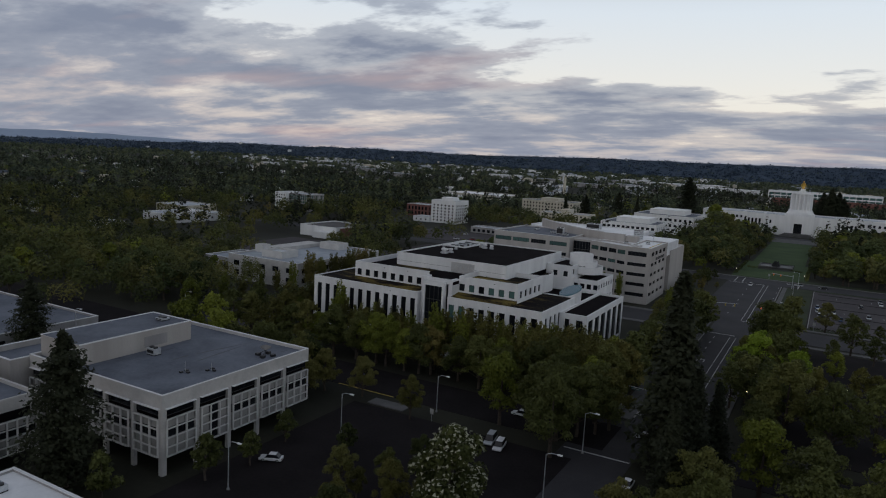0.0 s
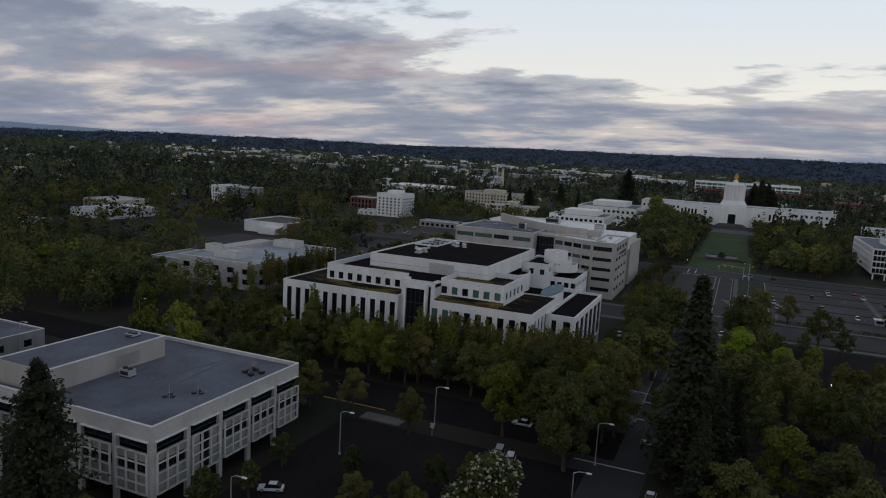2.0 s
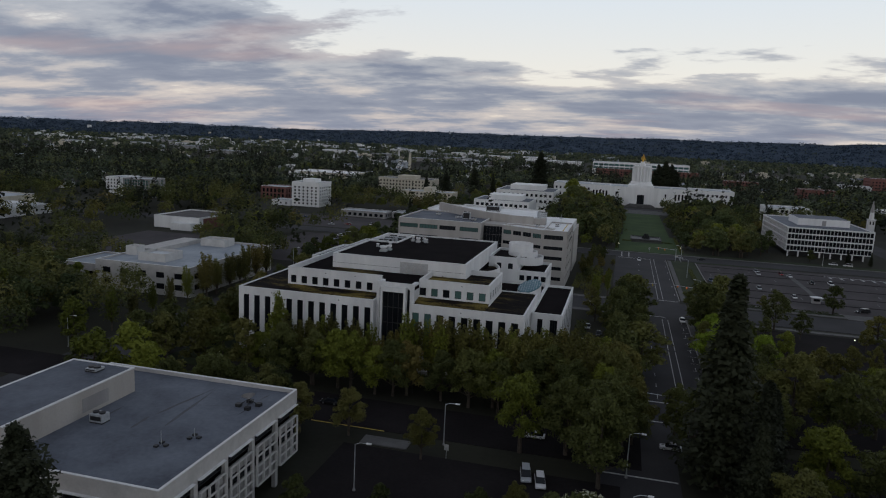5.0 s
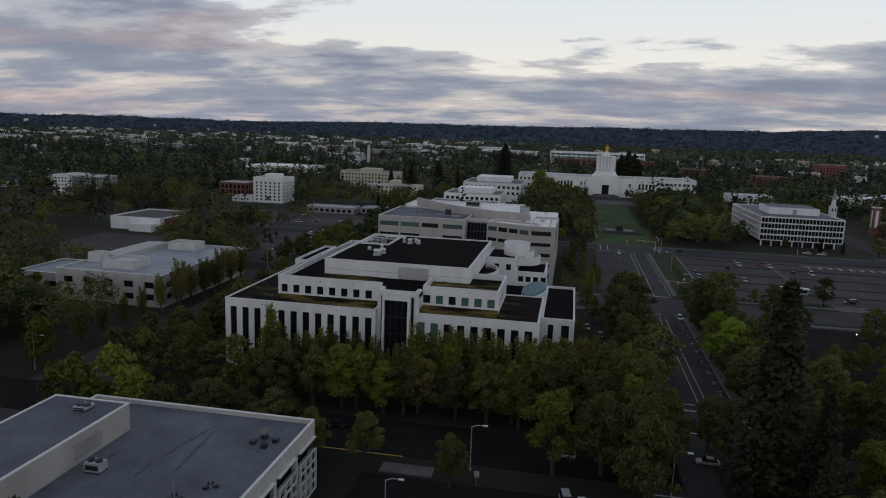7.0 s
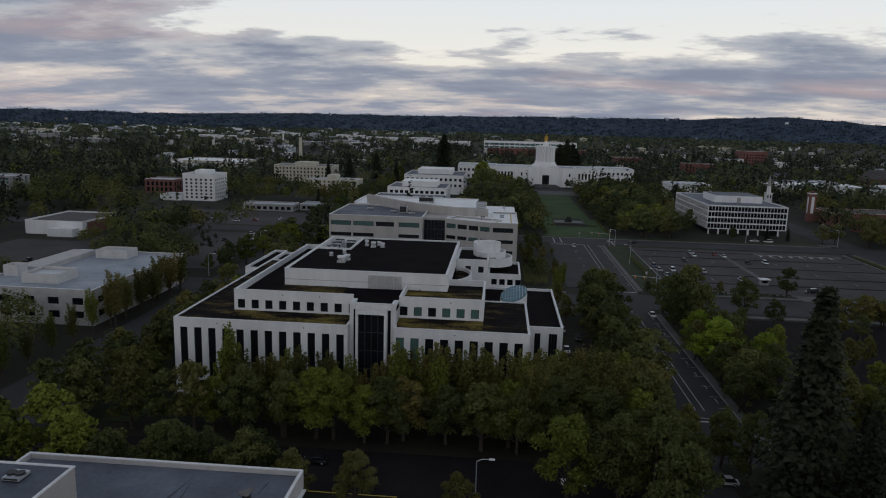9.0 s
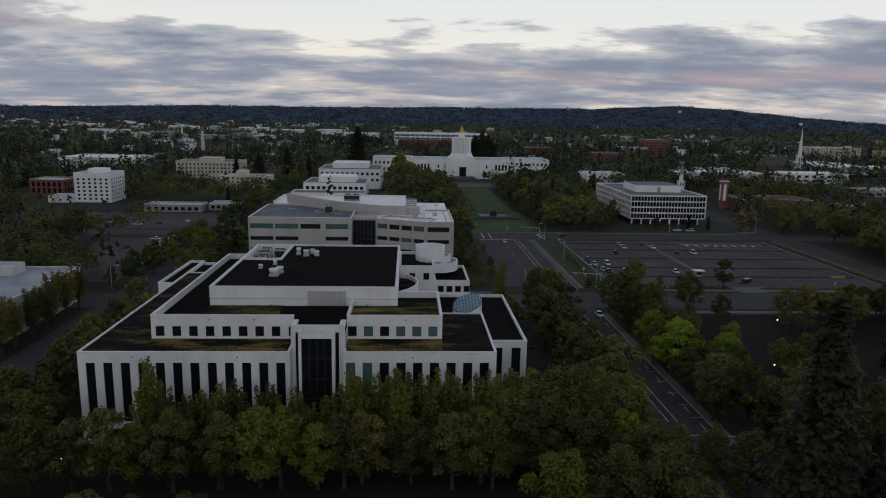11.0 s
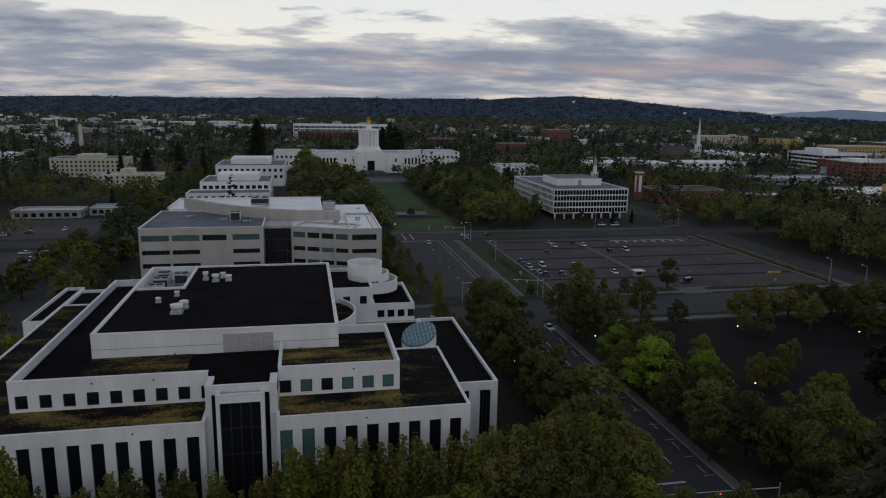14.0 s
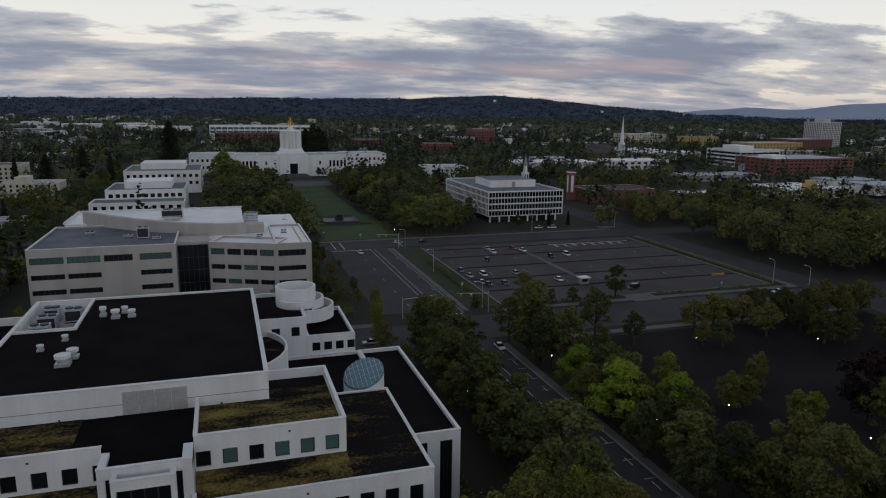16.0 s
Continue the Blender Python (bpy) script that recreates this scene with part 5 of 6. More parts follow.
def columnar(kind, label, mat, h, r, leaves, size, seed, stems=9, low=0.14):
    """A feathery tree of many upright stems, each a thin plume of leaves with gaps between."""
    rng = np.random.default_rng(seed)
    e = thing(kind, label, "tree", kind.replace("_", " ") + " trees")
    bm = bmesh.new()
    feet, neck = ([bm.verts.new((g * math.cos(b), g * math.sin(b), z)) for b in np.linspace(0, 6.283, 7)[:-1]] for g, z in ((0.018 * h, -0.3), (0.013 * h, h * low)))
    hub = bm.verts.new((0, 0, h * (low + 0.02)))
    for k in range(6):
        bm.faces.new((feet[k], feet[(k + 1) % 6], neck[(k + 1) % 6], neck[k]))
        bm.faces.new((neck[k], neck[(k + 1) % 6], hub))
    cs, ns = [], []
    per = leaves // stems
    for i in range(stems):
        a = i * 2.4 + rng.uniform(-0.4, 0.4)
        reach = r * math.sqrt((i + 0.4) / stems) * rng.uniform(0.8, 1.1)
        top = h * rng.uniform(0.76, 1.0) * (1 - 0.16 * (reach / r) ** 2)
        z0 = h * low * rng.uniform(0.8, 1.5)

        def at(q):
            return np.array((reach * math.cos(a) * q**0.7, reach * math.sin(a) * q**0.7, z0 + (top - z0) * q))

        knots = [at(q) for q in (0.0, 0.35, 0.7, 1.0)]
        rings = [[bm.verts.new(p + np.array((g * math.cos(b), g * math.sin(b), 0))) for b in (0, 2.1, 4.2)] for p, g in zip(knots, (0.007 * h, 0.005 * h, 0.003 * h, 0.012))]
        for k in range(3):
            bm.faces.new((rings[0][k], rings[0][(k + 1) % 3], hub))
        for lo, hi in zip(rings, rings[1:]):
            for k in range(3):
                bm.faces.new((lo[k], lo[(k + 1) % 3], hi[(k + 1) % 3], hi[k]))
        q = rng.uniform(0.12, 1.0, per) ** 0.85
        side = rng.normal(size=(per, 3)) * (1, 1, 0.9) * (0.17 * r + 0.22) * (1.25 - q)[:, None] * 1.3
        cs.append(np.stack([reach * math.cos(a) * q**0.7, reach * math.sin(a) * q**0.7, z0 + (top - z0) * q], 1) + side)
        ns.append(side / (np.linalg.norm(side, axis=1, keepdims=True) + 1e-6) + rng.normal(size=(per, 3)) * 0.5 + (0, 0, 0.45))
    part("trunk", bm, BARK, e)
    c, nn = np.concatenate(cs), np.concatenate(ns)
    part("crown", spray_mesh("crown", c, nn, np.full(len(c), size), mat, seed), None, e)
    return e


def conifer(kind, label, mat, h, r, leaves, size, seed, blunt=1.35, boughs=150, low=0.06):
    """A conifer of drooping boughs, each a spray of needles, with a ragged outline."""
    rng = np.random.default_rng(seed)
    e = thing(kind, label, "tree", kind.replace("_", " ") + " trees")
    bm = bmesh.new()
    tube(bm, (0, 0, -0.3), (0, 0, h * 0.97), 0.016 * h, 0.03, 8)
    cs, ns = [], []
    per = leaves // boughs
    for i in range(boughs):
        f = (i + rng.random()) / boughs
        a = i * 2.4 + rng.uniform(-0.3, 0.3)
        span = r * max(0.03, 1 - f**blunt) * rng.uniform(0.62, 1.12) * min(1.0, 0.7 + f * 3)
        z = h * (low + (0.985 - low) * f)
        if i % 6 == 0:
            tube(bm, (0, 0, z), (span * 0.85 * math.cos(a), span * 0.85 * math.sin(a), z - 0.12 * span), 0.10, 0.03, 4, cap=False)
        q = rng.random(per) ** 0.6
        wide = 0.14 * span + 0.28
        c = np.stack([span * q * math.cos(a), span * q * math.sin(a), z + 0.10 * span * q - 0.28 * span * q**2], 1) + rng.normal(size=(per, 3)) * (wide, wide, 0.32)
        cs.append(c)
        ns.append(np.array((math.cos(a) * 0.4, math.sin(a) * 0.4, 0.8)) + rng.normal(size=(per, 3)) * 0.4)
    part("trunk", bm, BARK, e)
    c, nn = np.concatenate(cs), np.concatenate(ns)
    part("crown", spray_mesh("crown", c, nn, np.full(len(c), size), mat, seed), None, e)
    return e


PROTO = {
    "round": [broadleaf("broadleaf_tree", "dark green broadleaved tree with a rounded crown", LEAF_A, 16, 6.0, 7000, 0.30, 11 + i, count=11 + i) for i in range(3)],
    "spring": [broadleaf("maple_tree", "fresh yellow-green maple in spring leaf", LEAF_B, 16, 6.0, 7000, 0.30, 21 + i, count=10 + i) for i in range(2)],
    "olive": [broadleaf("lime_tree", "olive green tree with thin new leaves", LEAF_C, 16, 5.4, 6500, 0.29, 31 + i, count=10 + i) for i in range(2)],
    "column": [columnar("hornbeam", "slender upright tree with olive spring leaves", LEAF_C, 17, 2.1, 2600, 0.25, 41 + i) for i in range(3)],
    "vase": [columnar("elm_tree", "feathery olive green tree with many upright stems", LEAF_C, 17, 5.2, 8000, 0.28, 47 + i, stems=34, low=0.1) for i in range(2)],
    "pine": [conifer("pine", "dark rugged pine with a blunt ragged crown", LEAF_D, 28, 6.6, 11000, 0.42, 55, blunt=3.2, boughs=90, low=0.08)],
    "poplar": [columnar("poplar", "slender upright tree in fresh green leaf", LEAF_B, 17, 2.0, 2400, 0.25, 45)],
    "conifer": [conifer("conifer", "tall dark conifer with layered boughs", LEAF_D, 30, 5.2, 9000, 0.46, 51 + i) for i in range(2)],
    "bright": [broadleaf("maple_tree", "bright yellow-green maple in fresh leaf", LEAF_E, 14, 6.4, 6500, 0.33, 65, low=0.02)],
    "purple": [broadleaf("copper_beech", "dark purple-leaved tree among parked rows", LEAF_P, 16, 6.5, 5500, 0.46, 61)],
    "chestnut": [broadleaf("horse_chestnut", "horse chestnut with white blossom candles", LEAF_A, 18, 6.5, 7000, 0.42, 71, blossom=BLOSSOM)],
    "small": [broadleaf("street_tree", "small round street tree", LEAF_A, 9, 3.6, 1300, 0.40, 81 + i, count=8) for i in range(2)],
    "mid": [broadleaf("garden_tree", "green broadleaved tree among others", LEAF_M, 15, 6.0, 1600, 0.58, 91 + i, count=10) for i in range(3)],
    "midspring": [broadleaf("maple_tree", "yellow-green tree in spring leaf", LEAF_B, 15, 6.0, 1700, 0.66, 95, count=10)],
    "midolive": [broadleaf("lime_tree", "olive green tree with new leaves", LEAF_O, 15, 6.0, 1800, 0.58, 97, count=10)],
}
for kind, label, mat, seed in (("round", "dark green broadleaved tree with a rounded crown", LEAF_A, 111), ("spring", "fresh yellow-green maple in spring leaf", LEAF_B, 121), ("olive", "olive green tree with thin new leaves", LEAF_C, 131)):
    PROTO[kind + "_m"] = [broadleaf({"round": "broadleaf_tree", "spring": "maple_tree", "olive": "lime_tree"}[kind], label, mat, 16, 6.0 if kind != "olive" else 5.4, 2300, 0.46, seed + i, count=11) for i in range(3)]
HEIGHT = dict(vase=17, pine=28, bright=14, round_m=16, spring_m=16, olive_m=16, round=16, spring=16, olive=16, column=17, poplar=17, conifer=30, purple=16, chestnut=18, small=9, mid=15, midspring=15, midolive=15)
used = set()
tree_rng = random.Random(5)
PLANTED = []


def plant(kind, x, y, h, fat=1.0):
    if kind + "_m" in PROTO and (y > -34 or x < -45 or x > 100):
        kind += "_m"
    k = h / HEIGHT[kind]
    i = tree_rng.randrange(len(PROTO[kind]))
    m = Matrix.Translation((x, y, 0.05)) @ Matrix.Rotation(tree_rng.uniform(0, 6.28), 4, "Z") @ Matrix.Diagonal((k * fat, k * fat, k, 1))
    PLANTED.append((x, y))
    if (kind, i) not in used:
        used.add((kind, i))
        PROTO[kind][i].matrix_basis = m
        return
    first_scale = PROTO[kind][i].scale
    copy_thing(PROTO[kind][i], m @ Matrix.Diagonal((*(1 / v for v in first_scale), 1)))


# the row before the white office block
for i in range(34):
    x = -46 + 2.4 * i + tree_rng.uniform(-0.8, 0.8)
    plant("column" if i % 6 else "poplar", x, -39.3 + tree_rng.uniform(-2.0, 1.4), tree_rng.uniform(17.0, 19.8) if x > -8 else tree_rng.uniform(13.0, 17.5), 1.15)
for x, y, h, k in ((-44.5, -38, 21, "poplar"), (-6.5, -44, 20.5, "poplar"), (1.5, -43, 18, "poplar"), (20, -42, 18, "poplar"), (33.5, -38, 19.4, "vase"), (27.5, -40, 18.5, "vase"), (40, -42, 18, "vase"), (36, -47, 17, "vase"), (44, -36, 15, "round"), (29, -46, 16, "round"),
                   (26, -70, 17.5, "spring"), (35, -68, 16.5, "round"), (40, -71, 17, "round"), (42, -80, 17.5, "round"), (35, -52, 15, "round"), (18, -51, 13, "round"), (46, -62, 14, "round"), (40.2, -120.6, 19.6, "chestnut"), (36, -112, 14, "round"),
                   (8, -80, 10.5, "olive"), (-8, -50, 14, "round"), (-19, -50, 15, "spring"), (-29, -50, 14, "round"), (-37, -51, 15, "round"), (-48, -50, 15, "round"), (-26, -76, 14, "round"), (-20, -84, 11, "round"), (-38, -77, 14, "round"), (-50, -78, 13, "round"),
                   (-64, -72, 18, "spring"), (-70, -77, 17, "spring"), (-57, -76, 15, "spring"), (-76, -74, 14, "round"), (-72, -49, 14, "round"), (-79, -50, 14, "round"), (-66, -40, 14, "olive"), (-68, -30, 13, "olive"), (-71, -20, 13, "olive"), (-70, -8, 13, "round"), (-72, 6, 13, "round"), (-71, 20, 12, "round"), (-76, 34, 11, "olive"), (-104, -46, 14, "spring"), (-110, -40, 13, "round"),
                   (-14, -142, 9, "small"), (-6, -127, 9, "small"), (-4, -118, 7, "small"), (-6, -106, 7, "small"), (8, -104, 7, "small"),
                   (83, -38, 18.5, "round"), (92, -44, 17, "round"), (101, -36, 16, "round"), (88, -26, 15, "olive"), (78, -30, 13, "round"), (78, -12, 11, "round"), (90, -96, 17, "round"), (100, -88, 18, "round"), (112, -80, 17, "round"), (124, -76, 16, "olive"), (118, -62, 15, "round"), (104, -62, 17, "spring"), (96, -108, 15, "round"), (76, -104, 15, "round"), (74, -120, 14, "round"), (84, -122, 15, "round"), (112, -104, 16, "round"), (134, -92, 16, "round"), (143, -70, 16, "olive"), (132, -50, 14, "midolive"),
                   (72.5, 23, 12, "bright"), (77, 37, 17, "round"), (78.5, 60, 18, "round"), (43, -66, 16, "round"), (44, -56, 15, "round"), (35, 70, 15, "poplar"), (76.5, 56, 15, "round"), (98, 60, 14, "round"), (76, 4, 12, "round"), (84, -4, 11, "round"), (99, 4, 10, "olive"), (108, 8, 10, "olive"), (116, 14, 9, "olive"), (110, -8, 9, "spring"), (125, -8, 16.5, "purple"), (134, -16, 15, "purple"), (122, -14, 12, "round"), (130, -30, 14, "spring"),
                   (46.4, 64, 15, "round"), (45.5, 53, 14, "round"), (43, 44, 13, "round"), (45, 32, 13, "round"), (42, 22, 11, "round"), (44.5, 8, 10, "round"), (43, -6, 10, "round"), (39, 92, 12, "poplar"), (34, 58, 10, "round"), (36, 44, 9, "round"), (72, 92, 5, "small"),
                   (90, 93, 12, "round"), (126, 95, 12, "round"), (100, 92.5, 6, "small"), (108, 92.5, 6, "small"),
                   (-58, 92, 13, "poplar"), (-46, 93, 13.5, "poplar"), (-32, 92, 14, "poplar"), (-20, 93, 13, "poplar"), (2, 90, 14, "poplar"), (9, 91, 14.5, "poplar"), (-64, 91, 12, "poplar"),
                   (36, -31, 15, "spring"), (41, -34, 16, "spring"), (45.5, -38, 16, "olive"), (39, -24, 13, "olive"), (47.5, 44, 15, "round"), (47, 34, 14, "round"), (48, 54, 14, "round"), (71.5, 62, 13, "round"), (75, 12, 13, "spring"), (83, 24, 11, "spring"), (93, 18, 10, "spring"), (46, 2, 12, "round"), (47.5, 14, 12, "round")):
    plant(k, x, y, h)
for x, y, h, fat in ((63.5, -71, 40.5, 1.12), (69, -79, 24, 1.2), (67, -88, 20, 1.1), (72, -71, 20, 1.1)):
    plant("conifer", x, y, h, fat)
plant("pine", -23.5, -142.0, 27.6, 0.98)
plant("pine", -104, -101, 20, 1.2)
plant("conifer", -62, -108, 14, 1.1)
for i in range(14):
    x = -62 + 8 * i + tree_rng.uniform(-2, 2)
    plant(tree_rng.choice(("round", "round", "olive", "spring")), x, -49.5 + tree_rng.uniform(-1.2, 1.2), tree_rng.uniform(11, 15.5), 1.1)
    if x < -12:
        plant(tree_rng.choice(("round", "round", "olive")), x + 3, -75 + tree_rng.uniform(-2, 2), tree_rng.uniform(10, 14.5), 1.1)
for i in range(13):
    y = -46 + 8.6 * i
    if not 60 < y < 90:
        plant("round", 44.5 + tree_rng.uniform(-1.5, 2.5), y, tree_rng.uniform(13, 17.5), 1.05)
        plant(tree_rng.choice(("round", "round", "olive")), 77.5 + tree_rng.uniform(-1.5, 1.5), y - 3, tree_rng.uniform(10, 14), 1.1)
for i in range(30):
    plant(tree_rng.choice(("round", "round", "round", "olive", "spring")), tree_rng.uniform(86, 165), tree_rng.uniform(-138, -52), tree_rng.uniform(13, 18))
for i in range(12):
    plant(tree_rng.choice(("round", "round", "olive")), tree_rng.uniform(59, 72), -104 - 6 * i, tree_rng.uniform(11, 16))
for i in range(58):
    plant(tree_rng.choice(("mid", "mid", "midolive", "midspring")), (-99.5, -84.0)[i % 2] + tree_rng.uniform(-2, 2), 96 + 9.5 * i + tree_rng.uniform(-2, 2), tree_rng.uniform(9, 14), 1.15) if not 198 < 96 + 9.5 * i < 226 and not (i % 2 and 440 < 96 + 9.5 * i < 510) else None
for i in range(26):
    plant(tree_rng.choice(("round", "round", "olive", "spring")), tree_rng.uniform(-79, -66), tree_rng.uniform(-46, 57), tree_rng.uniform(10, 15))
for i in range(12):
    plant(tree_rng.choice(("round", "olive")), tree_rng.uniform(84, 190), tree_rng.uniform(40, 58), tree_rng.uniform(7, 10))
for i in range(10):
    plant(tree_rng.choice(("round", "olive")), tree_rng.uniform(14, 36), tree_rng.uniform(-134, -96), tree_rng.uniform(6, 10))
for i in range(26):
    plant(tree_rng.choice(("mid", "mid", "mid", "mid", "midolive")), tree_rng.uniform(-12, 34), tree_rng.uniform(228, 490), tree_rng.uniform(13, 19), 1.2)
for i in range(22):
    plant(tree_rng.choice(("mid", "mid", "mid", "mid", "midolive")), tree_rng.uniform(112, 140), tree_rng.uniform(350, 505), tree_rng.uniform(12, 18))
for i in range(26):
    plant(tree_rng.choice(("small", "small", "olive")), tree_rng.uniform(24, 41), tree_rng.uniform(100, 200), tree_rng.uniform(3.5, 8))
for x, y, h, k in ((50.5, 8, 13, "round"), (49.5, 22, 13, "round"), (69.5, -24, 12, "round"), (70, -8, 12, "round"), (69, 12, 12, "round"), (71, 40, 14, "round"), (72, 50, 13, "round"), (57, -52, 12, "round"), (48, -58, 15, "olive"), (60, -58, 14, "round")):
    plant(k, x, y, h)
for i in range(12):
    plant("olive", 130 + 5.8 * i, 58 + tree_rng.uniform(-4, 3), tree_rng.uniform(8.5, 11.5), 1.5)
for i in range(9):
    plant("olive", 131 + tree_rng.uniform(0, 66), tree_rng.uniform(20, 52), tree_rng.uniform(8, 11), 1.4)
for k, x, y, h, fat in (("bright", 73, 6, 14.5, 1.12), ("bright", 83.5, 1, 12.5, 1.0), ("round", 50.5, -11, 15.5, 1.5), ("round", 49.5, 58, 16, 1.3), ("round", 50, 41, 15.5, 1.3), ("round", 73, 49, 17, 1.2), ("olive", 103, 4, 8.5, 1.3), ("spring", 109, -5, 8, 1.0), ("spring", 91, -37, 13, 1.2), ("round", 72.5, -17, 13, 1.2), ("round", 81, -27, 10, 1.2), ("spring", 81, -74, 16, 1.1), ("round", 90, -77, 15, 1.1), ("round", 73, -91, 14, 1.1), ("vase", 31, -43, 18.5, 1.1), ("vase", 22, -44, 17.5, 1.0)):
    plant(k, x, y, h, fat)
# rows along the street beside the depot
for i in range(11):
    plant("column" if i % 2 else "poplar", -105.0, -30 + 9.5 * i, tree_rng.uniform(11, 15), 1.2)
    if 2 <= i < 9:
        plant("column", -103.5 + tree_rng.uniform(-1.5, 1), 2 + 7.5 * i, tree_rng.uniform(14, 18.5), 1.5)
    plant("small", -77.5, 92 + 11 * i, tree_rng.uniform(7, 10))
    plant("poplar" if i % 2 else "small", -105.5, 92 + 11 * i, tree_rng.uniform(8, 11))
# both sides of the mall
for i in range(15):
    for x in (22, 98, 112):
        y = 238 + 17.5 * i + tree_rng.uniform(-4, 4)
        if x < 30 and y < 262 or (x > 105 and y < 300 and x < 130 and i % 2):
            continue
        low_row = x in (33, 86)
        plant(tree_rng.choice(("mid", "mid", "midspring", "midolive")), x + tree_rng.uniform(-3, 3), y, tree_rng.uniform(6, 9) if low_row else tree_rng.uniform(12, 18), 1.25)
for x, y, h, k in ((5, 330, 17, "mid"), (12, 318, 15, "mid"), (2, 350, 15, "mid"), (-3, 452, 30, "midspring"), (4, 425, 23, "mid"), (128, 300, 15, "mid"), (133, 268, 14, "mid"), (126, 250, 13, "mid"), (140, 420, 18, "mid"), (132, 400, 17, "mid"), (150, 440, 18, "mid"), (166, 440, 15, "mid"), (180, 420, 14, "mid"), (40, 548, 9, "mid"), (82, 548, 9, "mid"), (124, 548, 14, "mid"), (150, 552, 16, "mid"), (0, 548, 17, "midspring"), (-12, 540, 15, "mid"),
                   (199, 232, 12, "chestnut"), (208, 236, 12, "chestnut"), (171, 240, 9, "conifer"), (183, 240, 8.5, "conifer"), (150, 236, 8, "small"), (79, 622, 43, "pine"), (86, 616, 48, "pine"), (93, 622, 44, "pine"), (98, 626, 38, "pine"), (-49, 576, 51, "pine"), (-120, 560, 30, "pine"), (-132, 480, 28, "pine"), (-96, 545, 26, "conifer"), (-55, 598, 30, "conifer"), (-150, 470, 26, "conifer"), (-120, 320, 14, "conifer")):
    plant(k, x, y, h)
# bushy cherries crowd the mall lawn
for i in range(60):
    east = i % 3
    y = 240 + 4.5 * i + tree_rng.uniform(-3, 3)
    plant(tree_rng.choice(("mid", "mid", "mid", "mid", "midolive")), tree_rng.uniform(79, 108) if east else tree_rng.uniform(26, 42), y, tree_rng.uniform(6.5, 10), 1.6)
for x, y, h, k in ((0, 430, 19, "midspring"), (8, 415, 18, "mid"), (-6, 400, 17, "midolive"), (14, 330, 15, "mid"), (4, 345, 16, "midolive"), (33, 545, 9, "mid"), (86, 545, 9, "mid"), (100, 235, 13, "mid"), (112, 236, 14, "midolive"), (118, 246, 15, "mid"), (106, 470, 16, "mid"), (112, 455, 17, "midolive"), (-2, 535, 17, "midspring"), (30, 262, 15, "mid"), (22, 276, 17, "midolive"), (34, 296, 14, "mid"), (26, 312, 17, "mid"), (36, 330, 13, "midolive"), (28, 350, 16, "mid"), (38, 372, 12, "mid"), (34, 400, 14, "midolive"), (92, 330, 13, "mid"), (96, 365, 14, "mid")):
    plant(k, x, y, h)
for x, y, h in ((14, 335, 20), (27, 342, 18), (4, 346, 21), (20, 320, 17), (-2, 440, 25), (6, 447, 24), (104, 300, 18), (112, 322, 19), (100, 345, 17), (116, 352, 20), (106, 380, 19), (120, 390, 20), (98, 410, 17), (112, 430, 19), (124, 285, 15), (110, 262, 15)):
    plant(tree_rng.choice(("mid", "mid", "mid", "mid", "midolive")), x, y, h, 1.4)
# the grove along the far side of the lot
for i in range(32):
    x, y = tree_rng.uniform(222, 380), tree_rng.uniform(90, 270)
    if x > 318 and y > 296:
        continue
    plant(tree_rng.choice(("mid", "midolive", "midolive", "midspring")), x, y, tree_rng.uniform(12, 17))
for i in range(26):
    x, y = tree_rng.uniform(-250, -115), tree_rng.uniform(-48, 10)
    plant(tree_rng.choice(("mid", "mid", "midolive", "midspring")), x, y, tree_rng.uniform(10, 15))
for i in range(18):
    x, y = tree_rng.uniform(-215, -112), tree_rng.uniform(-140, -66)
    if not (x > -172 and -118 < y < -72):
        plant(tree_rng.choice(("mid", "mid", "mid", "mid", "midolive")), x, y, tree_rng.uniform(11, 16))
for kinds in PROTO.values():
    for k, e in enumerate(kinds):
        if not any(e is PROTO[a][b] for a, b in used):
            for ob in (*e.children_recursive, e):
                bpy.data.objects.remove(ob)

# woods, streets of gardens and clumps out to the hills
KEEP_OUT = [(-66, 32, -56, 54), (-60, 24, 84, 180), (-78, -14, 255, 510), (-40, 160, 505, 640), (-156, -104, 8, 82), (-242, -202, 155, 212), (-262, -195, 262, 362), (-405, -335, 225, 334), (-290, -250, 330, 402), (-205, -104, 222, 330), (-245, -195, 120, 166), (-375, -325, 112, 130), (-226, -152, 455, 560), (-172, -104, 385, 460), (-402, -300, 570, 730), (-170, -104, 276, 322), (-348, -322, 66, 96), (-376, -330, 128, 192), (-424, -380, 180, 230),
            (40, 80, -430, 220), (-104, 215, 60, 92), (-430, -104, 66, 82), (215, 520, 68, 86), (-430, 520, 204, 219), (-430, -104, -68, -56), (-168, -104, -116, -74), (-104, -79, -430, 700), (200, 222, -300, 512), (80, 198, -50, 200), (40, 80, 224, 512), (130, 200, 221, 345), (164, 209, 460, 510), (-225, -165, 70, 120), (-170, -148, 8, 46), (-150, -104, 130, 195), (242, 304, 276, 356), (312, 356, 296, 340), (390, 466, 275, 350), (550, 625, 520, 625), (495, 650, 395, 535), (400, 495, 400, 466), (400, 480, 540, 605), (228, 243, 330, 425), (984, 1035, 700, 895), (770, 845, 900, 970), (755, 865, 720, 805), (474, 486, 640, 670), (436, 480, 650, 694), (450, 505, 1050, 1195), (400, 455, 1040, 1175), (-45, 195, 1130, 1345), (196, 255, 930, 1035), (280, 335, 820, 920), (636, 745, 600, 695), (695, 785, 960, 1055), (855, 945, 740, 835),
            (-60, 220, -260, 64)]


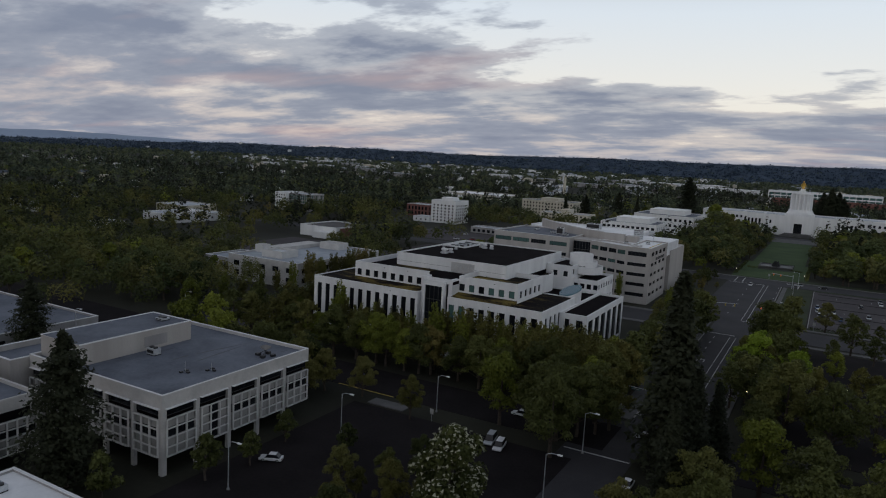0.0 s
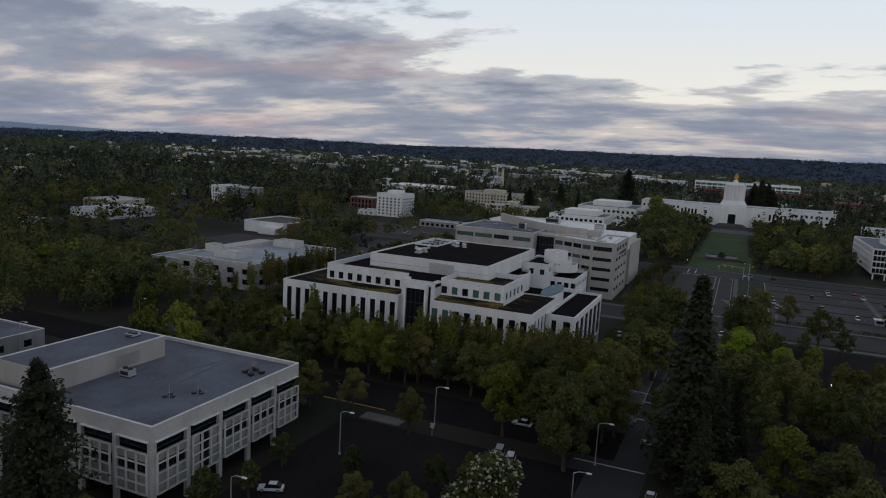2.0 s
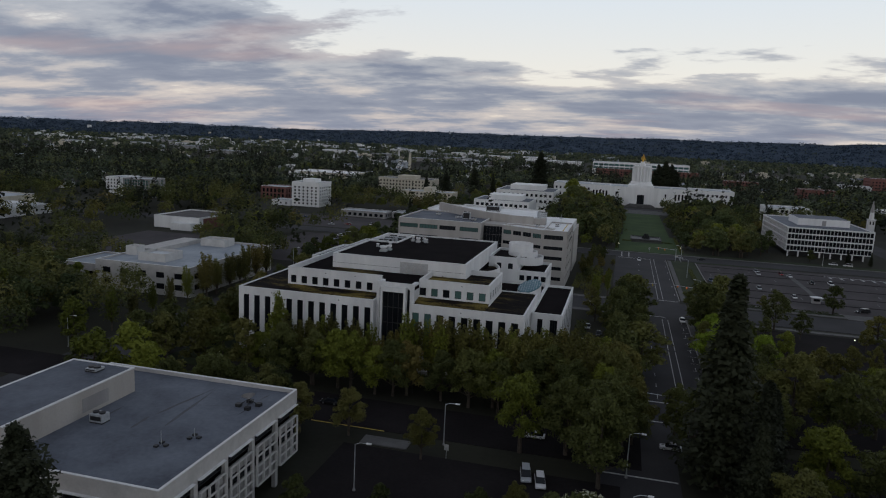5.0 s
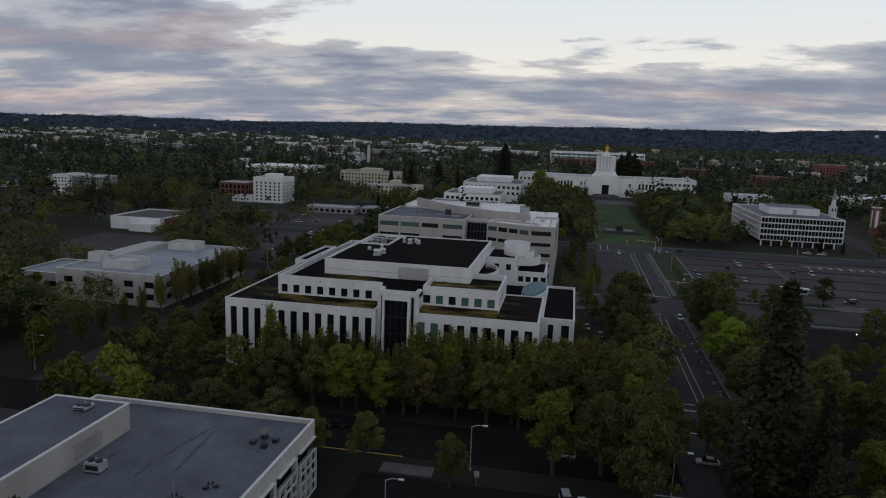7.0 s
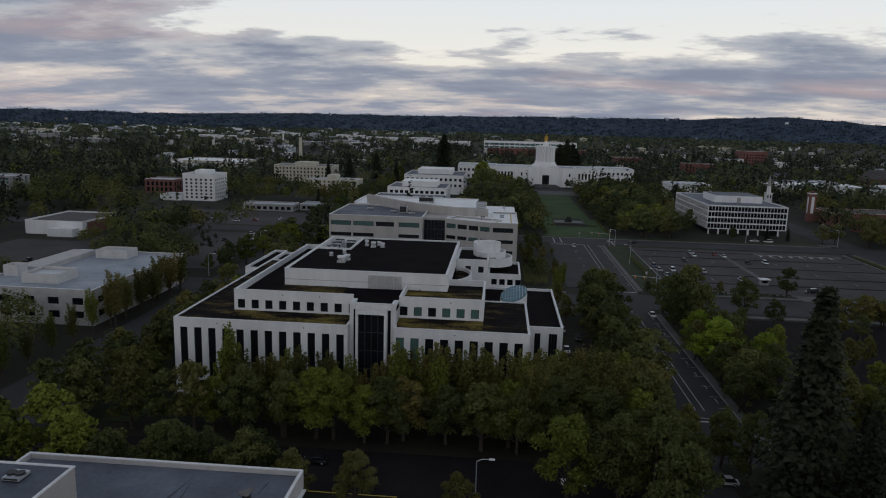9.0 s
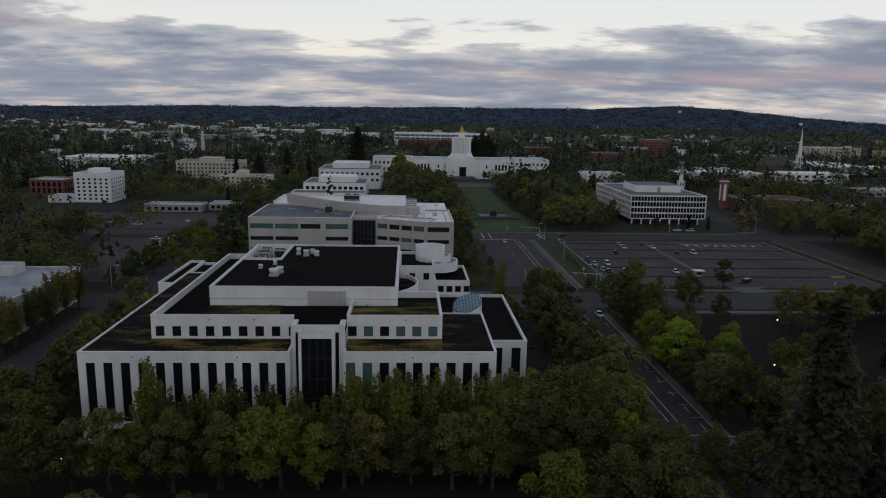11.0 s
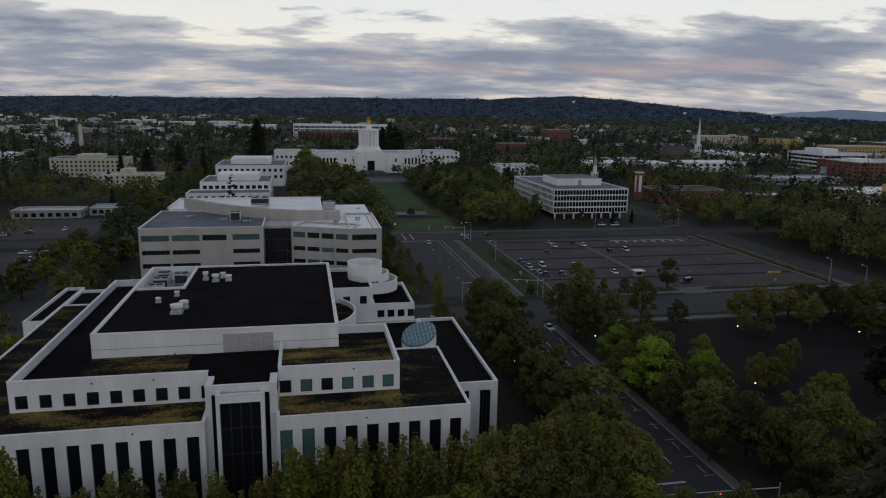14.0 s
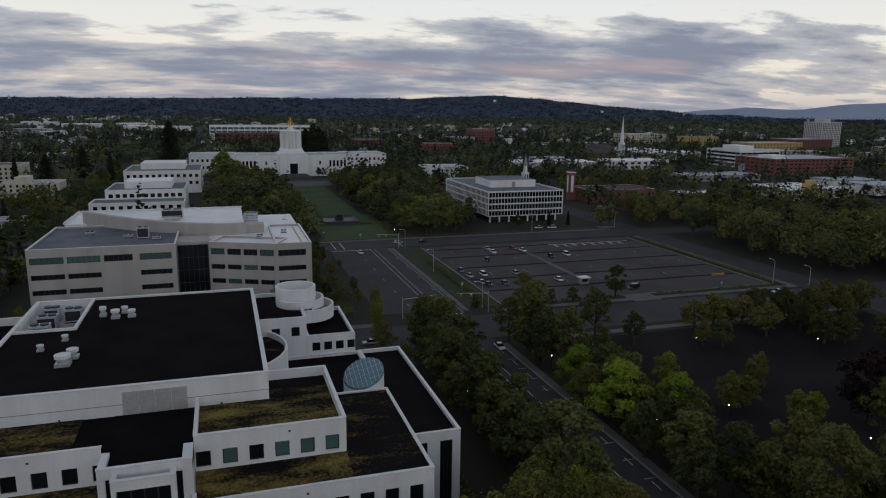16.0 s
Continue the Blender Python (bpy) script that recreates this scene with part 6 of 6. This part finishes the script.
def clear_of(x, y, margin=2.0):
    ok = np.ones(len(x), bool)
    for a, b, c, d in KEEP_OUT:
        ok &= ~((x > a - margin) & (x < b + margin) & (y > c - margin) & (y < d + margin))
    return ok


def woods(name, label, mat, r0, r1, spacing, leaves, size, tall, seed, thin=0.0, bearings=(-70, 58), stand=1.7, spiry=False):
    """Uncounted trees as one mesh of leaf sprays, with their crowns ragged and gaps between."""
    rng = np.random.default_rng(seed)
    n = int((r1**2 - r0**2) * radians(bearings[1] - bearings[0]) / 2 / spacing**2)
    a = np.radians(rng.uniform(*bearings, n))
    r = np.sqrt(rng.uniform(r0**2, r1**2, n))
    x, y = r * np.sin(a), -130 + r * np.cos(a)
    ok = clear_of(x, y)
    patch = np.array([noise.noise(Vector((p * 0.0045, q * 0.0045, stand))) for p, q in zip(x, y)])
    ok &= patch + rng.uniform(-0.35, 0.35, n) > thin - 0.28
    x, y = x[ok], y[ok]
    n = len(x)
    h = rng.uniform(*tall, n)
    wide = h * rng.uniform(0.32, 0.46, n)
    d = rng.normal(size=(n, leaves, 3))
    d /= np.linalg.norm(d, axis=2, keepdims=True)
    d[..., 2] = np.where(d[..., 2] < -0.3, -d[..., 2], d[..., 2])
    q = 0.75 + 0.35 * rng.random((n, leaves, 1))
    bump = 1 + 0.28 * np.sin(d[..., :1] * 5 + x[:, None, None]) * np.cos(d[..., 1:2] * 5 + y[:, None, None])
    if spiry:
        up_ = rng.random((n, leaves)) ** 1.3
        d[..., :2] *= (1.25 * (1 - up_))[..., None]
        d[..., 2] = 2 * up_ - 0.9
        wide *= 0.55
    c = d * q * bump * np.stack([wide, wide, h * 0.42], 1)[:, None, :]
    c += np.stack([x, y, h * 0.56], 1)[:, None, :]
    nn = d + rng.normal(size=d.shape) * 0.4 + (0, 0, 0.4)
    me = spray_mesh(name, c.reshape(-1, 3), nn.reshape(-1, 3), np.full(n * leaves, size), mat, seed, np.repeat(rng.random(n), leaves))
    return tagged(part(name, me, None), label, "trees", kind="stuff")


woods("woodland_gardens", "dense dark green garden and street trees", LEAF_A, 125, 340, 9.0, 300, 0.56, (8, 15), 207, thin=-0.3, bearings=(-78, -26))
woods("woodland_grove", "leafy grove beyond the parking lot", LEAF_O, 330, 520, 12.0, 240, 0.70, (8, 17), 208, thin=-0.2, bearings=(33, 60))
woods("woodland_near", "dense green broadleaved trees between houses", LEAF_A, 190, 620, 12.5, 200, 0.78, (8, 19), 201)
woods("woodland_olive", "scattered olive and yellow-green trees", LEAF_C, 200, 620, 25.0, 180, 0.80, (8, 14), 202)
woods("woodland_spring", "scattered bright spring-green trees", LEAF_B, 220, 1100, 40.0, 120, 1.0, (8, 15), 203)
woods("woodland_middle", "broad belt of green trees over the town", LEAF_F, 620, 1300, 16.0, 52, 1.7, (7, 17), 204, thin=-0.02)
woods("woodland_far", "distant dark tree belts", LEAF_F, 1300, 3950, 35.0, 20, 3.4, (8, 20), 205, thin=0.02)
woods("conifer_far", "dark pointed conifers among the far trees", LEAF_D, 260, 1500, 22.0, 40, 1.5, (17, 30), 206, thin=0.12, stand=9.3, spiry=True)


def hill_woods(name, label, mat, count, size, seed):
    """Tree clumps all over the far hills."""
    rng = np.random.default_rng(seed)
    hills = bpy.data.objects["backdrop_hills"].data
    k = len(hills.polygons)
    co = np.empty(len(hills.vertices) * 3)
    hills.vertices.foreach_get("co", co)
    co = co.reshape(-1, 3)
    idx = np.empty(k * 4, int)
    hills.polygons.foreach_get("vertices", idx)
    idx = idx.reshape(-1, 4)
    f = rng.integers(0, k, count)
    u, v = rng.random((count, 1)), rng.random((count, 1))
    p = co[idx[f]]
    at = (p[:, 0] * (1 - u) + p[:, 1] * u) * (1 - v) + (p[:, 3] * (1 - u) + p[:, 2] * u) * v
    at = np.repeat(at, 9, 0) + rng.normal(size=(count * 9, 3)) * (9, 9, 3.0) + (0, 0, 3)
    nn = rng.normal(size=(count * 9, 3)) + (0, -0.5, 0.8)
    me = spray_mesh(name, at, nn, np.full(len(at), size), mat, seed)
    return tagged(part(name, me, None), label, "trees", kind="stuff")


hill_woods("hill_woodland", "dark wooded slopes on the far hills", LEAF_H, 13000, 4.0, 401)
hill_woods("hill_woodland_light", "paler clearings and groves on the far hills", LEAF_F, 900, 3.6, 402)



def far_houses(name, label, wall, count, seed):
    """Small far houses scattered among the woods, with pitched roofs."""
    rng = random.Random(seed)
    bm = bmesh.new()
    hills = bpy.data.objects["backdrop_hills"].data
    for i in range(count):
        if i % 3:
            a, r = radians(rng.uniform(-58, 54)), rng.uniform(800, 2700)
            x, y, z = r * math.sin(a), -130 + r * math.cos(a), 0
        else:
            x, y, z = hills.polygons[rng.randrange(len(hills.polygons))].center
        if (x > -100 and x < 215 and y < 700) or (i % 3 == 0 and i % 9):
            continue
        w, d, h = rng.uniform(4, 9), rng.uniform(4, 7), rng.uniform(7, 12) + (3 if i % 3 == 0 else 0)
        box(bm, x - w, x + w, y - d, y + d, z - 1, z + h)
    return tagged(part(name, bm, wall), label, "houses", kind="stuff")


far_houses("far_houses_white", "scattered far white houses among woods", MARBLE, 130, 501)
far_houses("far_houses_grey", "scattered far grey houses among woods", PALEROOF, 150, 502)
far_houses("far_houses_brick", "scattered far tan houses among woods", TAN, 60, 503)

def far_works(name, label, mat, count, seed, bearings, reach):
    """Long low works and stores lying flat across the far plain."""
    rng = random.Random(seed)
    bm = bmesh.new()
    for i in range(count):
        a, r = radians(rng.uniform(*bearings)), rng.uniform(*reach)
        x, y = r * math.sin(a), -130 + r * math.cos(a)
        w, d, h = rng.uniform(7, 24), rng.uniform(6, 14), rng.uniform(10, 15)
        box(bm, x - w, x + w, y - d, y + d, -1, h)
        box(bm, x - w * 0.5, x + w * 0.3, y - d * 0.5, y + d * 0.5, h, h + 2)
    return tagged(part(name, bm, mat), label, "buildings", kind="stuff")


far_works("far_works_white", "long white works far over the plain", MARBLE, 60, 511, (-46, -6), (2500, 3800))
far_works("far_works_pale", "pale flat stores far over the plain", PALEROOF, 55, 512, (-50, 0), (2400, 3800))
far_works("far_works_tan", "tan and grey blocks far over the town", TAN, 22, 513, (-45, 30), (1600, 3000))

# ---- far houses and sheds ----
def house(label, wall, roof, w, d, h):
    e = thing("house", label, "house", "far houses")
    boxes("wall", wall, e, (-w / 2, w / 2, -d / 2, d / 2, 0, h))
    bm = bmesh.new()
    v = [bm.verts.new(p) for p in ((-w / 2 - 0.5, -d / 2 - 0.5, h), (w / 2 + 0.5, -d / 2 - 0.5, h), (w / 2 + 0.5, d / 2 + 0.5, h), (-w / 2 - 0.5, d / 2 + 0.5, h), (-w / 2 - 0.5, 0, h + d * 0.36), (w / 2 + 0.5, 0, h + d * 0.36))]
    for f in ((0, 1, 5, 4), (2, 3, 4, 5), (1, 2, 5), (3, 0, 4), (0, 3, 2, 1)):
        bm.faces.new([v[i] for i in f])
    part("roof", bm, roof, e)
    boxes("chimney", BRICK, e, (w * 0.2, w * 0.2 + 0.8, -0.4, 0.4, h + d * 0.2, h + d * 0.36 + 1.2))
    for i in (-1, 1):
        boxes("window", GLASS, e, (i * w * 0.25 - 0.8, i * w * 0.25 + 0.8, -d / 2 - 0.04, -d / 2 - 0.005, 1.2, 2.8))
    return e


rng = random.Random(17)
protos = [house("white wooden house with a grey shingle roof", WHITE, SHINGLE, 12, 9, 5.5), house("grey house with a dark roof", GREYC, SHINGLE, 11, 10, 6), house("tan house with a pale roof", TAN, GREYROOF, 13, 9, 5), house("white low house with a pale roof", WHITE, PALEROOF, 16, 10, 4.5)]
first = dict.fromkeys(range(4), True)
placed = 0
while placed < 125:
    a, r = radians(rng.uniform(-66, 34)), rng.uniform(330, 1900) ** 1.0
    x, y = r * math.sin(a), -130 + r * math.cos(a)
    if not clear_of(np.array([x]), np.array([y]), 9)[0]:
        continue
    i = placed % 4
    mm = pose(x, y, 1.0 + (3 if r > 900 else 0), 0, 0, rng.choice((0, 90)) + rng.uniform(-6, 6))
    if first[i]:
        protos[i].matrix_basis, first[i] = mm, False
    else:
        copy_thing(protos[i], mm)
    placed += 1


def shed(label, mat, roof, w, d, h):
    e = thing("warehouse", label, "warehouse", "far warehouses")
    boxes("wall", mat, e, (-w / 2, w / 2, -d / 2, d / 2, 0, h))
    boxes("roof", roof, e, (-w / 2 - 0.4, w / 2 + 0.4, -d / 2 - 0.4, d / 2 + 0.4, h, h + 0.8))
    boxes("door", GREYC, e, *[(x - 3, x + 3, -d / 2 - 0.06, -d / 2 - 0.01, 0, 5) for x in np.linspace(-w / 2 + 8, w / 2 - 8, 5)])
    return e


sheds = [shed("long white warehouse with a pale roof", WHITE, WHITEROOF, 90, 40, 9), shed("grey flat-roofed works building", GREYC, PALEROOF, 60, 30, 8), shed("pale low commercial building", MARBLE, PALEROOF, 45, 28, 7)]
first = dict.fromkeys(range(3), True)
for k in range(8, 64):
    a, r = radians(rng.uniform(-46, -2) if k < 34 else rng.uniform(24, 50)), rng.uniform(1500, 2700) if k < 34 else rng.uniform(620, 1300)
    x, y = r * math.sin(a), -130 + r * math.cos(a)
    if not clear_of(np.array([x]), np.array([y]), 30)[0]:
        continue
    i = k % 3
    mm = pose(x, y, 2 if r < 1500 else 6, 0, 0, rng.uniform(-8, 8))
    if first[i]:
        sheds[i].matrix_basis, first[i] = mm, False
    else:
        copy_thing(sheds[i], mm)


# ---- cars ----
def car(colour, label, long=4.5, wide=1.8, high=1.45, van=False):
    e = thing("car", label, "car", "parked cars")
    prof = [(-0.5, 0.28), (-0.5, 0.62), (-0.46, 0.72), (-0.22, 0.80), (0.5, 0.80 if not van else 0.95), (0.5, 0.28)]
    cab = [(-0.25, 0.80), (-0.10, 1.0 * high), (0.26, 1.0 * high), (0.42, 0.82)] if not van else [(-0.28, 0.8), (-0.14, high), (0.46, high), (0.495, 0.9)]

    def side(points, half, inset=0.0):
        bm = bmesh.new()
        a = [bm.verts.new((x * long, -half + (inset if z > 1.1 else 0), z)) for x, z in points]
        b = [bm.verts.new((x * long, half - (inset if z > 1.1 else 0), z)) for x, z in points]
        k = len(a)
        for i in range(k):
            bm.faces.new((a[i], a[(i + 1) % k], b[(i + 1) % k], b[i]))
        bm.faces.new(a[::-1])
        bm.faces.new(b)
        bmesh.ops.bevel(bm, geom=bm.edges[:], offset=0.05, segments=1, affect="EDGES")
        return bm

    body = part("body", side(prof, wide / 2), CARPAINT[colour], e)
    part("cabin", side(cab, wide / 2 - 0.06, 0.14), GLASS, e, "dark glazed cabin")
    boxes("roof", CARPAINT[colour], e, (cab[1][0] * long + 0.12, cab[2][0] * long - 0.1, -wide / 2 + 0.25, wide / 2 - 0.25, high, high + 0.04))
    for sx in (-0.31, 0.31):
        for sy in (-1, 1):
            bm = bmesh.new()
            tube(bm, (sx * long, sy * (wide / 2 - 0.2), 0.32), (sx * long, sy * (wide / 2 + 0.01), 0.32), 0.32, 0.32, 14)
            wheel = part("wheel", bm, TYRE, e)
            bm = bmesh.new()
            tube(bm, (sx * long, sy * (wide / 2 + 0.012), 0.32), (sx * long, sy * (wide / 2 + 0.03), 0.32), 0.18, 0.18, 10)
            part("rim", bm, METAL, wheel)
    for sy in (-0.62, 0.62):
        boxes("headlight", CAP, e, (-0.503 * long, -0.497 * long, sy - 0.18, sy + 0.18, 0.55, 0.7))
        boxes("tail_light", CARPAINT["red"], e, (0.497 * long, 0.503 * long, sy - 0.18, sy + 0.18, 0.6, 0.75))
    return e


fleet = {"white": car("white", "white saloon car parked on asphalt"), "silver": car("silver", "silver saloon car parked on asphalt"), "black": car("black", "black saloon car parked on asphalt"), "red": car("red", "dark red saloon car parked on asphalt"), "blue": car("blue", "dark blue saloon car parked on asphalt"), "truck": car("black", "black pickup truck at the lot entrance", 5.6, 2.0, 1.8, True), "suv": car("white", "white parked sport utility car", 4.7, 1.9, 1.7, True), "van": car("silver", "grey van parked under trees", 5.0, 1.95, 1.9, True)}
fresh = set(fleet)
for kind, x, y, turn in (("silver", 112.7, 185.8, 90), ("white", 112.6, 178, 90), ("red", 124.5, 183.6, 90), ("white", 127.6, 178.4, 90), ("black", 104, 163.2, 90), ("silver", 86.6, 137.3, 90), ("suv", 92.7, 138.1, 90), ("silver", 106.2, 137.1, 90), ("black", 88.8, 122.8, 90), ("blue", 95.5, 122.7, 90), ("black", 134.5, 163.2, 90), ("suv", 143.2, 164.9, 90), ("blue", 86.2, 147, 90), ("white", 118, 122.6, 90), ("truck", 139.4, 104.3, 20), ("black", 88, 211, 0), ("silver", 76, 211.4, 0),
                         ("silver", 87.5, 126, 90), ("white", 187.5, 84.6, 0), ("blue", 184.8, 78, 0), ("white", 162, 234.1, 0), ("suv", 169.4, 233, 0), ("silver", 50.9 + 1, 23.2, 90), ("white", 66.7, 57, 90), ("white", -2.3, -114.1, 25), ("van", 28.7, -80.5, 100), ("suv", 31.6, -82.2, 100), ("silver", 56, -58, 0), ("white", 59, -84, 90), ("black", 45, 30, 90), ("black", -20, -60, 0), ("silver", 33, 70, 0),
                         ("white", 28, -62, 0), ("white", 53.6, 192, 90), ("white", -112, 190, 0), ("silver", -118, 190, 0), ("white", -124, 190, 0), ("black", -130, 168, 90), ("red", -122, 150, 90), ("silver", -134, 130, 90), ("white", -160, 270, 90), ("silver", -172, 262, 90), ("blue", -182, 262, 90), ("black", -190, 100, 90), ("silver", -200, 90, 90), ("white", -176, 62, 90), ("white", -117, 176, 90), ("silver", -121, 176, 90), ("blue", -196, 240, 90), ("white", -150, 236, 0), ("silver", -186, 60, 90), ("white", -212, 76, 90), ("black", -216, 50, 90), ("red", -140, 242, 0), ("white", -126, 250, 90), ("silver", -168, 244, 90), ("white", 120, -40, 30), ("black", 38, 26, 90), ("white", 33.6, 14, 90), ("silver", 34, 34, 90)):
    mm = pose(x, y, 0.14, 0, 0, turn)
    if kind in fresh:
        fresh.discard(kind)
        fleet[kind].matrix_basis = mm
    else:
        copy_thing(fleet[kind], mm)


# ---- lamps, signals, poles ----
def street_lamp(h=9.2, arm=2.2):
    e = thing("street_lamp", "tall grey street lamp with a curved arm", "street lamp", "street lamps")
    bm = bmesh.new()
    tube(bm, (0, 0, 0), (0, 0, h - 0.5), 0.13, 0.08, 8)
    part("pole", bm, METAL, e)
    bm = bmesh.new()
    tube(bm, (0, 0, h - 0.5), (arm * 0.4, 0, h - 0.08), 0.07, 0.06, 6)
    tube(bm, (arm * 0.4, 0, h - 0.08), (arm, 0, h), 0.06, 0.05, 6)
    part("arm", bm, METAL, e)
    boxes("head", CAP, e, (arm - 0.1, arm + 0.8, -0.18, 0.18, h - 0.12, h + 0.08))
    disc(e, "base", 0, 0, 0.28, 0, 0.3, GREYC, 10)
    return e


one = street_lamp()
spots = [(0.3, -95.6, 0), (10.6, -72.2, 0), (-0.2, -127.1, 0), (-104.5, -47.7, 0), (-107, -86, 0), (47.5, -98, 0), (196.9, 97.3, 90), (201, 84, 90), (76, 95.5, 180), (75.5, 150, 180), (76, 198, 180), (47.5, 60, 0), (47, -74, 0), (-104, 88, 0), (-76, 200, 180), (-104, 150, 0), (155, 228, 90), (205, 226, 90), (-104, 240, 0), (-60, 226, 90)]
for i, (x, y, a) in enumerate(spots):
    mm = pose(x, y, 0.1, 0, 0, a)
    if i:
        copy_thing(one, mm)
    else:
        one.matrix_basis = mm
post = thing("post_lamp", "short dark post with a lit round globe", "street lamp", "globe lamps")
bm = bmesh.new()
tube(bm, (0, 0, 0), (0, 0, 3.7), 0.09, 0.06, 8)
part("post", bm, DARKMETAL, post)
bm = bmesh.new()
bmesh.ops.create_icosphere(bm, subdivisions=2, radius=0.17, matrix=Matrix.Translation((0, 0, 3.88)))
part("globe", bm, GLOW, post, "lit pale globe", smooth=True)
for i, (x, y) in enumerate([(45.1, 41.7), (45.0, 22.6), (44.8, 1.7), (45.2, 58), (73, -19.6), (73, 0.4), (96, 0.4), (76.9, -1.5), (45, -18), (45, -36), (-58, -46), (-40, -47), (-22, -46), (-4, -47), (14, -47), (32, -50), (73, 38), (118, 40), (150, 30), (-64, -20), (-64, 0), (-64, 20), (42, 228), (78, 228), (112, -20), (91, -20)]):
    mm = pose(x, y, 0.12)
    if i:
        copy_thing(post, mm)
    else:
        post.matrix_basis = mm


def signal_gantry(reach, heads, h=6.6):
    e = thing("traffic_signal", "grey signal pole with a long arm and red lights", "traffic light", "traffic signals")
    bm = bmesh.new()
    tube(bm, (0, 0, 0), (0, 0, h + 0.6), 0.16, 0.11, 10)
    part("pole", bm, METAL, e)
    bm = bmesh.new()
    tube(bm, (0, 0, h - 0.2), (-reach, 0, h + 0.5), 0.10, 0.06, 8)
    part("arm", bm, METAL, e)
    for q in heads:
        z = h - 0.2 + 0.7 * q / reach
        box_ = boxes("signal_head", YPAINT if reach < 12 else DARKMETAL, e, (-q - 0.2, -q + 0.2, -0.18, 0.18, z - 1.15, z - 0.1))
        for k in range(3):
            b = bmesh.new()
            tube(b, (-q, -0.19, z - 0.28 - 0.33 * k), (-q, -0.23, z - 0.28 - 0.33 * k), 0.13, 0.13, 10)
            part("lens", b, REDGLOW if k == 0 else DARKMETAL, box_)
    if reach > 12:
        sign = boxes("street_sign", TEAL, e, (-reach + 0.6, -reach + 2.8, -0.06, 0, h - 0.2, h + 0.35), label="green street name sign")
        boxes("lettering", PAINT, sign, (-reach + 0.9, -reach + 2.5, -0.075, -0.062, h, h + 0.15))
    return e


g1 = signal_gantry(20, (8.2, 10.6))
g1.matrix_basis = pose(68.6, -44.5, 0.1, 0, 0, 0)
g2 = signal_gantry(11, (6, 9.5))
g2.matrix_basis = pose(76.2, 90.4, 0.1, 0, 0, 0)
copy_thing(g2, pose(47.4, 90.4, 0.1, 0, 0, 180))
copy_thing(g2, pose(73.2, 199.4, 0.1, 0, 0, 0))


def sign_board(x, y, w, h, z, label, mat):
    e = thing("sign", label, "sign", at=(x, y, 0.1))
    bm = bmesh.new()
    tube(bm, (0, 0, 0), (0, 0, z + h), 0.05, 0.05, 6)
    part("post", bm, METAL, e)
    boxes("panel", mat, e, (-w / 2, w / 2, -0.1, -0.05, z, z + h))
    return e


for x, y in ((73.2, 26), (73.2, 52), (12.6, -78), (47.6, -45), (77, 119), (86, 94.6), (171, 95), (60, 226)):
    sign_board(x, y, 0.9, 1.2, 1.8, "small white street sign on a post", PAINT)
booth = thing("lot_booth", "small pale ticket booth with flat roof", "kiosk", at=(125, 116, 0.12))
boxes("wall", GREYC, booth, (-1.6, 1.6, -1.2, 1.2, 0, 2.4))
boxes("roof", CAP, booth, (-2.2, 2.2, -1.8, 1.8, 2.4, 2.65))
boxes("window", GLASS, booth, (-1.2, 1.2, -1.24, -1.21, 1.0, 2.0))
barrier = thing("road_barrier", "orange and white work barriers by the lot", "barrier", at=(184, 113, 0.12))
boxes("rail", YPAINT, barrier, (-3, 3, -0.1, 0.1, 0.7, 1.1), (-3, 3, -0.1, 0.1, 0.2, 0.5))
boxes("foot", DARKMETAL, barrier, *[(x - 0.1, x + 0.1, -0.4, 0.4, 0, 0.2) for x in (-2.6, 0, 2.6)])
# fountain and hedges on the mall
f = thing("mall_fountain", "square stone fountain basin with dark centre on the lawn", "fountain", at=(59.5, 288, 0.14))
boxes("rim", PAVE, f, (-10, 10, -9, -8, 0, 0.8), (-10, 10, 8, 9, 0, 0.8), (-10, -9, -8, 8, 0, 0.8), (9, 10, -8, 8, 0, 0.8))
boxes("water", WATER, f, (-9, 9, -8, 8, 0, 0.4))
for i in range(9):
    a = i * 0.7
    bm = bmesh.new()
    tube(bm, (2.2 * math.cos(a), 1.6 * math.sin(a), 0.4), (1.2 * math.cos(a + 0.6), math.sin(a + 0.6), 2.6 + (i % 3) * 0.6), 0.7, 0.3, 7)
    part("stone", bm, DARKMETAL, f)


def hedge(x0, x1, y0, y1, h, seed):
    rng = np.random.default_rng(seed)
    k = int(((x1 - x0) * (y1 - y0) + (x1 - x0 + y1 - y0) * h) * 3.2) + 30
    c = np.stack([rng.uniform(x0, x1, k), rng.uniform(y0, y1, k), h * rng.random(k) ** 0.5], 1)
    nn = np.stack([rng.normal(size=k), rng.normal(size=k) - 0.4, rng.random(k) + 0.5], 1)
    return tagged(part("hedge", spray_mesh("hedge", c, nn, np.full(k, 0.35), LEAF_A, seed), None), "clipped dark green hedge", "hedge")


for i, r in enumerate(((77.5, 79.5, 97, 170, 1.4), (84, 128, 93.6, 95.2, 1.2), (143, 196, 93.6, 95.2, 1.0), (196, 199, 98, 190, 1.4), (44, 50, 270, 272, 1.0), (69, 76, 270, 272, 1.0), (40, 42, 232, 300, 1.2), (78, 80, 232, 300, 1.2), (24, 34, 96, 110, 2.2), (24, 36, 112, 128, 2.4), (28, 36, 132, 150, 2.0), (30, 34, -30, 40, 1.6), (-60, 20, -36.5, -34.5, 1.2))):
    hedge(*r, 300 + i)
